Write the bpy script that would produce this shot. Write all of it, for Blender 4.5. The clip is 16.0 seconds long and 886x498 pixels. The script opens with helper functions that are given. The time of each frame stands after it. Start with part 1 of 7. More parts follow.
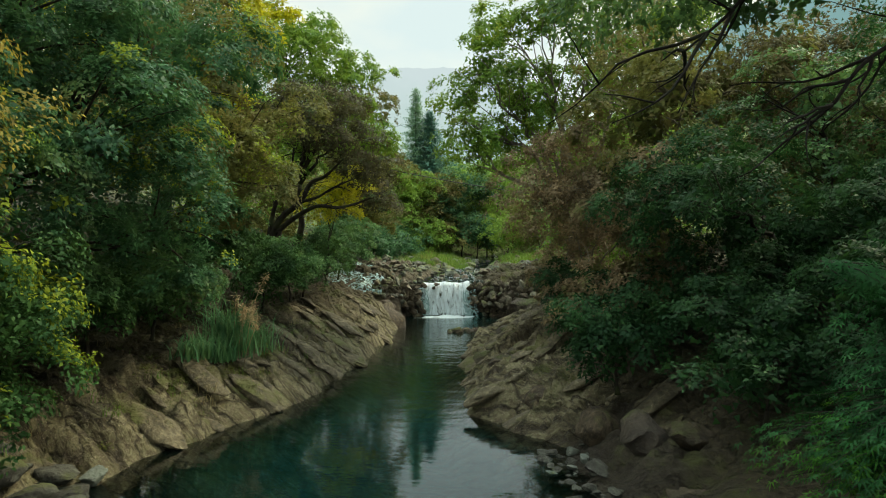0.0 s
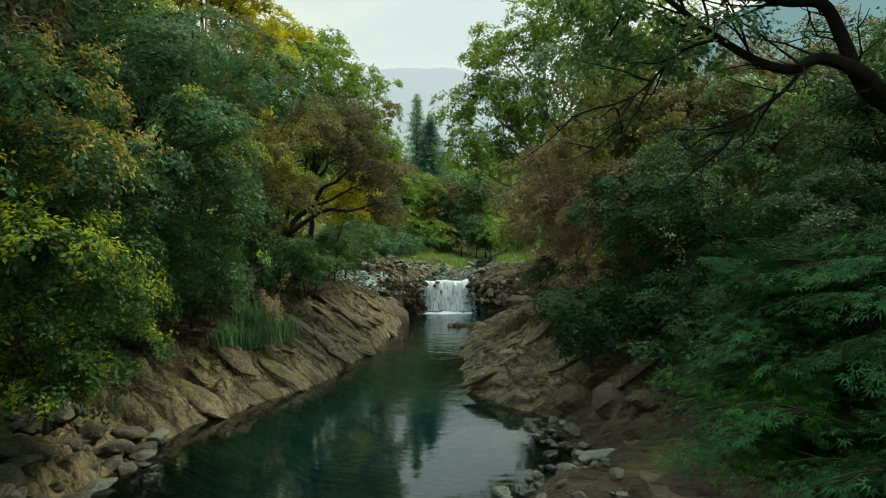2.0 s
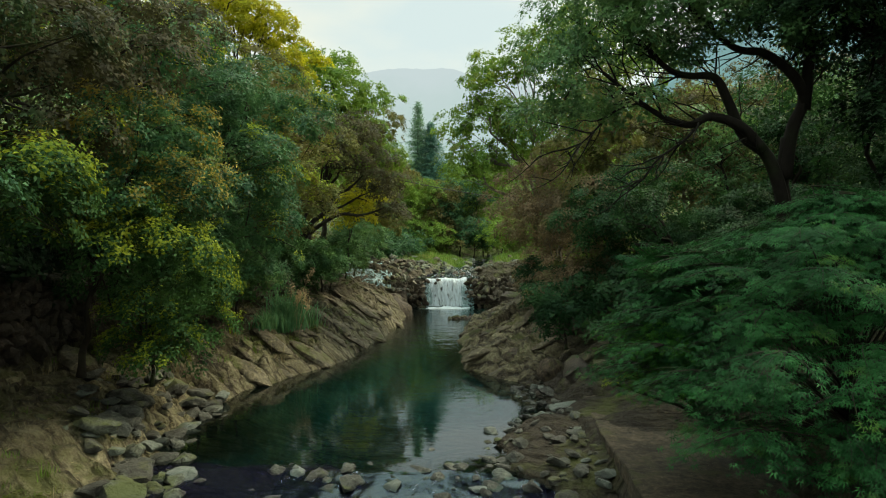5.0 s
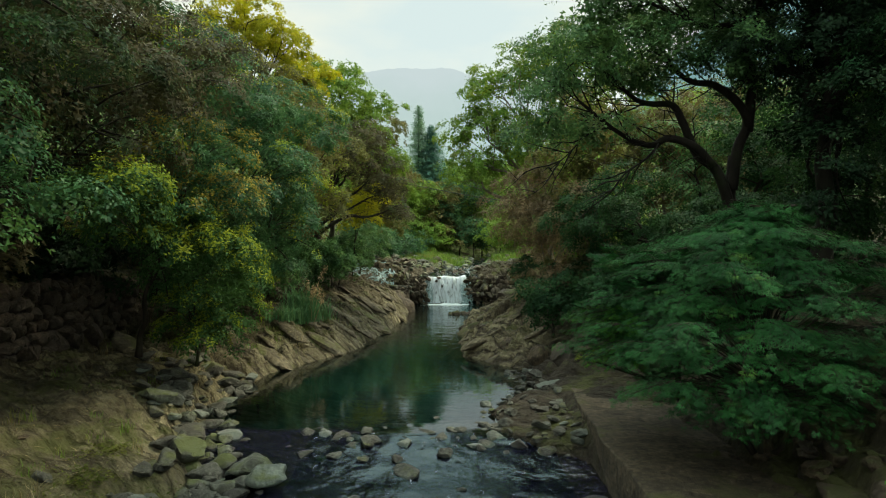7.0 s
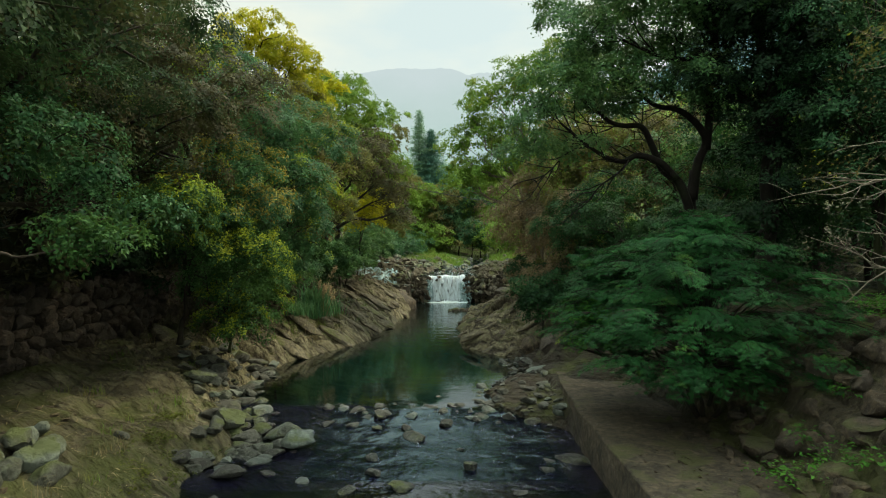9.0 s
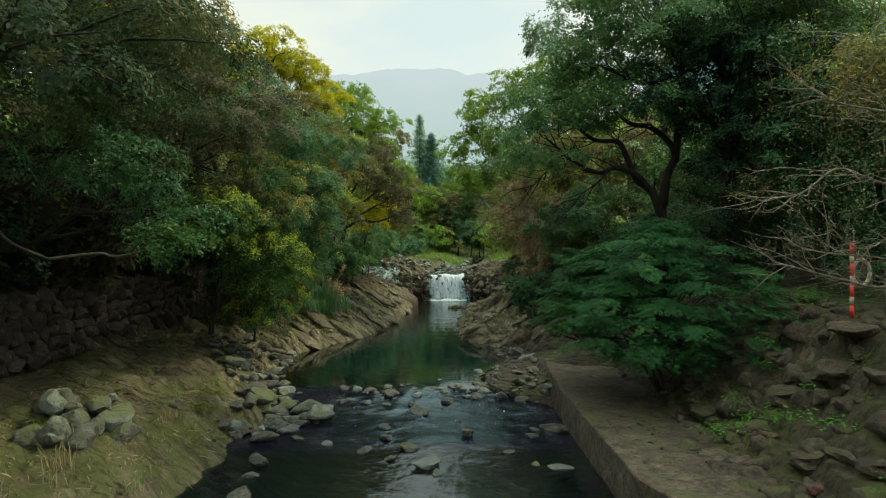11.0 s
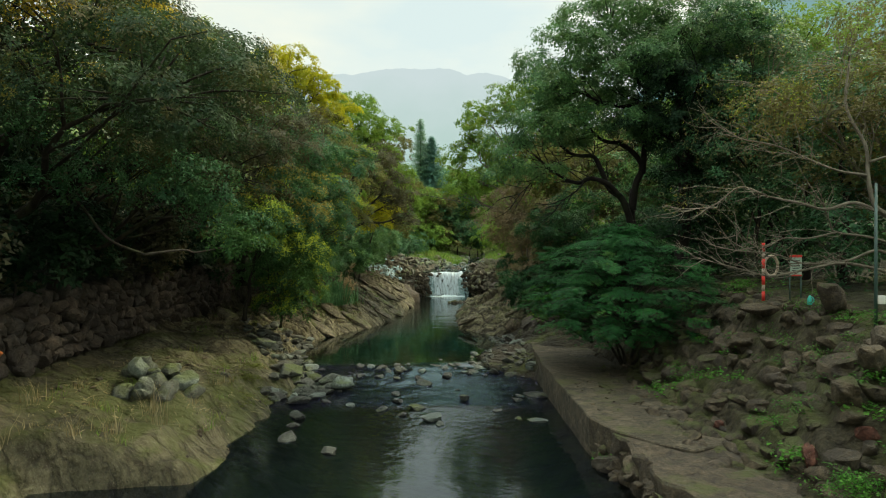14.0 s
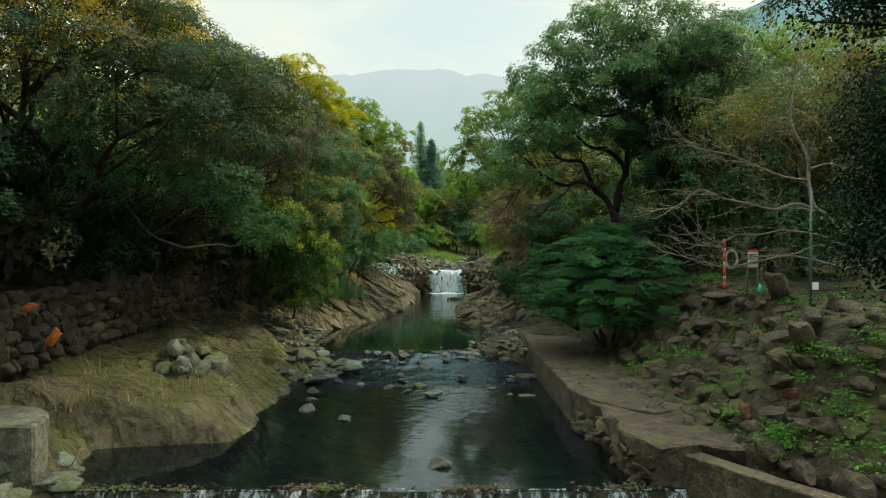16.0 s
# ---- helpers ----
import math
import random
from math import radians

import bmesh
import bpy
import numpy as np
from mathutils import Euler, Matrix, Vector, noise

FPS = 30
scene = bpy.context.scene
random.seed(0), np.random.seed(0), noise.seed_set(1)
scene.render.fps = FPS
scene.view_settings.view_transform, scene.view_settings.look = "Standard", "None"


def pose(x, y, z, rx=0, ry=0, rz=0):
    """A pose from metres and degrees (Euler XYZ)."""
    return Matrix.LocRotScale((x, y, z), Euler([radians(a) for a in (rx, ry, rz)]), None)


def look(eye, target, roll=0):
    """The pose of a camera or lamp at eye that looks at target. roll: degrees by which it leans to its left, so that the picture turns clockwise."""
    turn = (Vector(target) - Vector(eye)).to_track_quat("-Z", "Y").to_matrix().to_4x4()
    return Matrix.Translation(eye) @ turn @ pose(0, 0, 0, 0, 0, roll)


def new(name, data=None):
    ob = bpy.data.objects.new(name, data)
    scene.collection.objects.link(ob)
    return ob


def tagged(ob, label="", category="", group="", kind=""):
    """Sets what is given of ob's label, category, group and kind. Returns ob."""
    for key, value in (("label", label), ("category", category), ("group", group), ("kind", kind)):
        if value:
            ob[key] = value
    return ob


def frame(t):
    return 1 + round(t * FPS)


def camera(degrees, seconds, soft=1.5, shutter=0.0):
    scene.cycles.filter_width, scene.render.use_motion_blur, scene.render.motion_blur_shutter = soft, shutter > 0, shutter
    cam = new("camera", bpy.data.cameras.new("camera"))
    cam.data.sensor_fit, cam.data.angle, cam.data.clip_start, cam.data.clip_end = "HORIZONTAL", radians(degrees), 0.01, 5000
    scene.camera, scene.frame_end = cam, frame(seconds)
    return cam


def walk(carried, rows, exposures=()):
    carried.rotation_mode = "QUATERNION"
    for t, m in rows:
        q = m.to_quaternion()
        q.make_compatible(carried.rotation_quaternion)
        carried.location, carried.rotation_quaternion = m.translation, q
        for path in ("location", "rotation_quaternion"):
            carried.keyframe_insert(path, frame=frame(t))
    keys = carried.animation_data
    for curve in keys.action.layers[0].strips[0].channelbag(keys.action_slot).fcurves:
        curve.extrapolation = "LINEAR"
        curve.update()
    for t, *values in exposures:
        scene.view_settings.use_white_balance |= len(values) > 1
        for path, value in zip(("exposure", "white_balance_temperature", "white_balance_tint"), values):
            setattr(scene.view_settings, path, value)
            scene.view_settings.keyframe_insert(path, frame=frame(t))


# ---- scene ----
cam = camera(73.0, 16.0, soft=1.1)
EYE, SIDE, AHEAD = 6.5, 16.0, 26.4
ROWS = [
    (0.0, 0.0, 0.0, 0.0, 0.0, 0.0, -0.0),
    (0.5, -0.0005, -0.0319, 0.0003, -0.01, -0.01, 0.01),
    (1.0, -0.0017, -0.0638, 0.0005, -0.02, -0.0, -0.01),
    (1.5, -0.0033, -0.0958, 0.001, -0.02, -0.02, -0.01),
    (2.0, -0.0049, -0.1279, 0.0012, -0.05, -0.01, -0.01),
    (2.5, -0.0063, -0.16, 0.0013, -0.07, 0.01, -0.02),
    (3.0, -0.008, -0.1923, 0.0016, -0.1, -0.02, -0.02),
    (3.5, -0.0096, -0.2247, 0.0016, -0.12, 0.01, -0.04),
    (4.0, -0.0113, -0.2572, 0.0016, -0.17, 0.03, -0.05),
    (6.5, -0.0221, -0.4189, 0.0012, -0.34, -0.01, -0.09),
    (7.0, -0.0233, -0.451, 0.0015, -0.35, -0.04, -0.08),
    (7.5, -0.0249, -0.4831, 0.0024, -0.38, -0.03, -0.06),
    (8.0, -0.0264, -0.5151, 0.0028, -0.42, -0.0, -0.04),
    (8.5, -0.0275, -0.5471, 0.0043, -0.43, -0.03, -0.05),
    (9.0, -0.0289, -0.5791, 0.0055, -0.46, -0.05, -0.03),
    (11.5, -0.0345, -0.736, 0.0073, -0.53, -0.05, -0.01),
    (12.0, -0.0353, -0.766, 0.0071, -0.55, -0.08, -0.02),
    (12.5, -0.037, -0.7957, 0.0066, -0.58, -0.09, -0.03),
    (13.0, -0.0387, -0.8254, 0.006, -0.6, -0.11, -0.04),
    (13.5, -0.04, -0.855, 0.005, -0.61, -0.12, -0.05),
    (14.0, -0.0411, -0.8844, 0.0041, -0.63, -0.11, -0.07),
    (14.5, -0.0423, -0.9134, 0.0024, -0.67, -0.1, -0.08),
    (15.0, -0.0438, -0.9422, -0.0011, -0.72, -0.06, -0.1),
    (15.5, -0.0448, -0.9702, -0.0053, -0.72, -0.06, -0.1),
    (16.0, -0.0458, -0.9978, -0.0095, -0.76, -0.02, -0.11),
]
walk(cam, [(t, pose(SIDE * x, AHEAD * y, EYE + SIDE * z, 90 + 0.6 * pitch, roll, 0.6 * yaw)) for t, x, y, z, yaw, pitch, roll in ROWS],
     exposures=[(0.0, 0.5, 6600, 0), (0.6, 0.39, 6600, 0), (8.0, 0.42, 6600, 0), (16.0, 0.47, 6600, 0)])

# ---- world, sun ----
SUN_EL, SUN_AZ = 48.0, 62.0   # azimuth: degrees from ahead (+y), minus is to the left
world = bpy.data.worlds.new("world")
scene.world = world
world.use_nodes = True
wn, wl = world.node_tree.nodes, world.node_tree.links
wn.clear()
w_out = wn.new("ShaderNodeOutputWorld")
w_bg = wn.new("ShaderNodeBackground")
w_sky = wn.new("ShaderNodeTexSky")
w_sky.sky_type, w_sky.sun_disc = "NISHITA", False
w_sky.sun_elevation, w_sky.sun_rotation = radians(SUN_EL), radians(SUN_AZ)
w_sky.air_density, w_sky.dust_density = 1.0, 2.0
w_tc = wn.new("ShaderNodeTexCoord")
w_map = wn.new("ShaderNodeMapping")
w_map.inputs["Scale"].default_value = (1.6, 1.6, 4.5)
w_no = wn.new("ShaderNodeTexNoise")
w_no.inputs["Scale"].default_value, w_no.inputs["Detail"].default_value = 1.7, 5.0
w_rp = wn.new("ShaderNodeValToRGB")
w_rp.color_ramp.elements[0].position, w_rp.color_ramp.elements[0].color = 0.38, (8.1, 9.0, 9.2, 1)
w_rp.color_ramp.elements[1].position, w_rp.color_ramp.elements[1].color = 0.60, (10.2, 10.05, 9.1, 1)
w_mix = wn.new("ShaderNodeMix")
w_mix.data_type = "RGBA"
w_mix.inputs["Factor"].default_value = 0.86
wl.new(w_tc.outputs["Generated"], w_map.inputs["Vector"])
wl.new(w_map.outputs["Vector"], w_no.inputs["Vector"])
wl.new(w_no.outputs["Fac"], w_rp.inputs["Fac"])
wl.new(w_sky.outputs["Color"], w_mix.inputs["A"])
wl.new(w_rp.outputs["Color"], w_mix.inputs["B"])
w_sep = wn.new("ShaderNodeSeparateXYZ")
wl.new(w_tc.outputs["Generated"], w_sep.inputs[0])
w_grad = wn.new("ShaderNodeMapRange")
w_grad.inputs["From Min"].default_value, w_grad.inputs["From Max"].default_value = 0.40, 1.0
w_grad.inputs["To Min"].default_value, w_grad.inputs["To Max"].default_value = 0.76, 3.0
wl.new(w_sep.outputs["Z"], w_grad.inputs["Value"])
w_mul = wn.new("ShaderNodeVectorMath")
w_mul.operation = "SCALE"
wl.new(w_mix.outputs["Result"], w_mul.inputs[0])
wl.new(w_grad.outputs["Result"], w_mul.inputs["Scale"])
wl.new(w_mul.outputs["Vector"], w_bg.inputs["Color"])
w_bg.inputs["Strength"].default_value = 0.1
wl.new(w_bg.outputs["Background"], w_out.inputs["Surface"])

sun_data = bpy.data.lights.new("sun", "SUN")
sun_data.energy, sun_data.angle, sun_data.color = 3.0, radians(12), (1.0, 0.86, 0.62)
sun = new("sun", sun_data)
_a, _e = radians(SUN_AZ), radians(SUN_EL)
sun.matrix_world = look((math.sin(_a) * math.cos(_e) * 100, math.cos(_a) * math.cos(_e) * 100, math.sin(_e) * 100), (0, 0, 0))


# ---- materials ----
class Nodes:
    """A small builder round one node material."""

    def __init__(self, name):
        self.m = bpy.data.materials.new(name)
        self.m.use_nodes = True
        self.n, self.l = self.m.node_tree.nodes, self.m.node_tree.links
        self.n.clear()
        self.out = self.n.new("ShaderNodeOutputMaterial")
        self.pos = self.n.new("ShaderNodeNewGeometry")

    def put(self, socket, value):
        if hasattr(value, "is_output"):
            self.l.new(value, socket)
        elif isinstance(value, tuple) and len(value) == 3 and socket.type == "RGBA":
            socket.default_value = (*value, 1)
        else:
            socket.default_value = value

    def noise(self, scale, detail=4.0, stretch=None, rough=0.55, turn=0.0, distort=0.0):
        no = self.n.new("ShaderNodeTexNoise")
        no.inputs["Scale"].default_value, no.inputs["Detail"].default_value = scale, detail
        no.inputs["Roughness"].default_value, no.inputs["Distortion"].default_value = rough, distort
        src = self.pos.outputs["Position"]
        if turn:
            tn = self.n.new("ShaderNodeMapping")
            tn.inputs["Rotation"].default_value = (0, 0, radians(turn))
            self.l.new(src, tn.inputs["Vector"])
            src = tn.outputs["Vector"]
        if stretch:
            mp = self.n.new("ShaderNodeMapping")
            mp.inputs["Scale"].default_value = stretch
            self.l.new(src, mp.inputs["Vector"])
            src = mp.outputs["Vector"]
        self.l.new(src, no.inputs["Vector"])
        return no.outputs["Fac"]

    def cracks(self, scale, stretch, turn=0.0, wobble=0.5):
        """Distance to the nearest crack of stretched blocks."""
        tn, mp = self.n.new("ShaderNodeMapping"), self.n.new("ShaderNodeMapping")
        tn.inputs["Rotation"].default_value, mp.inputs["Scale"].default_value = (0, 0, radians(turn)), stretch
        no, ad = self.n.new("ShaderNodeTexNoise"), self.n.new("ShaderNodeVectorMath")
        no.inputs["Scale"].default_value, no.inputs["Detail"].default_value = 1.6, 4.0
        sc = self.n.new("ShaderNodeVectorMath")
        sc.operation, ad.operation = "SCALE", "ADD"
        sc.inputs["Scale"].default_value = wobble
        vo = self.n.new("ShaderNodeTexVoronoi")
        vo.feature = "DISTANCE_TO_EDGE"
        vo.inputs["Scale"].default_value = scale
        self.l.new(self.pos.outputs["Position"], no.inputs["Vector"])
        self.l.new(no.outputs["Color"], sc.inputs[0])
        self.l.new(self.pos.outputs["Position"], ad.inputs[0]), self.l.new(sc.outputs[0], ad.inputs[1])
        self.l.new(ad.outputs[0], tn.inputs["Vector"]), self.l.new(tn.outputs[0], mp.inputs["Vector"])
        self.l.new(mp.outputs[0], vo.inputs["Vector"])
        return vo.outputs["Distance"]

    def ramp(self, fac, *stops):
        r = self.n.new("ShaderNodeValToRGB")
        el = r.color_ramp.elements
        while len(el) < len(stops):
            el.new(0.5)
        for e, (p, c) in zip(el, stops):
            e.position, e.color = p, (*c, 1) if isinstance(c, tuple) else (c, c, c, 1)
        self.l.new(fac, r.inputs["Fac"])
        return r.outputs["Color"]

    def mix(self, fac, a, b, blend="MIX"):
        x = self.n.new("ShaderNodeMix")
        x.data_type, x.blend_type = "RGBA", blend
        self.put(x.inputs["Factor"], fac), self.put(x.inputs["A"], a), self.put(x.inputs["B"], b)
        return x.outputs["Result"]

    def maths(self, op, a, b=0.0):
        x = self.n.new("ShaderNodeMath")
        x.operation = op
        self.put(x.inputs[0], a), self.put(x.inputs[1], b)
        return x.outputs[0]

    def bump(self, height, strength, distance, normal=None):
        b = self.n.new("ShaderNodeBump")
        b.inputs["Strength"].default_value, b.inputs["Distance"].default_value = strength, distance
        self.l.new(height, b.inputs["Height"])
        if normal:
            self.l.new(normal, b.inputs["Normal"])
        return b.outputs["Normal"]

    def bsdf(self, color, rough=0.7, metal=0.0, normal=None, spec=0.5):
        p = self.n.new("ShaderNodeBsdfPrincipled")
        self.put(p.inputs["Base Color"], color), self.put(p.inputs["Roughness"], rough)
        p.inputs["Metallic"].default_value, p.inputs["Specular IOR Level"].default_value = metal, spec
        if normal:
            self.l.new(normal, p.inputs["Normal"])
        return p.outputs["BSDF"]

    def blend(self, fac, a, b):
        s = self.n.new("ShaderNodeMixShader")
        self.put(s.inputs["Fac"], fac)
        self.l.new(a, s.inputs[1]), self.l.new(b, s.inputs[2])
        return s.outputs[0]

    def shader(self, kind, color, normal=None, **extra):
        s = self.n.new(kind)
        self.put(s.inputs["Color"], color)
        for k, v in extra.items():
            s.inputs[k].default_value = v
        if normal:
            self.l.new(normal, s.inputs["Normal"])
        return s.outputs[0]

    def up(self, low=0.55, high=0.9):
        s = self.n.new("ShaderNodeSeparateXYZ")
        self.l.new(self.pos.outputs["Normal"], s.inputs[0])
        return self.ramp(s.outputs["Z"], (low, 0.0), (high, 1.0))

    def done(self, surface):
        self.l.new(surface, self.out.inputs["Surface"])
        return self.m


def foliage(name, dark, mid, light, tip=None, tip_from=0.58, gloss=0.6, patch=0.35, through_light=0.28):
    """Leaves: each leaf its own tone, with larger patches of young growth."""
    k = Nodes(name)
    c = k.ramp(k.pos.outputs["Random Per Island"], (0.0, (dark[0] * 0.6, dark[1] * 0.6, dark[2] * 0.6)), (0.35, dark), (0.65, mid), (1.0, light))
    c = k.mix(k.ramp(k.noise(patch, 3.0), (0.4, 0.0), (0.62, 0.6)), c, (mid[0] * 1.45, mid[1] * 1.3, mid[2] * 1.1))
    c = k.mix(k.ramp(k.noise(0.9, 2.0), (0.40, 0.7), (0.55, 0.0)), c, (dark[0] * 0.9, dark[1] * 1.05, dark[2] * 1.15))
    if tip:
        c = k.mix(k.ramp(k.noise(patch * 1.7, 4.0, (1, 1, 1.4)), (tip_from, 0.0), (tip_from + 0.1, 0.85)), c, tip)
    p = k.bsdf(c, gloss, spec=0.1)
    t = k.shader("ShaderNodeBsdfTranslucent", k.mix(0.5, c, (light[0] * 1.5, light[1] * 1.4, light[2]), "MIX"))
    return k.done(k.blend(through_light, p, t))


def bark(name, a, b, moss=None):
    k = Nodes(name)
    n = k.noise(5.0, 6.0, (1, 1, 0.25))
    c = k.ramp(n, (0.3, a), (0.7, b))
    if moss:
        c = k.mix(k.ramp(k.noise(1.3, 4.0), (0.5, 0.0), (0.65, 0.8)), c, moss)
    return k.done(k.bsdf(c, 0.9, normal=k.bump(n, 0.8, 0.03), spec=0.2))


def rock(name, a, b, c3, moss=(0.06, 0.08, 0.015), moss_from=0.56, scale=1.0, bump=0.5, object_tone=False, pale=0.45, tone=0.8):
    k = Nodes(name)
    n1 = k.noise(0.8 * scale, 5.0)
    n2 = k.noise(6.0 * scale, 7.0, rough=0.68)
    c = k.ramp(n1, (0.3, a), (0.52, b), (0.72, c3))
    c = k.mix(k.ramp(n2, (0.38, 0.75), (0.62, 0.0)), c, (a[0] * 0.45, a[1] * 0.45, a[2] * 0.45))
    n3 = k.noise(2.3 * scale, 6.0, rough=0.66, distort=0.6)
    c = k.mix(k.ramp(n3, (0.36, 0.7), (0.5, 0.0)), c, (a[0] * 0.3, a[1] * 0.3, a[2] * 0.32))
    c = k.mix(k.ramp(n3, (0.56, 0.0), (0.68, 0.55)), c, (c3[0] * 1.25, c3[1] * 1.25, c3[2] * 1.2))
    if object_tone:
        info = k.n.new("ShaderNodeObjectInfo")
        c = k.mix(k.maths("MULTIPLY", info.outputs["Random"], tone), c, k.mix(0.75, c, (0.05, 0.045, 0.04)))
        c = k.mix(k.ramp(info.outputs["Random"], (0.0, pale), (0.25, 0.0)), c, (0.22, 0.26, 0.23))
    wet = k.ramp(k.noise(26.0 * scale, 4.0), (0.66, 0.0), (0.72, 0.5))
    c = k.mix(wet, c, (0.42, 0.40, 0.34))
    if moss:
        m = k.maths("MULTIPLY", k.ramp(k.noise(0.55, 5.0, rough=0.65), (moss_from, 0.0), (moss_from + 0.09, 1.0)), k.up(0.35, 0.75))
        c = k.mix(k.maths("MULTIPLY", m, 0.8), c, moss)
    nb = k.bump(n1, min(1.0, bump * 1.5), 0.12)
    nb = k.bump(n3, min(1.0, bump * 1.8), 0.14, nb)
    nb = k.bump(n2, min(1.0, bump * 1.8), 0.09, nb)
    nb = k.bump(k.noise(38.0 * scale, 4.0), bump * 0.6, 0.012, nb)
    return k.done(k.bsdf(c, 0.82, normal=nb, spec=0.3))


def plain(name, color, rough=0.6, metal=0.0, wear=0.25):
    k = Nodes(name)
    n = k.noise(9.0, 5.0)
    c = k.mix(k.ramp(n, (0.45, 0.0), (0.75, wear)), color, (color[0] * 0.45, color[1] * 0.42, color[2] * 0.38))
    return k.done(k.bsdf(c, rough, metal, k.bump(n, 0.15, 0.005)))


LEAF_OAK = foliage("leaf_dark", (0.032, 0.082, 0.033), (0.072, 0.165, 0.062), (0.155, 0.27, 0.10), (0.085, 0.10, 0.035), 0.6, gloss=0.5)
LEAF_BUSH = foliage("leaf_bush", (0.016, 0.048, 0.016), (0.036, 0.094, 0.029), (0.080, 0.160, 0.05), (0.10, 0.16, 0.035), 0.64, patch=0.55)
LEAF_CANOPY = foliage("leaf_canopy", (0.014, 0.032, 0.016), (0.027, 0.055, 0.025), (0.058, 0.095, 0.042), (0.080, 0.068, 0.025), 0.53, gloss=0.5, patch=0.28)
LEAF_TEAL = foliage("leaf_bluegreen", (0.017, 0.055, 0.026), (0.038, 0.108, 0.046), (0.090, 0.19, 0.085), (0.09, 0.12, 0.035), 0.60, gloss=0.45)
LEAF_UMBER = foliage("leaf_umber", (0.030, 0.030, 0.019), (0.060, 0.060, 0.034), (0.11, 0.115, 0.06), (0.045, 0.095, 0.04), 0.58, patch=0.5)
LEAF_LIME = foliage("leaf_young", (0.09, 0.14, 0.015), (0.17, 0.23, 0.022), (0.27, 0.33, 0.035), None, through_light=0.36)
LEAF_AMBER = foliage("leaf_amber", (0.11, 0.10, 0.025), (0.20, 0.18, 0.038), (0.31, 0.28, 0.06), None, through_light=0.35)
LEAF_OLIVE = foliage("leaf_olive", (0.05, 0.065, 0.02), (0.10, 0.115, 0.036), (0.16, 0.17, 0.055), (0.13, 0.105, 0.045), 0.5, through_light=0.36)
LEAF_YELLOW = foliage("leaf_yellow", (0.16, 0.18, 0.012), (0.33, 0.34, 0.018), (0.48, 0.48, 0.03), None, through_light=0.42)
LEAF_BRIGHT = foliage("leaf_bright", (0.062, 0.13, 0.020), (0.125, 0.225, 0.036), (0.20, 0.31, 0.055), (0.15, 0.155, 0.04), 0.58, through_light=0.38)
LEAF_MAPLE = foliage("leaf_maple", (0.008, 0.043, 0.012), (0.017, 0.084, 0.022), (0.040, 0.142, 0.040), (0.06, 0.13, 0.018), 0.60, patch=0.6, gloss=0.5)
LEAF_BROWN = foliage("leaf_brown", (0.055, 0.048, 0.030), (0.115, 0.097, 0.062), (0.20, 0.17, 0.11), (0.06, 0.10, 0.03), 0.53)
# Both conifer greens are lightened: the valley haze is put into the colour.
LEAF_PINE = foliage("leaf_conifer", (0.10, 0.20, 0.13), (0.15, 0.28, 0.17), (0.21, 0.35, 0.20), None, through_light=0.35)
LEAF_SPRUCE = foliage("leaf_spruce", (0.05, 0.13, 0.11), (0.08, 0.19, 0.15), (0.12, 0.25, 0.19), None, through_light=0.3)
LEAF_SPRING = foliage("leaf_spring", (0.02, 0.085, 0.012), (0.045, 0.15, 0.02), (0.10, 0.24, 0.03), None, through_light=0.36)
LEAF_DRY = foliage("leaf_dry", (0.085, 0.066, 0.04), (0.16, 0.125, 0.078), (0.26, 0.21, 0.14), (0.10, 0.15, 0.04), 0.55)
# Deep green with the overhead canopy's shade put into the leaf colour.
LEAF_DEEP_SHADED = foliage("leaf_deep_shaded", (0.010, 0.034, 0.014), (0.02, 0.062, 0.022), (0.045, 0.11, 0.035), None)
# Near-black green: the shade these leaves stand in is part of the colour.
LEAF_SHADED = foliage("leaf_shaded", (0.007, 0.020, 0.009), (0.013, 0.036, 0.015), (0.028, 0.065, 0.026), None, through_light=0.12)
LEAF_MOSS = foliage("leaf_moss", (0.04, 0.055, 0.012), (0.075, 0.095, 0.02), (0.12, 0.14, 0.03), None)
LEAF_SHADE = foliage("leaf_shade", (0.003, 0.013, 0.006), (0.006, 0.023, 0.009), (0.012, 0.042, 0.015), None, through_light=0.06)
# Gold that holds the sun's backlight in the leaf colour.
LEAF_SUN_GOLD = foliage("leaf_sun_gold", (0.14, 0.115, 0.015), (0.30, 0.24, 0.025), (0.48, 0.38, 0.04), None, through_light=0.4)
LEAF_TWIGGY = foliage("leaf_twiggy", (0.055, 0.052, 0.026), (0.095, 0.088, 0.042), (0.145, 0.13, 0.06), (0.15, 0.15, 0.022), 0.58, patch=0.5)
LEAF_HERB = foliage("leaf_herb", (0.03, 0.09, 0.015), (0.055, 0.16, 0.025), (0.10, 0.24, 0.04), None)
LEAF_GRASS = foliage("leaf_grass", (0.06, 0.12, 0.02), (0.11, 0.20, 0.035), (0.18, 0.29, 0.06), (0.25, 0.21, 0.08), 0.55)
LEAF_REED = foliage("leaf_reed", (0.045, 0.12, 0.06), (0.085, 0.20, 0.095), (0.16, 0.30, 0.14), (0.25, 0.23, 0.10), 0.64)
BARK_DARK = bark("bark_dark", (0.012, 0.010, 0.008), (0.035, 0.029, 0.022), (0.04, 0.05, 0.02))
BARK_BLACK = bark("bark_black", (0.006, 0.005, 0.004), (0.018, 0.015, 0.012), (0.015, 0.02, 0.008))
BARK_MID = bark("bark_mid", (0.045, 0.038, 0.03), (0.10, 0.086, 0.068))
BARK_PALE = bark("bark_pale", (0.085, 0.075, 0.055), (0.19, 0.17, 0.13))
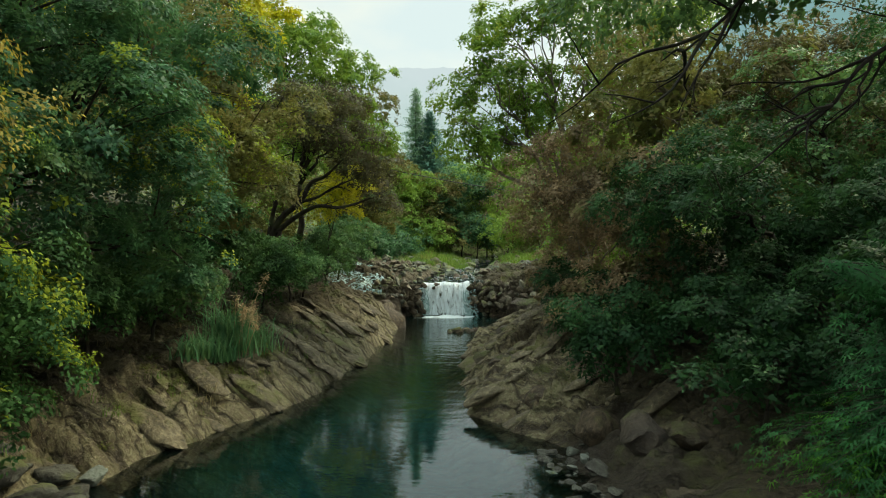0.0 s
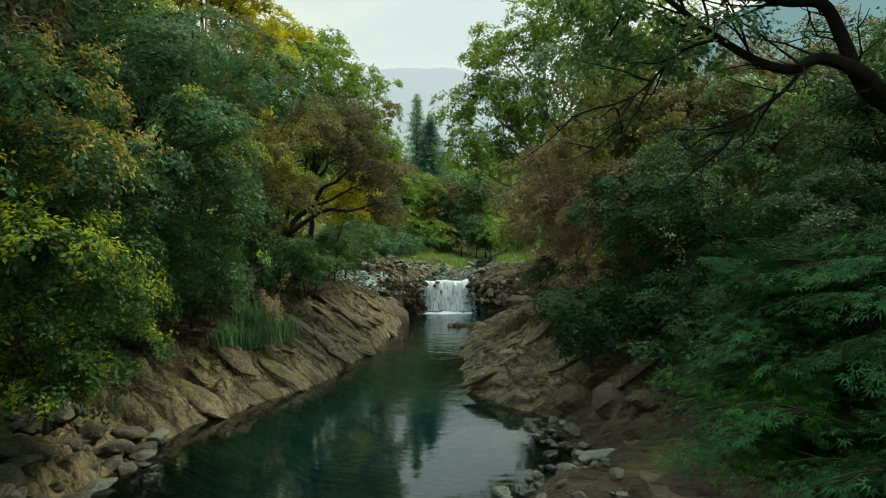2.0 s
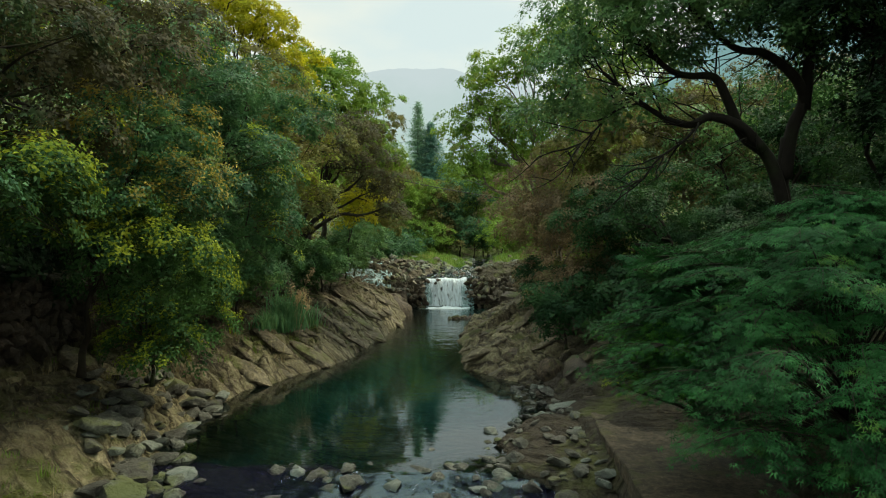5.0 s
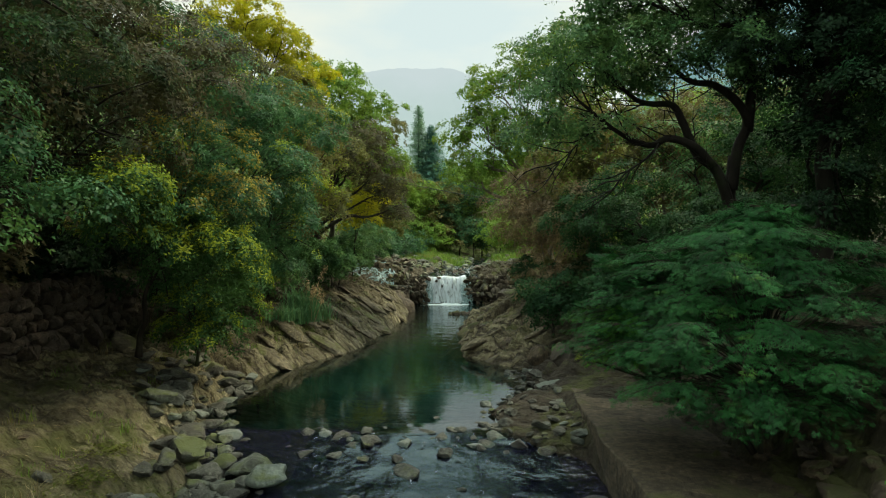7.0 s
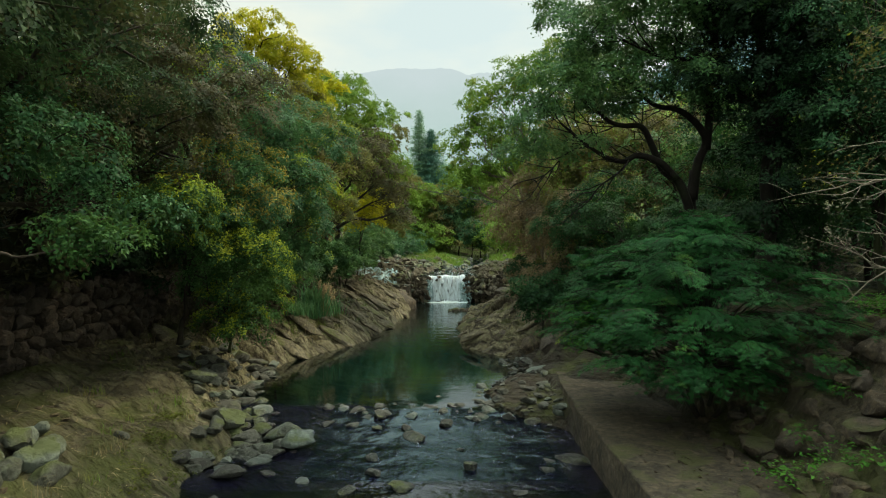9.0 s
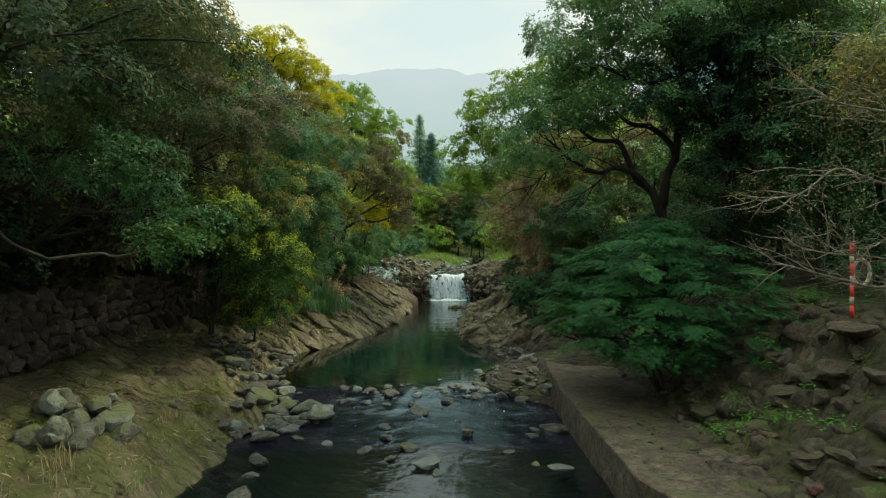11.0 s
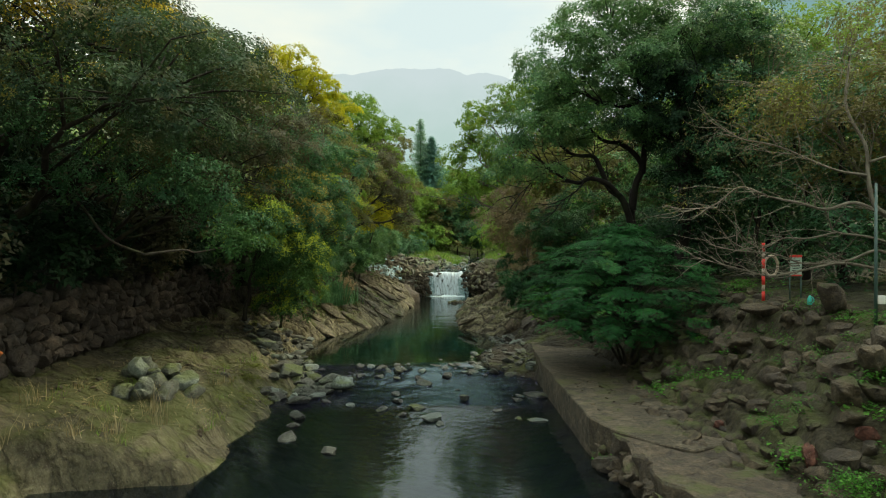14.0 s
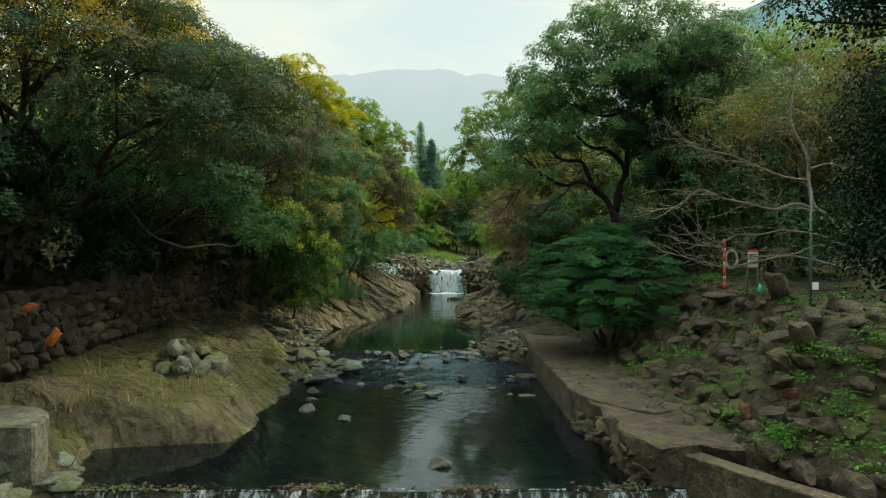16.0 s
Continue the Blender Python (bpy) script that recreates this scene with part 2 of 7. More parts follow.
ROCK_BED = rock("bank_rock", (0.085, 0.072, 0.044), (0.150, 0.130, 0.080), (0.235, 0.205, 0.132), (0.075, 0.085, 0.022), 0.55, 1.0, 0.5, True, 0.0, tone=0.45)
STONE = rock("stone_grey", (0.042, 0.046, 0.038), (0.084, 0.092, 0.075), (0.145, 0.155, 0.125), (0.085, 0.10, 0.03), 0.55, 1.6, 0.4, True, tone=0.6)
STONE_MOSSY = rock("stone_mossy", (0.05, 0.037, 0.024), (0.095, 0.072, 0.046), (0.15, 0.118, 0.078), (0.065, 0.08, 0.02), 0.49, 1.4, 0.6, True, 0.0)
STONE_RED = rock("stone_red", (0.09, 0.034, 0.022), (0.15, 0.058, 0.038), (0.21, 0.10, 0.07), None, 0.6, 1.4, 0.5)
STONE_SLOPE = rock("stone_slope", (0.048, 0.036, 0.022), (0.094, 0.071, 0.043), (0.15, 0.118, 0.075), (0.06, 0.072, 0.02), 0.50, 1.2, 0.7, True, 0.0, tone=0.45)
STONE_WALL = rock("stone_dark", (0.05, 0.038, 0.028), (0.10, 0.076, 0.056), (0.16, 0.125, 0.095), None, 0.6, 1.4, 0.6, True, 0.0)


def ground_material():
    """Bare rock by the water, soil and litter above, greener upstream."""
    k = Nodes("ground")
    strata = k.noise(1.0, 8.0, (0.16, 2.3, 0.25), 0.68, 21.8, 0.35)
    fine = k.noise(1.0, 6.0, (0.5, 9.0, 0.8), 0.6, 21.8, 0.25)
    n1, n2 = k.noise(0.45, 5.0), k.noise(5.5, 8.0, rough=0.72)
    rk = k.ramp(n1, (0.3, (0.108, 0.099, 0.056)), (0.5, (0.184, 0.168, 0.098)), (0.7, (0.275, 0.252, 0.158)))
    # Bands and cracks darkened: the shade of grooves is put into the rock colour.
    rk = k.mix(k.ramp(strata, (0.40, 0.95), (0.475, 0.0)), rk, (0.030, 0.024, 0.016))
    rk = k.mix(k.ramp(fine, (0.36, 0.25), (0.46, 0.0)), rk, (0.045, 0.036, 0.024))
    gap, gap2 = k.cracks(1.0, (0.42, 1.5, 0.5), 21.8, 0.7), k.cracks(1.0, (1.5, 4.2, 1.4), 21.8, 0.4)
    rk = k.mix(k.ramp(gap, (0.0, 0.9), (0.07, 0.0)), rk, (0.020, 0.016, 0.011))
    rk = k.mix(k.ramp(gap2, (0.0, 0.3), (0.07, 0.0)), rk, (0.035, 0.028, 0.019))
    rk = k.mix(k.ramp(n2, (0.38, 0.8), (0.54, 0.0)), rk, (0.07, 0.054, 0.036))
    rk = k.mix(k.ramp(k.noise(19.0, 5.0), (0.60, 0.0), (0.68, 0.55)), rk, (0.36, 0.31, 0.22))
    xyz = k.n.new("ShaderNodeSeparateXYZ")
    k.l.new(k.pos.outputs["Position"], xyz.inputs[0])
    earth = k.ramp(k.maths("ADD", k.maths("MULTIPLY", k.maths("ADD", xyz.outputs["Y"], 20.0), 0.02), k.maths("MULTIPLY", k.maths("SUBTRACT", n1, 0.5), 0.25)), (0.42, 0.55), (0.58, 0.0))
    soft = k.ramp(k.noise(1.6, 7.0, rough=0.65), (0.32, (0.023, 0.022, 0.012)), (0.5, (0.050, 0.048, 0.027)), (0.66, (0.098, 0.092, 0.056)))
    soft = k.mix(k.ramp(k.noise(12.0, 6.0, rough=0.7), (0.36, 0.7), (0.5, 0.0)), soft, (0.045, 0.038, 0.025))
    flow = k.noise(1.0, 6.0, (0.55, 6.5, 2.0), 0.7, 33.0, 0.6)
    soft = k.mix(k.ramp(flow, (0.40, 0.75), (0.49, 0.0)), soft, (0.024, 0.021, 0.013))
    soft = k.mix(k.ramp(flow, (0.58, 0.0), (0.70, 0.5)), soft, (0.19, 0.175, 0.12))
    rk = k.mix(earth, rk, soft)
    rest = k.maths("SUBTRACT", 1.0, k.maths("MULTIPLY", earth, 0.15))
    strata, fine = k.maths("MULTIPLY", strata, rest), k.maths("MULTIPLY", fine, rest)
    # Dark gravel; shade of shrub and tree over the spit is in its colour.
    shaded_grit = k.maths("MULTIPLY", k.ramp(k.maths("MULTIPLY", xyz.outputs["X"], 0.1), (0.02, 0.0), (0.09, 0.9)), k.ramp(k.maths("ADD", k.maths("MULTIPLY", xyz.outputs["Y"], 0.05), k.maths("MULTIPLY", k.maths("SUBTRACT", n1, 0.5), 0.3)), (0.85, 1.0), (1.0, 0.0)))
    rk = k.mix(shaded_grit, rk, k.ramp(k.noise(13.0, 6.0, rough=0.75), (0.36, (0.010, 0.008, 0.006)), (0.52, (0.024, 0.020, 0.015)), (0.7, (0.064, 0.053, 0.040))))
    soil = k.ramp(k.noise(7.0, 8.0, rough=0.78), (0.34, (0.018, 0.014, 0.009)), (0.52, (0.054, 0.046, 0.028)), (0.66, (0.11, 0.092, 0.056)), (0.78, (0.26, 0.20, 0.13)))
    high = k.ramp(k.maths("ADD", k.maths("MULTIPLY", xyz.outputs["Z"], 0.14), k.maths("ADD", k.maths("MULTIPLY", k.noise(0.6, 5.0), 0.7), k.maths("MULTIPLY", k.ramp(k.maths("MULTIPLY", xyz.outputs["X"], 0.1), (0.55, 0.0), (0.7, 1.0)), 0.4))), (0.62, 0.0), (0.8, 0.9))
    c = k.mix(high, rk, soil)
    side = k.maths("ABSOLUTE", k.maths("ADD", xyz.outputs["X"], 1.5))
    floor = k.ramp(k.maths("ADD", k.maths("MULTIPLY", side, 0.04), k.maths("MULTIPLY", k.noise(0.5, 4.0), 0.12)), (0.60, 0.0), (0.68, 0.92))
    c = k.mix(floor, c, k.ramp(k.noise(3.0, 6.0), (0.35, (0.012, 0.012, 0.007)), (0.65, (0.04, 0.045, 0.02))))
    moss = k.maths("MULTIPLY", k.ramp(k.maths("ADD", k.noise(0.42, 7.0, rough=0.74), k.maths("MULTIPLY", earth, 0.12)), (0.52, 0.0), (0.62, 0.75)), k.up(0.5, 0.9))
    c = k.mix(moss, c, (0.072, 0.085, 0.022))
    far = k.ramp(k.maths("MULTIPLY", xyz.outputs["Y"], 0.01), (0.62, 0.0), (0.75, 0.8))
    c = k.mix(k.maths("MULTIPLY", far, k.ramp(n1, (0.42, 0.0), (0.5, 1.0))), c, (0.09, 0.14, 0.035))
    nb = k.bump(k.maths("MULTIPLY", k.ramp(gap, (0.0, 0.0), (0.2, 0.8), (0.6, 1.0)), rest), 1.0, 0.3)
    nb = k.bump(k.maths("MULTIPLY", k.ramp(gap2, (0.0, 0.0), (0.25, 1.0)), rest), 0.4, 0.06, nb)
    nb = k.bump(strata, 0.9, 0.3, nb)
    nb = k.bump(fine, 0.3, 0.04, nb)
    nb = k.bump(n2, 0.9, 0.12, nb)
    nb = k.bump(k.noise(30.0, 5.0), 0.45, 0.015, nb)
    return k.done(k.bsdf(c, 0.86, normal=nb, spec=0.25))


def water_material(name, deep, clear, size, strength, rough=0.02, stretch=(1, 0.45, 1), calm=None, clears=0.0):
    k = Nodes(name)
    waves = [k.noise(size, 3.0, stretch), k.noise(size * 0.3, 3.0, stretch), k.noise(size * 3.7, 2.0)]
    if calm:   # y from, y to, and the share of the ripples left at either end
        xyz, mr = k.n.new("ShaderNodeSeparateXYZ"), k.n.new("ShaderNodeMapRange")
        k.l.new(k.pos.outputs["Position"], xyz.inputs[0])
        k.l.new(xyz.outputs["Y"], mr.inputs["Value"])
        for socket, v in zip(("From Min", "From Max", "To Min", "To Max"), calm):
            mr.inputs[socket].default_value = v
        waves = [k.maths("MULTIPLY", w, mr.outputs["Result"]) for w in waves]
    nb = k.bump(waves[0], strength, 0.05)
    nb = k.bump(waves[1], strength, 0.12, nb)
    nb = k.bump(waves[2], strength * 0.5, 0.012, nb)
    if clears:   # brown bed shows in the shallows, the water's own colour where it is deep
        dep, mr = k.n.new("ShaderNodeAttribute"), k.n.new("ShaderNodeMapRange")
        dep.attribute_name = "depth"
        k.l.new(dep.outputs["Fac"], mr.inputs["Value"])
        for socket, v in zip(("From Min", "From Max", "To Min", "To Max"), (0.3, clears, 0.95, clear)):
            mr.inputs[socket].default_value = v
        clear = mr.outputs["Result"]
    body = k.blend(clear, k.shader("ShaderNodeBsdfDiffuse", deep), k.shader("ShaderNodeBsdfTransparent", (0.34, 0.36, 0.30) if clears else (0.45, 0.62, 0.55)))
    fr = k.n.new("ShaderNodeFresnel")
    fr.inputs["IOR"].default_value = 1.6
    k.l.new(nb, fr.inputs["Normal"])
    gl = k.shader("ShaderNodeBsdfGlossy", (0.95, 0.97, 0.97), nb, Roughness=rough)
    return k.done(k.blend(fr.outputs[0], body, gl))


def fall_material(name, low, high, gaps, tone=(0.80, 0.84, 0.85)):
    k = Nodes(name)
    s = k.noise(3.2, 6.0, (2.4, 1.0, 0.4), 0.66)
    c = k.ramp(s, (0.32, (0.34, 0.40, 0.42)), (0.56, tone))
    p = k.bsdf(c, 0.45, normal=k.bump(s, 0.9, 0.12))
    holes = k.ramp(k.noise(gaps, 6.0, (2.0, 1.0, 0.55), 0.68), (low, 1.0), (high, 0.0))
    return k.done(k.blend(holes, p, k.shader("ShaderNodeBsdfTransparent", (0.8, 0.9, 0.9))))


GROUND = ground_material()
WATER_POOL = water_material("pool_water", (0.003, 0.026, 0.026), 0.30, 2.4, 0.55, 0.01, (0.55, 1.4, 1), (16.0, 54.0, 0.10, 0.95), 1.5)
WATER_RUN = water_material("running_water", (0.009, 0.008, 0.024), 0.45, 6.0, 0.48, 0.03, (1, 0.8, 1), (6.0, 8.2, 1.0, 0.08))
WATER_LOW = water_material("low_water", (0.006, 0.008, 0.013), 0.6, 3.4, 0.45, 0.03, (1, 0.8, 1), (-6.0, 1.0, 0.18, 1.0))
FALL = fall_material("falling_water", 0.32, 0.46, 1.7, (0.60, 0.69, 0.74))
STRAND = fall_material("water_strands", 0.55, 0.64, 4.2, (0.55, 0.62, 0.66))
RIPPLE_FOAM = fall_material("riffle_foam", 0.60, 0.80, 1.8, (0.17, 0.19, 0.25))
TRICKLE = fall_material("weir_trickle", 0.46, 0.64, 2.4, (0.26, 0.30, 0.33))


def lace_material():
    """Water parted round stones: white rims, clear between."""
    k = Nodes("water_lace")
    g = k.cracks(2.4, (1, 0.8, 1.0), 0.0, 1.3)
    s = k.noise(5.0, 5.0, (1.5, 1.0, 0.6), 0.66)
    p = k.bsdf(k.ramp(s, (0.35, (0.15, 0.25, 0.26)), (0.6, (0.36, 0.52, 0.53))), 0.45, normal=k.bump(s, 0.8, 0.08))
    holes = k.ramp(k.maths("ADD", g, k.maths("MULTIPLY", k.maths("SUBTRACT", s, 0.55), 0.8)), (0.02, 0.2), (0.13, 1.0))
    return k.done(k.blend(holes, p, k.shader("ShaderNodeBsdfTransparent", (0.9, 0.95, 0.95))))


LACE = lace_material()
FOAM = Nodes("foam")
FOAM = FOAM.done(FOAM.bsdf((0.42, 0.50, 0.53), 0.6))
CONCRETE = rock("old_concrete", (0.043, 0.035, 0.022), (0.08, 0.065, 0.042), (0.13, 0.107, 0.072), (0.06, 0.065, 0.02), 0.55, 1.1, 0.45)
GREY_CONCRETE = rock("grey_concrete", (0.075, 0.075, 0.058), (0.13, 0.13, 0.10), (0.19, 0.19, 0.15), (0.075, 0.085, 0.03), 0.5, 0.9, 0.3)
RED_PAINT, WHITE_PAINT = plain("red_paint", (0.55, 0.03, 0.02)), plain("white_paint", (0.62, 0.62, 0.56))
GREEN_PAINT = plain("green_paint", (0.045, 0.085, 0.075), 0.6)
STONE_TAN = rock("stone_tan", (0.12, 0.098, 0.066), (0.20, 0.168, 0.118), (0.29, 0.25, 0.18), (0.10, 0.115, 0.035), 0.48, 1.5, 0.5, True)
STONE_PALE = rock("stone_pale", (0.10, 0.115, 0.085), (0.17, 0.195, 0.15), (0.25, 0.285, 0.23), (0.085, 0.105, 0.03), 0.47, 1.5, 0.5, True)
WEATHERED, TURQUOISE = plain("weathered_cream", (0.34, 0.27, 0.2), 0.7, wear=0.6), plain("turquoise_plastic", (0.05, 0.42, 0.36), 0.4)
ORANGE = plain("orange_rust", (0.45, 0.13, 0.03), 0.9)
BLACK = plain("black_cable", (0.012, 0.012, 0.012), 0.5)
SIGN_FACE = plain("sign_face", (0.30, 0.38, 0.31), 0.5)


# ---- small tools ----
def vnoise(p, seed=0):
    """Value noise of points (n, 3), 0 to 1."""
    i = np.floor(p).astype(np.int64)
    f = p - i
    f = f * f * (3 - 2 * f)
    total = np.zeros(len(p))
    for dx in (0, 1):
        for dy in (0, 1):
            for dz in (0, 1):
                h = (i[:, 0] + dx) * 374761393 + (i[:, 1] + dy) * 668265263 + (i[:, 2] + dz) * 2147483647 + seed * 1013
                h = ((h ^ (h >> 13)) * 1274126177) & 0xFFFFFFFF
                h = (h ^ (h >> 16)) & 0xFFFFFF
                w = (f[:, 0] if dx else 1 - f[:, 0]) * (f[:, 1] if dy else 1 - f[:, 1]) * (f[:, 2] if dz else 1 - f[:, 2])
                total += w * h / 0xFFFFFF
    return total


def fbm(p, octaves=4, seed=0):
    t, a, s = np.zeros(len(p)), 0.5, 0.0
    for o in range(octaves):
        t += a * vnoise(p * 2.0 ** o, seed + o)
        s += a
        a *= 0.5
    return t / s


def mesh_of(name, verts, faces, material, smooth=True):
    me = bpy.data.meshes.new(name)
    verts = np.asarray(verts, dtype=np.float32)
    if isinstance(faces, np.ndarray):
        n, k = faces.shape
        me.vertices.add(len(verts))
        me.vertices.foreach_set("co", verts.ravel())
        me.loops.add(n * k)
        me.loops.foreach_set("vertex_index", faces.astype(np.int32).ravel())
        me.polygons.add(n)
        me.polygons.foreach_set("loop_start", np.arange(0, n * k, k, dtype=np.int32))
        me.update(calc_edges=True)
    else:
        me.from_pydata([tuple(v) for v in verts], [], faces)
    if smooth:
        me.polygons.foreach_set("use_smooth", np.ones(len(me.polygons), dtype=bool))
    me.materials.append(material)
    return me


def part(name, me, parent, label=""):
    ob = new(name, me)
    ob.parent = parent
    return tagged(ob, label)


def root(name, at, label, category, group="", kind=""):
    ob = new(name)
    ob.empty_display_size = 0.2
    ob.matrix_basis = pose(*at)
    return tagged(ob, label, category, group, kind)


def tubes(paths, sides=7):
    """Tapered tubes along paths of (point, radius)."""
    V, F = [], []
    for path in paths:
        pts = np.array([p for p, _ in path], dtype=float)
        tan = np.gradient(pts, axis=0)
        tan /= np.linalg.norm(tan, axis=1)[:, None] + 1e-9
        ref = np.array((0.31, 0.93, 0.2)) if abs(tan[0, 2]) > 0.7 else np.array((0.1, 0.1, 1.0))
        a = np.empty_like(tan)
        for i, d in enumerate(tan):   # carried along without twisting
            w = np.cross(d, ref) if i == 0 else a[i - 1] - d * (a[i - 1] @ d)
            a[i] = w / (np.linalg.norm(w) + 1e-9)
        b = np.cross(tan, a)
        base = len(V)
        for i, (_, r) in enumerate(path):
            for s in range(sides):
                w = 2 * math.pi * s / sides
                V.append(pts[i] + r * (math.cos(w) * a[i] + math.sin(w) * b[i]))
        for i in range(len(path) - 1):
            for s in range(sides):
                n = (s + 1) % sides
                F.append((base + i * sides + s, base + i * sides + n, base + (i + 1) * sides + n, base + (i + 1) * sides + s))
        F.append(tuple(base + s for s in range(sides))[::-1])
        F.append(tuple(base + (len(path) - 1) * sides + s for s in range(sides)))
    return V, F


def bend(rng, a, b, steps, wobble, sag=0.0):
    """A wandering line from a to b."""
    a, b = np.array(a, float), np.array(b, float)
    d = np.linalg.norm(b - a)
    out, off = [], np.zeros(3)
    for i in range(steps + 1):
        t = i / steps
        if 0 < i < steps:
            off = off * 0.6 + rng.normal(0, wobble * d, 3)
        p = a + (b - a) * t + off * math.sin(math.pi * t)
        p[2] += sag * d * math.sin(math.pi * t)
        out.append(p)
    out = np.array(out)
    if steps > 2:
        out[1:-1] = 0.5 * out[1:-1] + 0.25 * (out[:-2] + out[2:])
    return list(out)


def smooth_line(points, per=5):
    """A rounded line through a few points."""
    P = np.array(points, float)
    P = np.concatenate([[2 * P[0] - P[1]], P, [2 * P[-1] - P[-2]]])
    out = []
    for i in range(1, len(P) - 2):
        for t in np.arange(per) / per:
            out.append(0.5 * (2 * P[i] + (P[i + 1] - P[i - 1]) * t + (2 * P[i - 1] - 5 * P[i] + 4 * P[i + 1] - P[i + 2]) * t * t + (3 * P[i] - P[i - 1] - 3 * P[i + 1] + P[i + 2]) * t ** 3))
    return out + [P[-2]]


def leaves(rng, centres, normals, spread, count, size, flat=0.45, droop=0.25, slim=0.5, kite=True):
    """Kite-shaped leaves in clusters; every leaf one folded quad."""
    n = len(centres)
    c = np.repeat(centres, count, axis=0)
    nn = np.repeat(normals, count, axis=0)
    m = n * count
    off = rng.normal(0, 1, (m, 3)) * spread
    along = (off * nn).sum(1)[:, None]
    off -= nn * along * (1 - flat)
    p = c + off
    up = nn + rng.normal(0, 0.3, (m, 3))
    up /= np.linalg.norm(up, axis=1)[:, None] + 1e-9
    d = rng.normal(0, 1, (m, 3)) + off / (spread + 1e-6) * 0.5
    d[:, 2] -= droop
    d -= up * (d * up).sum(1)[:, None]
    d /= np.linalg.norm(d, axis=1)[:, None] + 1e-9
    s = np.cross(up, d)
    L = (size * rng.uniform(0.6, 1.25, m))[:, None]
    W = L * slim * 0.5
    if not kite:   # far leaves: one triangle each
        v = np.empty((m, 3, 3), dtype=np.float32)
        v[:, 0], v[:, 1], v[:, 2] = p + s * W * 1.15, p - s * W * 1.15, p + d * L
        return v.reshape(-1, 3), np.arange(m * 3).reshape(-1, 3)
    v = np.empty((m, 4, 3), dtype=np.float32)
    v[:, 0] = p
    v[:, 1] = p + d * L * 0.45 + s * W + up * W * 0.35
    v[:, 2] = p + d * L - up * L * 0.12
    v[:, 3] = p + d * L * 0.45 - s * W + up * W * 0.35
    return v.reshape(-1, 3), np.arange(m * 4).reshape(-1, 4)


LEAF_TOTAL = [0]


def crown_points(rng, lobes, step, sub=1.2, under=0.35, dome=0.6, gaps=0.14):
    """Leaf clusters on domed clumps that sit round each lobe, with the outward direction of each."""
    C, N = [], []
    for x, y, z, rx, ry, rz in lobes:
        area = 4 * math.pi * ((rx * ry) ** 1.6 / 3 + (rx * rz) ** 1.6 / 3 + (ry * rz) ** 1.6 / 3) ** (1 / 1.6)
        m = max(6, int(area / (sub * sub * 2.1)))
        g = np.arange(m) + rng.uniform(0, 0.6, m)
        up = 1 - 2 * (g + 0.2) / (m + 0.4)
        turn = g * 2.39996 + rng.uniform(0, 6.28)
        flat = np.sqrt(np.clip(1 - up * up, 0, 1))
        d = np.stack([flat * np.cos(turn), flat * np.sin(turn), up], 1)
        d = d[((d[:, 2] > -0.3) | (rng.random(m) < under)) & (rng.random(m) > gaps)]
        mid, rad = np.array((x, y, z)), np.array((rx, ry, rz))
        r = rng.uniform(0.74, 1.04, len(d))
        for k in range(len(d)):
            rs = sub * rng.uniform(0.6, 1.15)
            n = max(4, int(2.3 * math.pi * rs * rs / (step * step)))
            e = rng.normal(0, 1, (n, 3))
            e[:, 2] = np.abs(e[:, 2]) - 0.18
            e += d[k] * 0.35
            e /= np.linalg.norm(e, axis=1)[:, None]
            bump = 0.72 + 0.56 * fbm(e * 2.6 + (k + x) * 3.1, 2, 17)
            C.append(mid + d[k] * rad * r[k] + e * np.array((1.1, 1.1, dome)) * rs * bump[:, None])
            nn = e * np.array((1, 1, 1.2)) + np.array((0, 0, 0.45))
            N.append(nn / np.linalg.norm(nn, axis=1)[:, None])
    return np.concatenate(C), np.concatenate(N)


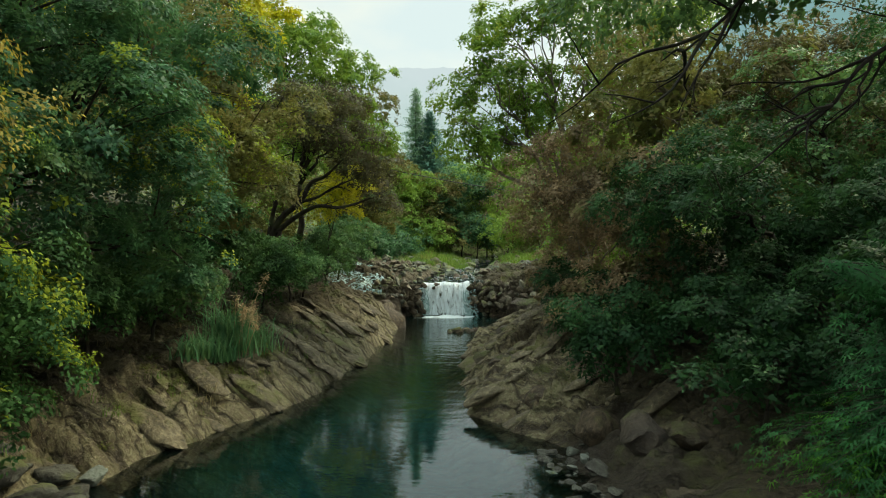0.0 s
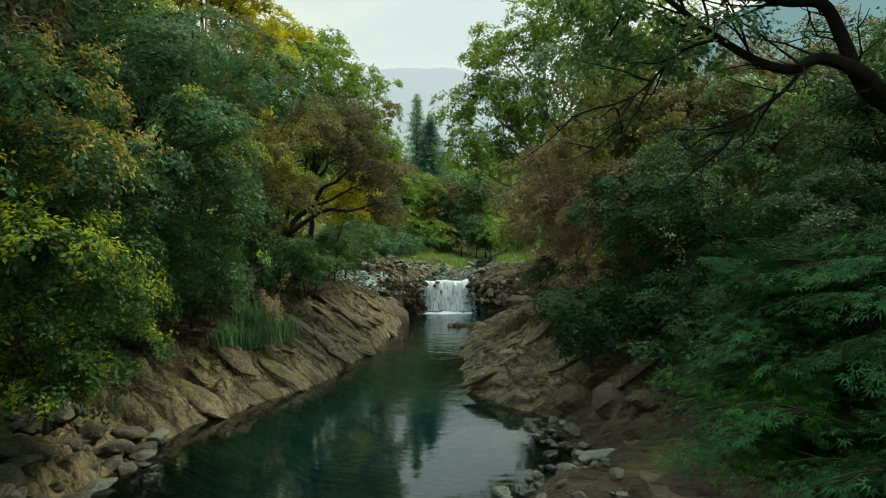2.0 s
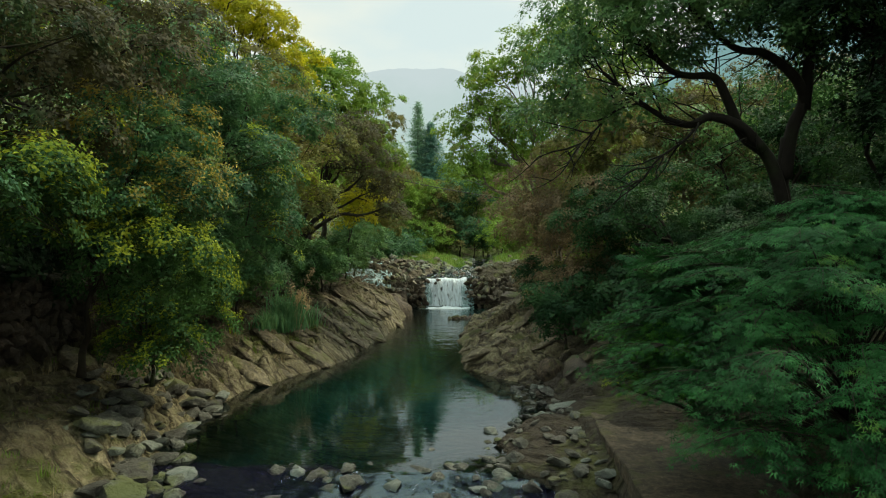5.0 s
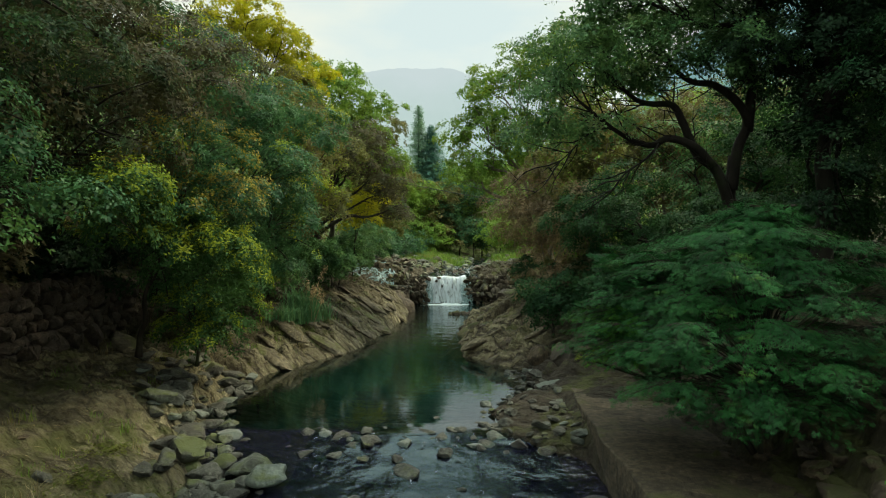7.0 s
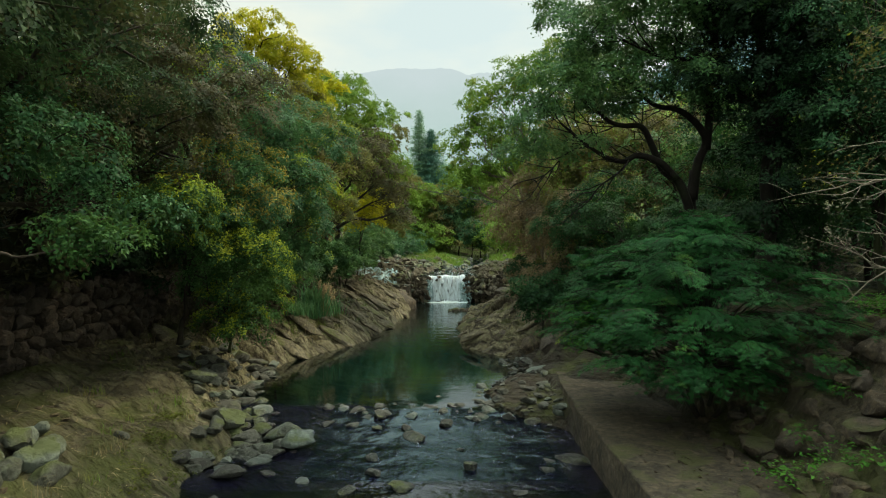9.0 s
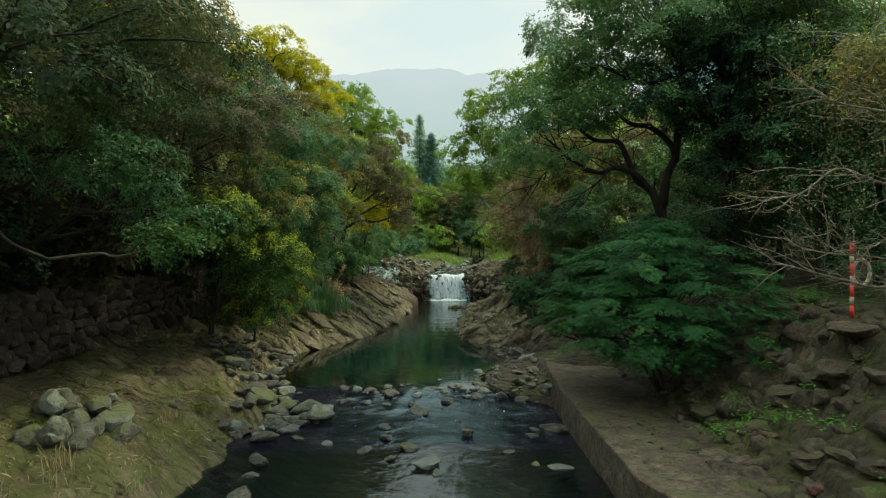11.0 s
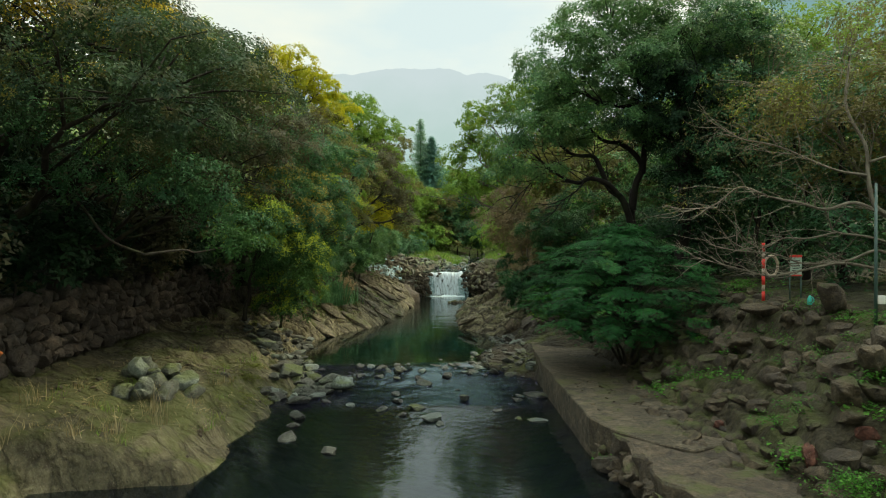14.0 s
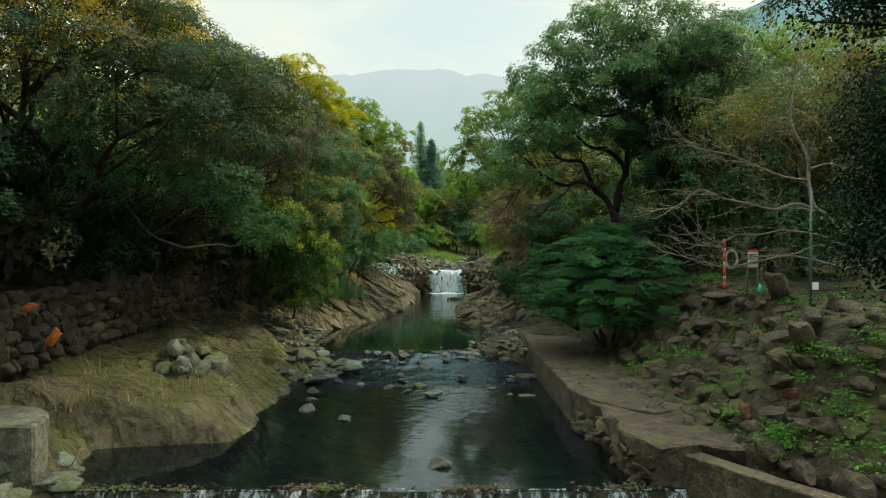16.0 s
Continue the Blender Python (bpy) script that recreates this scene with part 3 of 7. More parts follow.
def tree(name, label, base, lobes, leaf, wood, trunk=0.3, fork=0.6, size=0.2, step=0.6, count=26, spread=0.33,
         twigs=0.03, seed=1, flat=0.45, slim=0.5, group="", category="tree", lean=0.5, limbs=True, under=0.35, sub=1.2, dome=0.6, droop=0.25, kite=False, core=True, sag=0.06, dense=1.0, tips=None, gaps=0.14):
    """A tree: trunk, a limb to each lobe, fine twigs to the leaf clusters, and a crown of single leaves."""
    rng = np.random.default_rng(seed)
    thing = root(name, (0, 0, 0), label, category, group)
    L = np.array([l[:3] for l in lobes])
    base = np.array(base, float)
    top = L.mean(0)
    knee = base + (top - base) * np.array((fork * lean, fork * lean, fork))
    tp = bend(rng, base - np.array((0, 0, 0.4)), knee, 10, 0.03)
    tz = np.array([p[2] for p in tp])
    part("trunk", mesh_of("trunk", *tubes([[(p, trunk * (1.3 if i == 0 else 1.0 - 0.055 * i)) for i, p in enumerate(tp)]], 10), wood), thing)
    if limbs:
        fine = []
        for l in lobes:
            reach = math.hypot(l[0] - base[0], l[1] - base[1])
            z0 = float(np.clip(l[2] - 0.5 * reach - 1.2, base[2] + 1.5, knee[2]))
            at = np.array([np.interp(z0, tz, [p[k] for p in tp]) for k in range(3)])
            lp = bend(rng, at, l[:3], 12, 0.05, sag)
            r0 = trunk * 0.48
            paths = [[(p, r0 * (1 - 0.072 * i)) for i, p in enumerate(lp)]]
            part("limb", mesh_of("limb", *tubes(paths, 6), wood), thing)
            for i in (4, 6, 7, 8, 9, 10, 11):
                e = np.array(l[:3]) + rng.normal(0, 0.55, 3) * np.array(l[3:])
                fine.append([(p, r0 * (0.34 - 0.055 * q)) for q, p in enumerate(bend(rng, lp[i], e, 5, 0.08, 0.06))])
        part("branch_spray", mesh_of("branch_spray", *tubes(fine, 6), wood), thing)["kind"] = "stuff"
    C, N = crown_points(rng, lobes, step * 1.6, sub, under, dome, gaps)
    if twigs > 0:
        paths = []
        pick = np.nonzero(rng.random(len(C)) < twigs)[0]
        for i in pick:
            a = L[np.argmin(((L - C[i]) ** 2).sum(1))]
            s = a + (C[i] - a) * 0.25
            tw = bend(rng, s, C[i], 4, 0.05, 0.05)
            paths.append([(p, trunk * 0.12 * (1 - 0.2 * j)) for j, p in enumerate(tw)])
        if paths:
            part("twig_spray", mesh_of("twig_spray", *tubes(paths, 4), wood), thing)["kind"] = "stuff"
    v, f = leaves(rng, C, N, spread * 0.55, int(count * (1 if kite else 1.6)), size * (1 if kite else 0.8), flat, droop, slim if kite else slim * 1.25, kite)
    if core:   # the shaded leaves within
        inner = []
        for l in lobes:
            n = int(22 * dense * (l[3] * l[4] + l[4] * l[5] + l[3] * l[5]) / 3) + 8
            e = rng.normal(0, 1, (n, 3))
            e *= (rng.uniform(0.1, 0.6 if dense < 2 else 0.95, n) / np.linalg.norm(e, axis=1))[:, None]
            inner.append(np.array(l[:3]) + e * np.array(l[3:]))
        inner = np.concatenate(inner)
        nn = rng.normal(0, 1, inner.shape)
        v2, f2 = leaves(rng, inner, nn / np.linalg.norm(nn, axis=1)[:, None], 0.22, (5 if size < 0.2 else 3) if dense < 2 else 9, max(0.17, min(0.36, size * 1.25)) if dense < 2 else 0.07, 1.0, 0.2, 0.7, kite)
        v, f = np.concatenate([v, v2]), np.concatenate([f, f2 + len(v)])
    LEAF_TOTAL[0] += len(f)
    part("crown", mesh_of("crown", v, f, leaf, False), thing)
    if tips:   # young growth on the tops of the clumps; near_tree's paint in sunlight
        young, share = tips
        pick = (N[:, 2] > 0.35) & (fbm(C * 0.42 + seed, 2, seed) > 1 - share)
        if pick.any():
            v, f = leaves(rng, C[pick] + N[pick] * 0.14, N[pick], spread * 0.42, int(count * 0.8), size * 0.95, 0.8, -0.25, slim, True)
            part("young_growth", mesh_of("young_growth", v, f, young, False), thing, "bright leaf tips")
    return thing


def palmate(rng, P, N, D, size):
    """Five-lobed leaves at points P, facing N and pointing along D."""
    m = len(P)
    up = N + rng.normal(0, 0.22, (m, 3))
    up /= np.linalg.norm(up, axis=1)[:, None]
    d = D + rng.normal(0, 0.45, (m, 3))
    d -= up * (d * up).sum(1)[:, None]
    d /= np.linalg.norm(d, axis=1)[:, None] + 1e-9
    s = np.cross(up, d)
    L = (size * rng.uniform(0.65, 1.25, m))[:, None]
    rim = [(-120, 0.16), (-74, 0.66), (-56, 0.26), (-37, 0.9), (-18, 0.26), (0, 1.0), (18, 0.26), (37, 0.9), (56, 0.26), (74, 0.66), (120, 0.16)]
    v = np.empty((m, 11, 3), dtype=np.float32)
    for i, (a, r) in enumerate(rim):
        v[:, i] = P + (d * math.cos(radians(a)) + s * math.sin(radians(a))) * L * r - up * L * 0.3 * r * r
    lobe = np.array([(i, i + 1, i + 2) for i in (0, 2, 4, 6, 8)])
    return v.reshape(-1, 3), (np.arange(m)[:, None, None] * 11 + lobe[None]).reshape(-1, 3)


# ---- the river's plan: shores, water levels and banks along y ----
Y_L = (-60, -10, -7.3, -6.6, -5, -2, 1, 4, 6.6, 9, 13, 16, 18, 21, 26, 31, 36, 41, 48, 53, 54.6, 58, 70, 90, 120)
X_L = (-9, -10.8, -11.6, -7.6, -7.2, -7.4, -7.6, -7.0, -8.2, -9.0, -9.2, -9.0, -8.5, -7.0, -5.3, -4.6, -4.0, -3.5, -3.6, -4.6, -4.5, -1.9, 0.6, 3.5, 5)
Y_R = (-60, -15, -11.8, -9.5, -9.0, -7.7, -3.5, 6.0, 7.5, 9.0, 10.5, 12, 13.2, 14.7, 18, 20, 22, 25, 32, 38, 43, 48, 52, 54.6, 58, 70, 90, 120)
X_R = (22, 11.4, 8.5, 6.6, 5.7, 4.9, 4.25, 4.2, 2.4, 1.5, 1.5, 2.4, 3.5, 4.0, 3.7, 2.1, 1.1, 0.9, 1.1, 1.8, 2.7, 4.6, 6.0, 5.5, 2.6, 5.2, 8.2, 10)
FALL_Y, WEIR_Y = 54.5, -10.2


def water_level(y):
    return np.interp(y, (WEIR_Y - 0.75, WEIR_Y - 0.45, 5.0, 6.5, 8.2, FALL_Y, FALL_Y + 0.6, 70, 95, 130), (-1.3, -0.02, 0.02, 0.18, 0.4, 0.42, 3.35, 4.1, 5.3, 7.0))


def ground_z(x, y, rough=True):
    x, y = np.asarray(x, float), np.asarray(y, float)
    w = water_level(y)
    p2 = np.stack([x * 0.35, y * 0.35, 0 * x], 1)
    jag = (fbm(p2 * 1.8, 3, 11) - 0.5) * 1.3
    xl, xr = np.interp(y, Y_L, X_L) + jag, np.interp(y, Y_R, X_R) + np.where(np.abs(y) < 6.5, 0, jag)
    dl, dr = xl - x, x - xr
    # bed
    inside = np.minimum(-dl, -dr)
    depth = np.interp(y, (-30, -10, -6, 4, 8, 12, 22, 45, 53, 58), (0.5, 0.5, 0.9, 0.6, 0.55, 0.7, 1.6, 1.2, 1.0, 0.3))
    bed = w - 0.06 - depth * np.clip(np.minimum(inside / 2.2, np.where(y > 9, -dl / 4.6, 9)), 0, 1)
    # left bank: rock slope, then the foot of the stone wall, then the wooded hillside
    wall_x = np.interp(y, (-30, -8, 10, 22, 40, 60, 120), (-15.5, -15.8, -15.4, -14.6, -14, -15, -20))
    sl = np.interp(y, (-12, -6, 3, 15, 24, 34, 46, 56, 70), (0.55, 0.5, 0.62, 0.56, 0.66, 0.85, 1.1, 0.9, 0.3))
    cap = np.interp(y, (-12, -4, 6, 16, 24, 34, 48, 58, 80), (1.9, 2.0, 2.4, 2.6, 3.0, 3.6, 3.6, 0.7, 0.9))
    left = w + cap * (1 - np.exp(-np.clip(dl, 0, 60) * sl / cap * 1.15))
    hill = np.clip(wall_x - x, 0, 400)
    left = left + np.where(hill > 0, np.clip(hill * 3.0, 0, 2.3) + 0.22 * hill * np.exp(-hill / 150), 0)
    # right bank: concrete walk and boulder slope near, rock and wood further up the stream
    walk_z = np.interp(x, (4.25, 4.4, 7.0, 8.6, 10.6, 12, 30, 90), (0.9, 0.98, 1.08, 2.3, 4.5, 4.75, 6.5, 22))
    walk_z = np.where(y < -5.5, np.interp(x, (4.9, 6.0, 7.6, 9.0, 10.8, 12.5, 30, 90), (0.15, 0.75, 1.3, 2.6, 4.2, 4.5, 6.5, 22)), walk_z)
    tread = (x - 6.5 - 0.2 * np.sin(y * 0.7) - 0.5 * (fbm(p2 * 1.2, 2, 33) - 0.5)) / 0.66   # steps up the boulder slope
    rise = np.floor(tread) + np.clip((tread % 1.0 - 0.7) / 0.3, 0, 1) - tread
    walk_z = walk_z + 0.52 * rise * np.clip((x - 6.9) / 0.5, 0, 1) * np.clip((10.9 - x) / 0.5, 0, 1)
    low_wall = np.interp(dr, (0, 0.25, 0.5, 3.0, 5.5, 8, 30, 90), (-1.2, 0.75, 0.85, 2.4, 4.1, 4.5, 6.5, 22))
    walk_z = walk_z * np.clip((y + 9.6) / 0.8, 0, 1) + low_wall * (1 - np.clip((y + 9.6) / 0.8, 0, 1))
    sr = np.interp(y, (10, 17, 25, 40, 52, 62), (0.35, 0.5, 0.62, 0.52, 0.45, 0.3))
    capr = np.interp(y, (10, 17, 25, 40, 52, 60, 90), (4.5, 4.6, 4.8, 5.5, 5.0, 1.4, 1.6))
    right = w + capr * (1 - np.exp(-np.clip(dr, 0, 60) * sr / capr * 1.1)) + 0.10 * np.clip(dr - 8, 0, 300)
    near = np.clip((13.0 - y) / 4.5, 0, 1)
    # gravel spit in front of the walk
    spit = w + 0.12 + 0.10 * np.clip(dr, 0, 3)
    right_near = np.where((x > 4.25) | (y < -9), walk_z, np.minimum(spit, 0.75))
    right = right * (1 - near) + right_near * near
    z = np.where(dl > 0, left, np.where(dr > 0, right, bed))
    # upstream valley floor and the far slopes
    z = z + np.clip(y - 95, 0, 110) * 0.24 + np.clip(np.abs(x - 4) - 18, 0, 70) * 0.30 * np.clip((y - 45) / 60, 0, 1)
    if rough:
        out = np.clip(np.maximum(dl, dr) / 0.8, 0, 1)
        rocky = out * np.where(dl > 0, np.clip((-5.5 - x) / 3 + np.clip((y - 20) / 8, 0, 1), 0.4, 1) * (x > wall_x), np.where((y < 12) & (x > 4.2), 0.25, np.where(y < 13, 0.3, 1.0)))
        flip = np.where(dl > 0, 1.0, -1.0)
        q = y * 1.05 + flip * x * 0.42 + (fbm(p2 * 1.0, 3, 3) - 0.5) * 1.5
        saw = (q * 0.8) % 1.0
        saw2 = (q * 2.7 + 0.3) % 1.0
        amp = (0.45 + 1.1 * fbm(p2 * 0.7, 2, 5)) * np.interp(y, (-8, 3, 9, 14), (0.16, 0.25, 0.9, 1.0))
        z = z + rocky * amp * (0.50 * (np.minimum(saw * 1.15, (1 - saw) * 9) - 0.4) + 0.20 * (np.minimum(saw2 * 1.3, (1 - saw2) * 4) - 0.4))
        band = np.floor(q * 0.85)
        toss = np.modf(np.abs(np.sin(band * 12.9898 + flip) * 43758.5453))[0]
        block = np.floor(x * 0.5 + toss * 9.0)
        toss2 = np.modf(np.abs(np.sin(band * 7.13 + block * 78.233) * 9631.17))[0]
        z = z + rocky * amp * ((toss - 0.5) * 0.42 + (toss2 - 0.5) * 0.40)
        z = z + np.clip(out + 0.35, 0, 1) * ((fbm(p2 * 2.2, 4, 9) - 0.5) * np.where((y < 12) & (y > -6) & (x > 4.2) & (x < 7.2), 0.06, 0.6))
    return z


def spaced(points):
    """Coordinates from stops (end, step)."""
    out, at = [points[0][0]], points[0][0]
    for end, step in points[1:]:
        n = max(1, round((end - at) / step))
        out += [at + (end - at) * (i + 1) / n for i in range(n)]
        at = end
    return np.array(out)


gx = spaced(((-3000, 0), (-600, 400), (-120, 60), (-40, 8), (-18, 0.8), (13, 0.17), (40, 1.0), (120, 8), (600, 60), (3000, 400)))
gy = spaced(((-400, 0), (-60, 40), (-16, 2.0), (32, 0.17), (58, 0.3), (100, 1.0), (220, 6), (800, 80), (3000, 400)))
GX, GY = np.meshgrid(gx, gy)
gz = ground_z(GX.ravel(), GY.ravel())
nx, ny = len(gx), len(gy)
idx = np.arange(nx * ny).reshape(ny, nx)
quads = np.stack([idx[:-1, :-1], idx[:-1, 1:], idx[1:, 1:], idx[1:, :-1]], -1).reshape(-1, 4)
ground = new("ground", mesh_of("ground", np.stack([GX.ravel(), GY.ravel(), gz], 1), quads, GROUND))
tagged(ground, "brown ribbed bedrock banks and leaf-strewn soil", "ground", kind="structure")


def zat(x, y):
    return float(ground_z([x], [y])[0])


# ---- water ----
def water_sheet(name, y0, y1, step, x0, x1, material, label, wave=0.0, grow=0.0):
    ys, xs = np.linspace(y0, y1, int((y1 - y0) / step) + 2), np.arange(x0, x1 + step * 0.5, step)
    X, Y = np.meshgrid(xs, ys)
    lip = 1.6 * (fbm(np.stack([X.ravel() * 0.55, 0 * X.ravel(), 0 * X.ravel()], 1), 3, 91) - 0.5).reshape(X.shape)
    Y = Y + lip * np.clip(1 - np.abs(Y - 8.2) / 3.5, 0, 1)
    Z = water_level(Y.ravel()) + grow
    if wave:
        P = np.stack([X.ravel() * 1.5, Y.ravel() * 1.7, 0 * X.ravel()], 1)
        Z = Z + wave * (fbm(P, 3, 21) - 0.5) * np.clip(np.minimum(Y.ravel() - y0, y1 - Y.ravel()) / 0.8, 0, 1)
    i = np.arange(X.size).reshape(X.shape)
    q = np.stack([i[:-1, :-1], i[:-1, 1:], i[1:, 1:], i[1:, :-1]], -1).reshape(-1, 4)
    me = mesh_of(name, np.stack([X.ravel(), Y.ravel(), Z], 1), q, material)
    me.attributes.new("depth", "FLOAT", "POINT").data.foreach_set("value", np.clip(Z - ground_z(X.ravel(), Y.ravel(), False), 0, 9).astype(np.float32))
    return tagged(new(name, me), label, "water", kind="structure")


water_sheet("water_pool", 8.2, FALL_Y + 0.1, 0.6, -14, 9, WATER_POOL, "still dark teal pool, rippled towards the fall")
water_sheet("water_riffle", 1.0, 8.2, 0.14, -9.5, 4.2, WATER_RUN, "shallow running water over a stony riffle", 0.09)
water_sheet("water_lower", WEIR_Y - 0.45, 1.0, 0.5, -13, 9, WATER_LOW, "clear shallow dark water above the low weir")
water_sheet("water_below_weir", -60, WEIR_Y - 0.75, 1.2, -14, 14, WATER_LOW, "dark water below the low weir")
water_sheet("water_upstream", FALL_Y + 0.7, 100, 0.35, -5, 10, WATER_RUN, "shallow stream running down a stony bed", 0.25, 0.05)


def fall_sheet(name, x0, x1, y, z0, z1, label, lip=0.5, bulge=0.35, seed=3, material=None):
    """A curtain of falling water with a rounded lip."""
    rng = np.random.default_rng(seed)
    n, m = max(8, int((x1 - x0) / 0.08)), 22
    V = []
    for j in range(m + 1):
        t = j / m
        for i in range(n + 1):
            u = i / n
            crest = z1 + 0.55 * (fbm(np.array([[x0 + (x1 - x0) * u, 0.7, seed]]) * 1.4, 3, 71)[0] - 0.5) * (z1 - z0 > 2)
            zz = crest - (crest - z0) * t ** 1.35
            yy = y + lip * (1 - t) ** 3 - bulge * t ** 0.7
            x = x0 + (x1 - x0) * u + (u - 0.5) * 0.35 * t + 0.25 * (fbm(np.array([[0.2, u * 3, zz * 1.2]]), 2, 72)[0] - 0.5) * (z1 - z0 > 2)
            k = fbm(np.array([[x * 3.0, 0.3, zz * 0.7 + seed]]), 3, 31)[0] - 0.5
            V.append((x, yy - k * 0.5 * math.sin(math.pi * min(1, t + 0.15)), zz))
    i = np.arange((n + 1) * (m + 1)).reshape(m + 1, n + 1)
    q = np.stack([i[:-1, :-1], i[:-1, 1:], i[1:, 1:], i[1:, :-1]], -1).reshape(-1, 4)
    return tagged(new(name, mesh_of(name, np.array(V), q, material or FALL)), label, "waterfall", kind="stuff")


fall_sheet("waterfall", -1.75, 2.35, FALL_Y, 0.42, 3.5, "white waterfall over a stone weir")


# flecks of broken water on the riffle
rx, ry = np.meshgrid(np.linspace(-4.6, 3.2, 70), np.linspace(1.6, 8.0, 60))
rp = np.stack([rx.ravel(), ry.ravel(), 0 * rx.ravel()], 1)
rp[:, 2] = water_level(rp[:, 1]) + 0.012 + 0.09 * (fbm(rp * np.array((1.5, 1.7, 1)), 3, 21) - 0.5) + 0.03 * fbm(rp * 4.0, 2, 53)
ri = np.arange(rx.size).reshape(rx.shape)
tagged(new("riffle_flecks", mesh_of("riffle_flecks", rp, np.stack([ri[:-1, :-1], ri[:-1, 1:], ri[1:, 1:], ri[1:, :-1]], -1).reshape(-1, 4), RIPPLE_FOAM)), "small white flecks of broken water on the riffle", "rapids", kind="stuff")
# broken white water running to the crest
rx, ry = np.meshgrid(np.linspace(-1.6, 3.6, 40), np.linspace(55.0, 70.0, 60))
rp = np.stack([rx.ravel() + (ry.ravel() - 55) * 0.17, ry.ravel(), 0 * rx.ravel()], 1)
rp[:, 2] = water_level(rp[:, 1]) + 0.05 + 0.16 * fbm(rp * 1.3, 3, 52)
ri = np.arange(rx.size).reshape(rx.shape)
tagged(new("upper_riffle", mesh_of("upper_riffle", rp, np.stack([ri[:-1, :-1], ri[:-1, 1:], ri[1:, 1:], ri[1:, :-1]], -1).reshape(-1, 4), STRAND)), "white broken water among stones above the fall", "rapids", kind="stuff")
fx, fy = np.meshgrid(np.linspace(-2.6, 3.2, 44), np.linspace(52.6, 54.4, 16))
fP = np.stack([fx.ravel() * 1.6, fy.ravel() * 1.6, 0 * fx.ravel()], 1)
fz = 0.36 + 0.30 * fbm(fP, 3, 51) * np.clip((fy.ravel() - 52.4) / 1.2, 0, 1) * np.clip(1.4 - np.abs(fx.ravel() - 0.3) / 2.3, 0, 1)
fi = np.arange(fx.size).reshape(fx.shape)
tagged(new("fall_foam", mesh_of("fall_foam", np.stack([fx.ravel(), fy.ravel(), fz], 1), np.stack([fi[:-1, :-1], fi[:-1, 1:], fi[1:, 1:], fi[1:, :-1]], -1).reshape(-1, 4), FOAM)),
       "white foam at the foot of the fall", "foam", kind="stuff")


# ---- stones ----
def stone_mesh(seed, material, squash=0.65, rough=0.42, level=3, cuts=7, cut=0.36):
    bm = bmesh.new()
    bmesh.ops.create_icosphere(bm, subdivisions=level, radius=0.5)
    P = np.array([v.co[:] for v in bm.verts])
    r0 = np.random.default_rng(seed + 50)
    off = r0.uniform(0, 90, 3)
    P = P * (1 + rough * (fbm(P * 2.2 + off, 2, seed) - 0.5) * 2)[:, None]
    d = r0.normal(0, 1, (cuts, 3))
    for k in d / np.linalg.norm(d, axis=1)[:, None]:   # flat, broken sides
        P = P - np.clip(P @ k - cut * r0.uniform(0.8, 1.1), 0, 1)[:, None] * k * 0.92
    P = P * (1 + 0.42 * (fbm(P * 6 + off, 3, seed + 5) - 0.5))[:, None]
    P[:, 2] *= squash
    for v, p in zip(bm.verts, P):
        v.co = p
    me = bpy.data.meshes.new("stone")
    bm.to_mesh(me)
    bm.free()
    me.polygons.foreach_set("use_smooth", np.ones(len(me.polygons), dtype=bool))
    me.set_sharp_from_angle(angle=radians(50))
    me.materials.append(material)
    return me


RIVER = [stone_mesh(i, STONE, 0.52, 0.42, 3, 10, 0.31) for i in range(10)]
SLAB = [stone_mesh(80 + i, STONE_SLOPE, 0.62, 0.55, 3, 9, 0.33) for i in range(8)]
RED = [stone_mesh(95, STONE_RED, 0.8, 0.5, 3, 9, 0.30)]
MOSSY = [stone_mesh(20 + i, STONE_MOSSY, 0.75, 0.6, 3, 9, 0.33) for i in range(8)]
LEDGE = [stone_mesh(130 + i, ROCK_BED, 0.55, 0.45, 3, 6, 0.36) for i in range(7)]
HEAP = [stone_mesh(170 + i, STONE_PALE, 0.85, 0.35, 3, 7, 0.35) for i in range(6)]
TAN = [stone_mesh(100 + i, STONE_TAN, 0.75, 0.5, 3, 8, 0.25) for i in range(6)]
PALE = [stone_mesh(60 + i, STONE_PALE, 0.6, 0.5, 3, 8, 0.32) for i in range(6)]
BLOCK = [stone_mesh(40 + i, STONE_WALL, 0.9, 0.45, 3, 9, 0.32) for i in range(8)]


def stone(meshes, rng, x, y, z, size, name="river_stone", label="", group="", parent=None, tilt=18, stretch=0.3):
    ob = new(name, meshes[int(rng.integers(len(meshes)))])
    s = size * (1 + rng.uniform(-stretch, stretch, 3) * np.array((1, 1, 0.6)))
    ob.matrix_basis = pose(x, y, z, *rng.uniform(-tilt, tilt, 2), rng.uniform(0, 360)) @ Matrix.Diagonal((*s, 1))
    if parent:
        ob.parent = parent
    else:
        tagged(ob, label, "stone", group)
    return ob


rng = np.random.default_rng(5)
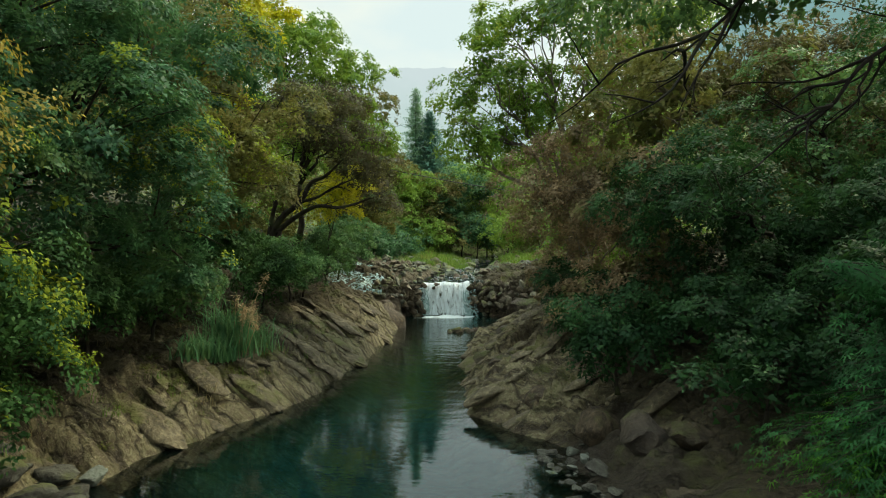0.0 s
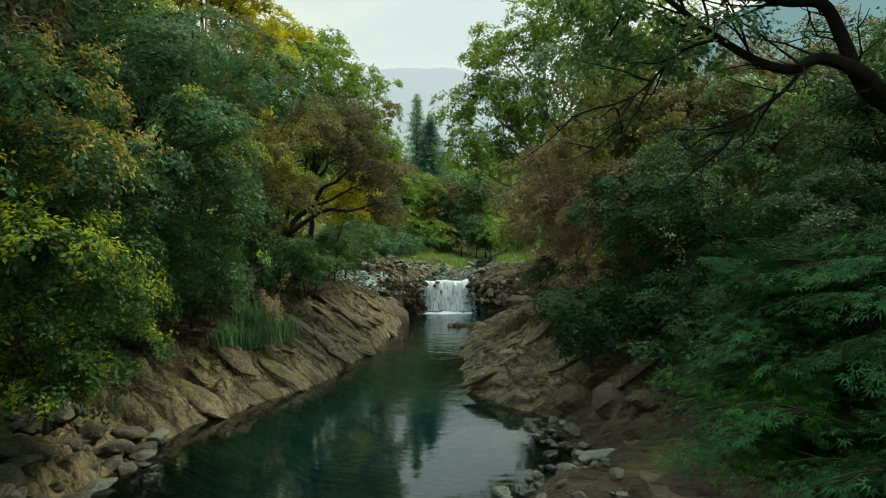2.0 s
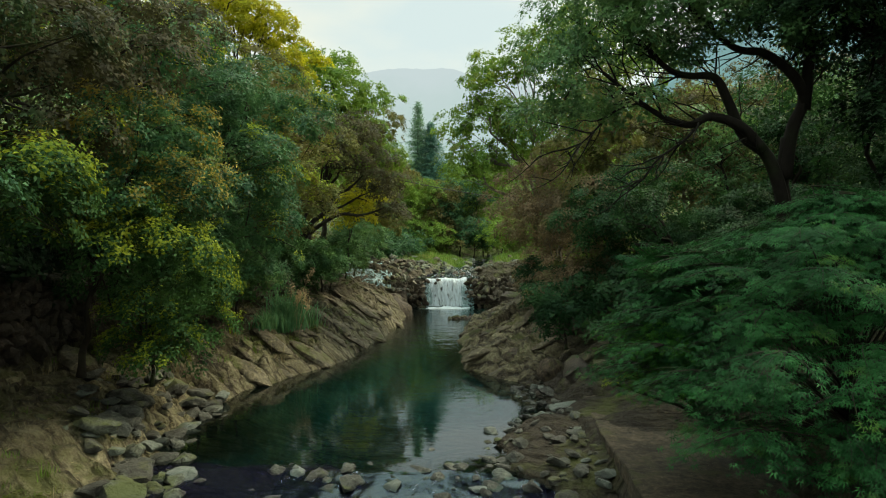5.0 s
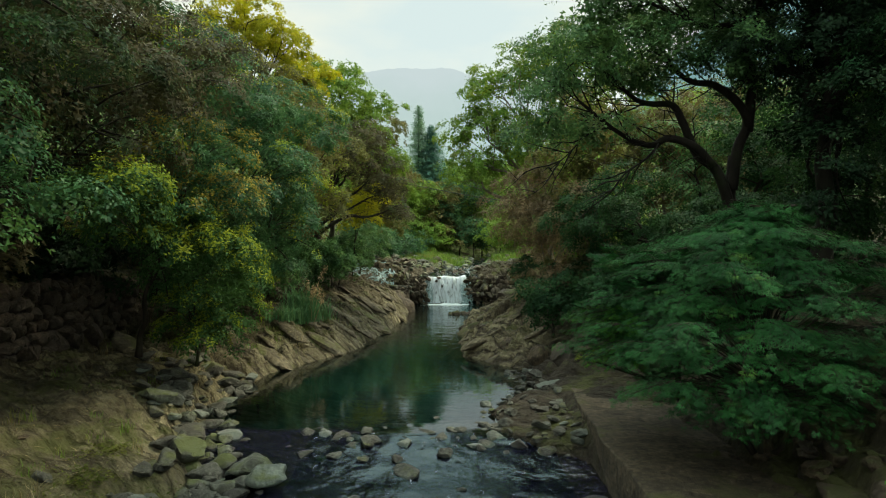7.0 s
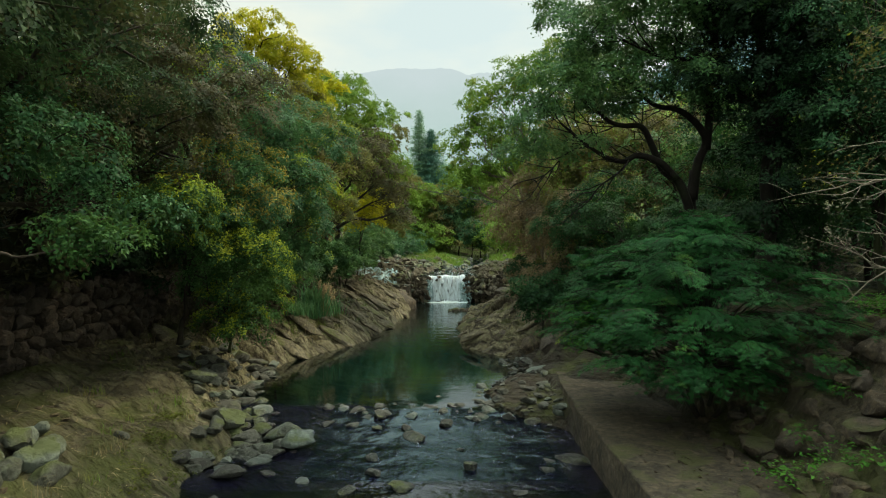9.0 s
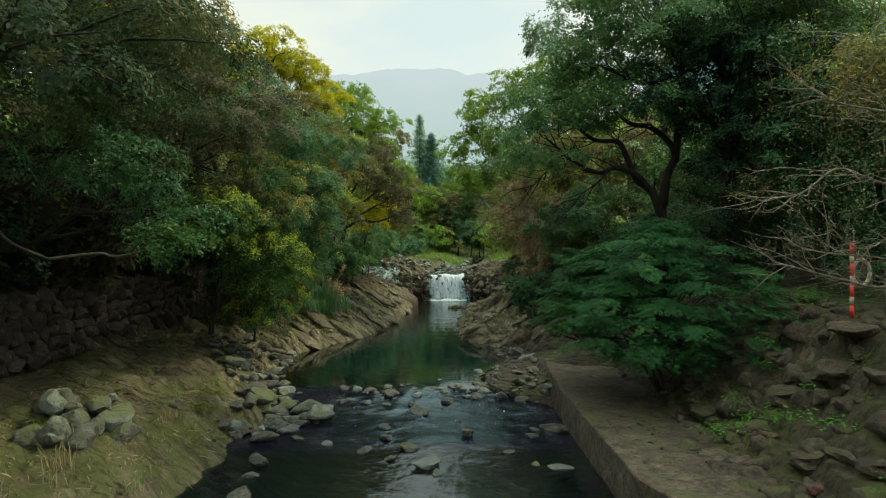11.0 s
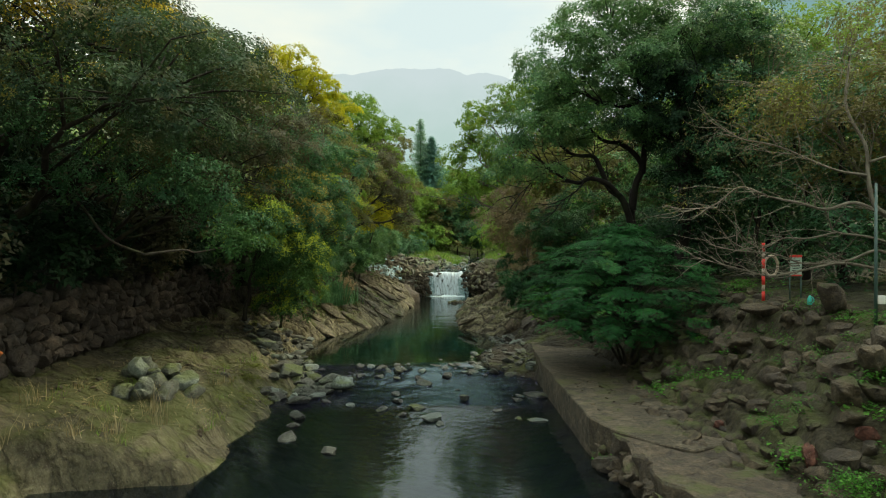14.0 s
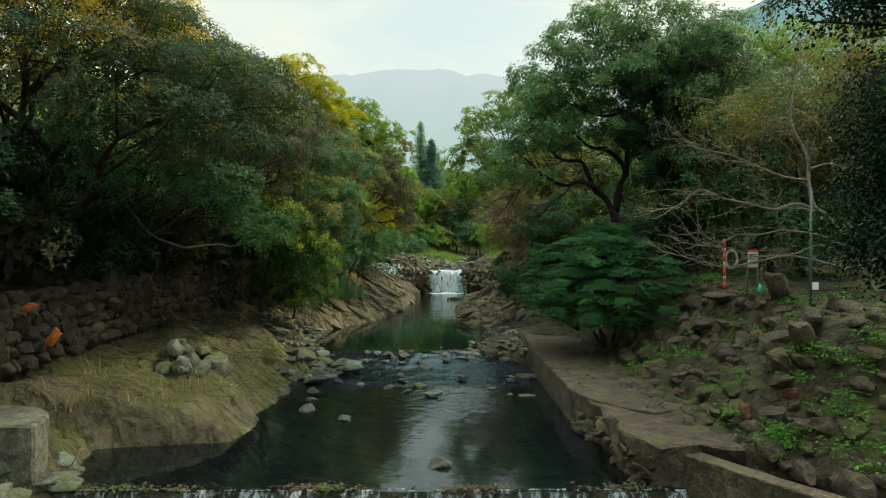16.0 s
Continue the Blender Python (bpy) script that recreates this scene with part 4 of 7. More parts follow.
# stones standing in the lower pool and along the riffle: x, y, size
POOL_STONES = ((-1.4, 5.4, 0.9), (0.45, 2.6, 0.75), (3.78, 3.2, 1.05), (-6.1, -0.1, 0.9), (3.1, -0.6, 0.7), (-6.0, -1.2, 0.6), (-5.9, -2.6, 0.95),
               (-4.2, -4.0, 0.8), (-0.7, -8.6, 0.9), (-1.5, 1.2, 0.75), (-2.4, 2.2, 0.6), (-3.0, 0.9, 0.55), (-2.1, 0.2, 0.5), (-0.9, -0.4, 0.9),
               (-0.6, -1.0, 0.45), (2.7, 2.4, 0.5), (2.9, 3.2, 0.4), (-1.7, 6.2, 0.7), (-0.2, 6.5, 0.65), (-3.6, 6.4, 0.6), (0.9, 6.9, 0.5),
               (-2.7, 7.4, 0.8), (-4.6, 6.6, 0.55), (1.7, 0.8, 0.4), (2.4, -0.3, 0.35), (-4.3, 1.6, 0.45), (-2.6, 3.4, 0.5), (0.2, 4.2, 0.4))
for x, y, s in POOL_STONES:
    stone(RIVER, rng, x, y, float(water_level(y)) + 0.02 * s, s, "river_stone", "rounded grey-brown stone standing in shallow water", "stones in the river", tilt=8)
for x, y, s in ((-5.7, 5.3, 1.45), (-5.1, 4.6, 1.2), (-6.7, 5.6, 1.0), (-6.9, 4.2, 0.85)):
    stone(PALE, rng, x, y, float(water_level(y)) + 0.18 * s, s, "boulder", "large pale flat-topped boulder at the water's edge", "boulders by the riffle", tilt=6)
# cobble bank on one side, gravel spit on the other
for i in range(215):
    y = rng.uniform(2.0, 15.5)
    xl = np.interp(y, Y_L, X_L)
    x = xl + rng.normal(-0.3, 0.85) + (0.9 if 4 < y < 8 else 0.2 if y < 8 else -0.55)
    s = float(np.clip(rng.lognormal(-0.62, 0.45), 0.22, 1.3))
    stone(PALE if i % 3 == 0 and y < 9 else RIVER, rng, x, y, max(zat(x, y), float(water_level(y)) - 0.1) + 0.12 * s, s, "cobble", "grey-green water-worn cobble on the bank", "cobbles on the bank")
for i in range(190):
    y = rng.uniform(6.2, 18)
    x = rng.uniform(np.interp(y, Y_R, X_R) - 0.9, 4.2)
    s = float(np.clip(rng.lognormal(-1.25, 0.5), 0.12, 0.8))
    stone(RIVER, rng, x, y, max(zat(x, y), float(water_level(y)) - 0.08) + 0.1 * s, s, "gravel_stone", "dark cobble on the gravel spit", "stones on the gravel spit")
for i in range(36):   # the stony lip at the head of the riffle
    x, y = rng.uniform(-5.8, 2.0), 7.7 + rng.normal(0, 0.7)
    s = rng.uniform(0.25, 0.95)
    stone(RIVER, rng, x, y, float(water_level(y)) - 0.12 * s, s, "river_stone", "half-sunk stone at the head of the riffle", "stones of the riffle lip", tilt=10)
for i in range(60):   # pebbles on the earth
    x, y = rng.uniform(-14, -7.8), rng.uniform(-6.2, 4.0)
    if zat(x, y) > 0.2:
        stone(SLAB, rng, x, y, zat(x, y) + 0.01, float(np.clip(rng.lognormal(-2.0, 0.5), 0.07, 0.4)), "pebble", "small brown stone lying on the earthy mound", "pebbles on the mound", tilt=12)
# heap of pale stones on the mound
for i in range(26):
    x, y = rng.normal(-11.2, 0.62), rng.normal(-0.8, 0.75)
    s = rng.uniform(0.45, 0.95)
    top = 0.34 if i > 15 and abs(x + 11.2) < 0.6 and abs(y + 0.8) < 0.7 else 0.0
    stone(HEAP, rng, x, y, zat(x, y) + 0.2 * s + top, s, "heap_stone", "pale grey-green stone in a loose heap", "heap of stones on the mound", tilt=28)
# embedded stones in stepped rows up the slope beside the concrete walk
for k in range(9):
    y = -15.0 + rng.uniform(0, 0.6)
    while y < 3.4:
        w = float(np.clip(rng.lognormal(-0.22, 0.34), 0.42, 1.35))
        x = 6.75 + 0.66 * (k - 0.5) + 0.2 * math.sin(y * 0.7) + rng.normal(0, 0.10) + max(0, -y - 9) * 0.42
        if not (y < -8.6 and k < 2):
            ob = new("slope_boulder", SLAB[int(rng.integers(8))])
            ob.matrix_basis = pose(x, y, max(zat(x, y), 0.8) - 0.05 * w, rng.uniform(-7, 7), rng.uniform(-10, 3), rng.normal(0, 16)) @ Matrix.Diagonal((rng.uniform(0.75, 1.05) * max(w * 0.8, 0.5), w * 1.12, rng.uniform(0.85, 1.25) * max(w, 0.6), 1))
            tagged(ob, "weathered flat brown stone set in a stepped slope", "stone", "boulders on the slope")
        y += w * rng.uniform(0.75, 1.02) + (0.5 if rng.random() < 0.14 else 0)
for i in range(90):
    y = rng.uniform(-15, 4)
    x = rng.uniform(6.5, 11.8) + max(0, -y - 9) * 0.45
    s = float(np.clip(rng.lognormal(-0.9, 0.4), 0.2, 0.8))
    stone(MOSSY, rng, x, y, zat(x, y) + 0.03 * s, s, "slope_stone", "small loose brown stone on the slope", "loose stones on the slope", tilt=14)
for x, y, w, h, turn in ((9.95, -8.8, 0.85, 1.5, 20), (9.2, -8.95, 0.7, 1.35, 70), (11.15, -5.4, 0.8, 1.7, 10), (11.3, -8.2, 0.4, 0.9, 40), (10.55, -8.4, 0.8, 1.0, 0)):
    ob = new("standing_stone", SLAB[int(rng.integers(8))])
    ob.matrix_basis = pose(x, y, zat(x, y) + 0.3 * h, 4, -5, turn) @ Matrix.Diagonal((w * 1.1, w, h * 1.3, 1))
    tagged(ob, "tall upright mossy stone on the slope", "stone", "standing stones")
for x, y, s in ((8.1, -9.3, 0.75), (9.3, -9.55, 0.5), (7.7, -5.6, 0.4)):
    stone(RED, rng, x, y, zat(x, y) + 0.16, s, "red_stone", "reddish stone among the brown boulders", "red stones")
for x, y, w, d, h in ((10.6, -2.9, 2.3, 1.5, 0.8), (9.6, -3.3, 1.6, 1.2, 0.9), (8.0, -4.9, 0.9, 0.8, 0.8)):
    ob = new("ledge_stone", SLAB[int(rng.integers(8))])
    ob.matrix_basis = pose(x, y, zat(x, y), 3, -4, rng.uniform(-20, 20)) @ Matrix.Diagonal((w, d, h, 1))
    tagged(ob, "broad flat-topped brown stone bedded in soil", "stone", "ledge stones")
# long ribs of bedrock dipping across both banks
for i in range(170):
    right = i % 2 == 0
    if right:
        y, off = rng.uniform(15.5, 46), 3.6 * rng.random() ** 1.3
        x = float(np.interp(y, Y_R, X_R)) + 0.3 + off
    else:
        y, off = rng.uniform(13, 44), 4.2 * rng.random() ** 1.2
        x = float(np.interp(y, Y_L, X_L)) - 0.4 - off
    long = rng.uniform(0.9, 2.7)
    ob = new("bedrock_rib", LEDGE[int(rng.integers(7))])
    ob.matrix_basis = pose(x, y, zat(x, y) - 0.06, rng.uniform(-8, 8), -24 + rng.normal(0, 5) if right else 27 + rng.normal(0, 5), (24 if right else -28) + rng.normal(0, 9)) @ Matrix.Diagonal((long, long * rng.uniform(0.3, 0.5), long * rng.uniform(0.18, 0.32) + 0.15, 1))
    tagged(ob, "worn brown rib of bedrock on the bank", "rock", "bedrock ribs")
# loose stones of the stream above the fall
for i in range(290):
    y = FALL_Y + 1 + rng.gamma(2.0, 8.0)
    x = rng.uniform(-7.5, 9.5)
    s = float(np.clip(rng.lognormal(-0.45, 0.45), 0.3, 1.5))
    stone(PALE if i % 3 else TAN, rng, x, y, max(zat(x, y), float(water_level(y)) - 0.05) + 0.14 * s, s, "stream_stone", "pale stone in the stony stream bed", "stones above the fall")


# ---- stone weir round the fall, and the dry-stone wall ----
def stone_wall(name, label, line, size, meshes, seed, most=300, z0=None, lean=0.25, category="wall"):
    """A rough wall: courses of stones along a line of (x, y, foot, top)."""
    r = np.random.default_rng(seed)
    thing = tagged(new(name), label, category, kind="structure")
    made = 0
    P = np.array(line, float)
    D = np.concatenate([[0], np.cumsum(np.hypot(*np.diff(P[:, :2], axis=0).T))])
    rows = int(math.ceil((P[:, 3] - P[:, 2]).max() / (size * 0.72)))
    for j in range(rows):
        d = r.uniform(0, size)
        while d < D[-1]:
            x, y, a, b = (np.interp(d, D, P[:, k]) for k in range(4))
            z = a + (j + 0.4) * size * 0.72
            t = np.array((np.interp(d + 0.1, D, P[:, 0]) - np.interp(d - 0.1, D, P[:, 0]), np.interp(d + 0.1, D, P[:, 1]) - np.interp(d - 0.1, D, P[:, 1])))
            t /= np.hypot(*t) + 1e-9
            w = size * r.uniform(0.6, 1.5)
            if z < b + size * 0.3 and made < most:
                back = lean * (z - a) + r.normal(0, 0.05)
                ob = new("stone", meshes[int(r.integers(len(meshes)))])
                ob.matrix_basis = pose(x - t[1] * back, y + t[0] * back, z, *r.uniform(-70, 70, 2), r.uniform(0, 360)) @ Matrix.Diagonal((w * 1.2, w * 1.1, size * r.uniform(0.9, 1.6), 1))
                ob.parent = thing
                made += 1
            d += w * 0.85
    return thing


stone_wall("weir_wall_left", "mossy fitted stone weir wall beside the fall", ((-1.85, FALL_Y - 0.2, 0.2, 1.5), (-5.2, FALL_Y - 0.4, 0.3, 1.5)), 0.7, MOSSY, 3, lean=0.15)
stone_wall("weir_wall_left", "rounded tan stones heaped on the weir", ((-1.9, FALL_Y - 0.55, 1.5, 3.2), (-6.4, FALL_Y - 0.75, 1.6, 3.6)), 0.62, TAN, 7, lean=0.3)
stone_wall("weir_wall_right", "dark undercut stones at the foot of the weir", ((7.4, FALL_Y - 0.7, 0.3, 1.4), (2.5, FALL_Y + 0.1, 0.2, 1.4)), 0.65, MOSSY, 4, lean=-0.1)
stone_wall("weir_wall_right", "rounded tan stones heaped on the weir", ((8.2, FALL_Y - 1.5, 1.3, 3.6), (2.6, FALL_Y - 0.5, 1.4, 3.2)), 0.62, TAN, 8, lean=-0.35)
stone_wall("dry_stone_wall", "dark dry-stone retaining wall below the trees", ((-15.2, 22, 3.1, 5.0), (-15.2, 10, 2.5, 4.9), (-15.6, 0, 2.2, 4.7), (-15.6, -7, 2.0, 4.4)), 0.62, BLOCK, 6, lean=-0.2)
# core behind the weir stones
bm = bmesh.new()
bmesh.ops.create_cube(bm, size=1.0, matrix=Matrix.Translation((0.6, FALL_Y + 0.75, 1.5)) @ Matrix.Diagonal((13.0, 1.1, 3.5, 1)))
bmesh.ops.bevel(bm, geom=bm.edges[:], offset=0.12, segments=2, affect="EDGES")
me = bpy.data.meshes.new("weir_core")
bm.to_mesh(me), bm.free()
me.materials.append(STONE_MOSSY)
tagged(new("weir_core", me), "dark wet stone core of the weir", "weir", kind="structure")


# ---- concrete walk and low weir ----
def prism(name, outline, z0, z1, material, label, category, bevel=0.05, kind="structure", worn=0.16):
    bm = bmesh.new()
    face = bm.faces.new([bm.verts.new((x, y, z1)) for x, y in outline])
    up = bmesh.ops.extrude_face_region(bm, geom=[face])
    for v in up["geom"]:
        if isinstance(v, bmesh.types.BMVert):
            v.co.z = z0
    bmesh.ops.recalc_face_normals(bm, faces=bm.faces)
    bmesh.ops.bevel(bm, geom=bm.edges[:], offset=bevel * 0.5, segments=1, affect="EDGES")
    bmesh.ops.triangulate(bm, faces=[f for f in bm.faces if len(f.verts) > 4])
    for _ in range(3):
        long = [e for e in bm.edges if e.calc_length() > 0.5]
        if long:
            bmesh.ops.subdivide_edges(bm, edges=long, cuts=1)
            bmesh.ops.triangulate(bm, faces=[f for f in bm.faces if len(f.verts) > 4])
    P = np.array([v.co[:] for v in bm.verts])
    J = np.stack([fbm(P * 1.9 + 7 * q, 3, 80 + q) - 0.5 for q in range(3)], 1) * worn
    for v, d in zip(bm.verts, J):   # worn, uneven edges
        v.co += Vector((d[0], d[1], d[2] * 0.6))
    me = bpy.data.meshes.new(name)
    bm.to_mesh(me), bm.free()
    me.materials.append(material)
    return tagged(new(name, me), label, category, kind=kind)


prism("concrete_walk", ((4.12, -4.4), (4.12, 4.0), (4.4, 9.0), (5.0, 14.0), (7.4, 14.0), (7.6, -4.0), (7.4, -7.0), (6.2, -7.4), (5.2, -6.8), (4.45, -5.4)), -0.8, 1.2, CONCRETE,
      "worn dusty concrete walk with a straight river edge", "walkway", 0.07)
prism("rough_landing", ((4.3, -4.2), (4.55, -4.9), (4.5, -5.8), (4.75, -6.6), (4.55, -7.4), (4.75, -8.2), (4.5, -9.0), (4.75, -9.8), (5.1, -10.3), (5.8, -10.4), (7.4, -10.4), (8.2, -8.0), (8.0, -5.0), (6.0, -4.2)), -0.9, 1.12, STONE_SLOPE,
      "broken earth-covered landing beside the concrete walk", "landing", 0.12, worn=0.42)
rp2 = np.random.default_rng(61)
for i in range(70):   # grit and small stones on the walk
    x, y = rp2.uniform(4.6, 7.4), rp2.uniform(-4.6, 1.0)
    stone(SLAB, rp2, x, y, 1.2 + rp2.uniform(0.0, 0.02), rp2.uniform(0.06, 0.3) * (1.0 if x > 5.6 else 0.6), "loose_stone", "small loose stone on the dusty walk", "stones on the walk", tilt=10)
prism("weir_sill", ((-11.5, WEIR_Y + 0.1), (6.4, WEIR_Y + 0.1), (6.4, WEIR_Y - 0.4), (-11.5, WEIR_Y - 0.4)), -2.4, -0.07, CONCRETE, "wet concrete sill of a low weir", "weir")


# ---- trees ----
def T(*a, **k):
    return tree(*a, **k)


# left side, from the near one up the stream
near_tree = T("broadleaf_tree", "tall dark evergreen tree spreading over the stone wall", (-18.5, -1, 4.6),
  ((-9.5, -5.5, 11, 3.0, 3, 2.2), (-13, -3, 13.5, 3.6, 4, 2.8), (-10, 0.5, 12.5, 3.0, 3.2, 2.4), (-13.8, 3, 15, 3.2, 3.4, 2.6), (-20.4, -4, 15.5, 3.2, 4, 2.6), (-18.6, -8, 12, 3.2, 3.6, 2.4), (-11.5, 4.5, 10.5, 3, 3, 2.2)),
  # The amber tips put golden sunlight in the canopy into leaf colour.
  LEAF_CANOPY, BARK_DARK, 0.42, 0.7, 0.135, 0.5, 48, seed=11, sub=1.2, kite=True, slim=0.48, tips=(LEAF_AMBER, 0.30))
T("broadleaf_tree", "dark evergreen tree leaning towards the river", (-16.5, 6, 4.8),
  ((-10.8, 5, 10.2, 2.4, 2.8, 1.8), (-10.5, 9, 12, 3, 3.2, 2.6), (-13.5, 8, 14.5, 3.2, 3.4, 2.6), (-16.5, 10, 17, 3.6, 4, 3)),
  LEAF_UMBER, BARK_DARK, 0.36, 0.7, 0.15, 0.52, 40, seed=12, sub=1.2, twigs=0.10, tips=(LEAF_LIME, 0.30))
T("yellow_tipped_tree", "rounded evergreen crowned with amber-yellow young leaves", (-11.6, 10.4, 2.9),
  ((-8.5, 8.0, 9.5, 1.4, 1.5, 1.1), (-9.6, 9.8, 8.4, 1.6, 1.6, 1.2), (-8.2, 10.2, 7.9, 1.3, 1.4, 1.1), (-9.4, 7.0, 8.4, 1.3, 1.3, 0.9)),
  LEAF_TEAL, BARK_DARK, 0.12, 0.5, 0.13, 0.4, 34, 0.26, seed=112, sub=0.85, kite=True, tips=(LEAF_AMBER, 0.56))
T("broadleaf_tree", "grey-green leafy boughs hanging below the dark canopy", (-16.8, 1.5, 4.8),
  ((-10.6, -0.2, 9.0, 1.5, 1.6, 0.9), (-9.7, 2.0, 7.6, 1.3, 1.5, 0.8), (-12.2, -1.2, 10.0, 1.5, 1.6, 0.9), (-11.6, 1.2, 11.2, 1.6, 1.7, 0.9), (-13.4, -2.6, 8.6, 1.4, 1.5, 0.8), (-14.6, -3.4, 10.8, 1.5, 1.6, 0.9)),
  LEAF_TEAL, BARK_DARK, 0.26, 0.7, 0.135, 0.42, 34, 0.28, seed=113, sub=0.9, kite=True)
# Golden backlight through the canopy, put in as this tree's leaf colour.
T("golden_tree", "tree with sunlit golden leaves behind the dark canopy", (-19, -1.5, 5.5),
  ((-15.6, -3.4, 15.6, 2.0, 2.0, 1.2), (-13.2, -2.6, 16.4, 1.8, 1.8, 1.0), (-17.5, -2.5, 17.0, 2.2, 2.2, 1.4), (-14.6, 1.4, 17.6, 2.2, 2.2, 1.2), (-17.4, -4.6, 13.2, 1.6, 1.6, 1.1), (-14.2, -5.2, 14.4, 1.3, 1.3, 0.8), (-12.0, -0.6, 14.8, 1.3, 1.4, 0.8)),
  LEAF_SUN_GOLD, BARK_DARK, 0.26, 0.7, 0.15, 0.5, 26, seed=151, sub=0.8, core=False, under=0.6)
T("riverside_bush", "dense bush with yellow-green young tips over the bank", (-9.8, 11.3, 2.4),
  ((-8.9, 10.2, 4.9, 1.3, 1.5, 1.7), (-9.3, 11.2, 6.5, 1.7, 1.9, 2.1), (-8.9, 8.6, 6.3, 1.6, 1.7, 1.2), (-10.4, 10, 7.2, 1.4, 1.6, 0.9), (-9.3, 12.0, 4.0, 1.2, 1.2, 1.2), (-9.6, 10.9, 3.3, 1.1, 1.0, 0.9), (-9.6, 5.8, 7.6, 1.4, 1.5, 1.0), (-9.2, 3.6, 7.7, 1.1, 1.2, 0.7)),
  LEAF_BUSH, BARK_DARK, 0.07, 0.3, 0.13, 0.36, 34, 0.24, seed=13, kite=True, sub=0.85, category="bush", tips=(LEAF_LIME, 0.50))


def add_limbs(thing, lines, wood, seed, every=0.5, reach=(0.5, 1.4), lean=(0, 0, 0), twig=0.014):
    """Limbs through given points, each with forking side twigs."""
    r = np.random.default_rng(seed)
    for pts, r0, r1 in lines:
        P = smooth_line(pts)
        n = len(P)
        limb = part("limb", mesh_of("limb", *tubes([[(p, r0 + (r1 - r0) * i / (n - 1)) for i, p in enumerate(P)]], 8), wood), thing)
        paths, d = [], 0.0
        for i in range(n // 4, n):
            d += np.linalg.norm(P[i] - P[i - 1])
            if d < every:
                continue
            d = 0.0
            along = P[i] - P[i - 1]
            along = along / (np.linalg.norm(along) + 1e-9)
            for _ in range(2):
                e = P[i] + (along * 0.8 + r.normal(0, 0.55, 3) + np.array(lean)) * r.uniform(*reach)
                tw = bend(r, P[i], e, 6, 0.06)
                paths.append([(p, twig * (1.5 - 0.2 * q)) for q, p in enumerate(tw)])
                for j in (2, 4):
                    e2 = tw[j] + (along * 0.5 + r.normal(0, 0.5, 3) + np.array(lean)) * r.uniform(*reach) * 0.6
                    paths.append([(p, twig * (0.9 - 0.15 * q)) for q, p in enumerate(bend(r, tw[j], e2, 4, 0.06))])
        if paths:
            part("twig_spray", mesh_of("twig_spray", *tubes(paths, 4), wood), limb)["kind"] = "stuff"


add_limbs(near_tree, ((((-15.6, -1.2, 9.6), (-13.6, -1.8, 8.2), (-12.0, -2.8, 6.9), (-10.4, -3.5, 6.35)), 0.06, 0.04),), BARK_DARK, 4, 9.0)
add_limbs(near_tree, ((((-10.4, -3.5, 6.35), (-9.6, -3.6, 6.45), (-9.0, -3.6, 6.5), (-8.7, -3.6, 6.42), (-8.2, -3.6, 6.5), (-7.6, -3.6, 6.62), (-7.0, -3.6, 6.6)), 0.04, 0.012),), BARK_MID, 5, 3.0, (0.3, 0.6))
rt = np.random.default_rng(153)
tuft = crown_points(rt, ((-6.9, -3.6, 6.65, 0.6, 0.5, 0.28), (-7.5, -3.5, 6.75, 0.4, 0.4, 0.2)), 0.5, 0.5)
part("tuft", mesh_of("tuft", *leaves(rt, *tuft, 0.14, 30, 0.12), LEAF_BUSH, False), near_tree, "bright leaf tuft at the end of a bough")


T("broadleaf_tree", "full green tree on the wooded bank", (-14, 17, 4.5),
  ((-9.5, 15, 9, 2.8, 2.8, 2.6), (-9, 18, 12, 3, 3, 2.8), (-11, 14.5, 12.6, 3, 3.2, 2.4), (-13.2, 18, 15, 3.2, 3.4, 2.6), (-9.5, 19.5, 7, 2.4, 2.6, 2.2), (-16, 14, 17.5, 3.4, 3.6, 2.6)),
  LEAF_TEAL, BARK_DARK, 0.34, 0.7, 0.16, 0.54, 40, seed=14, sub=1.15, tips=(LEAF_LIME, 0.36))
T("broadleaf_tree", "olive-toned tree with drooping feathery sprays", (-13.5, 26, 4.5),
  ((-9.5, 24, 9.5, 2.8, 3, 2.2), (-8.8, 27.5, 12, 2.8, 3, 2.2), (-11.5, 25, 14, 3.4, 3.4, 2.6), (-11.6, 29, 16, 3.2, 3.4, 2.4), (-10.8, 30, 11.2, 2.2, 2.4, 1.6)),
  LEAF_OLIVE, BARK_DARK, 0.32, 0.65, 0.19, 0.56, 30, seed=15, sub=1.0, dome=0.4, tips=(LEAF_LIME, 0.36))
T("broadleaf_tree", "tall tree with sunlit golden-yellow crown", (-16, 34, 5),
  ((-14.2, 30, 22.2, 2.2, 2.8, 1.7), (-12.0, 31, 21.0, 1.7, 2.2, 1.4), (-10.6, 33, 19.4, 1.5, 2.0, 1.2), (-17.5, 31, 19.4, 3.4, 4, 3.2), (-14.5, 35, 16.5, 3, 3, 2.4)),
  LEAF_YELLOW, BARK_DARK, 0.34, 0.55, 0.22, 0.55, 34, seed=16, sub=1.0, gaps=0.05)
arching = T("overhanging_tree", "dark twisted tree arching low over the pool", (-11.9, 40, 4.2),
  ((-6.6, 38, 13.2, 2.6, 2.8, 1.2), (-4.9, 41, 11.8, 2.1, 2.6, 1.3), (-8.0, 35.5, 14.4, 3, 3, 1.6), (-8.5, 40, 15.5, 3.2, 3.2, 2), (-4.6, 40.5, 9.6, 1.3, 1.8, 0.8)),
  LEAF_UMBER, BARK_DARK, 0.28, 0.4, 0.2, 0.6, 24, seed=17, under=0.15, sub=0.9, dome=0.3, limbs=False, twigs=0.06)
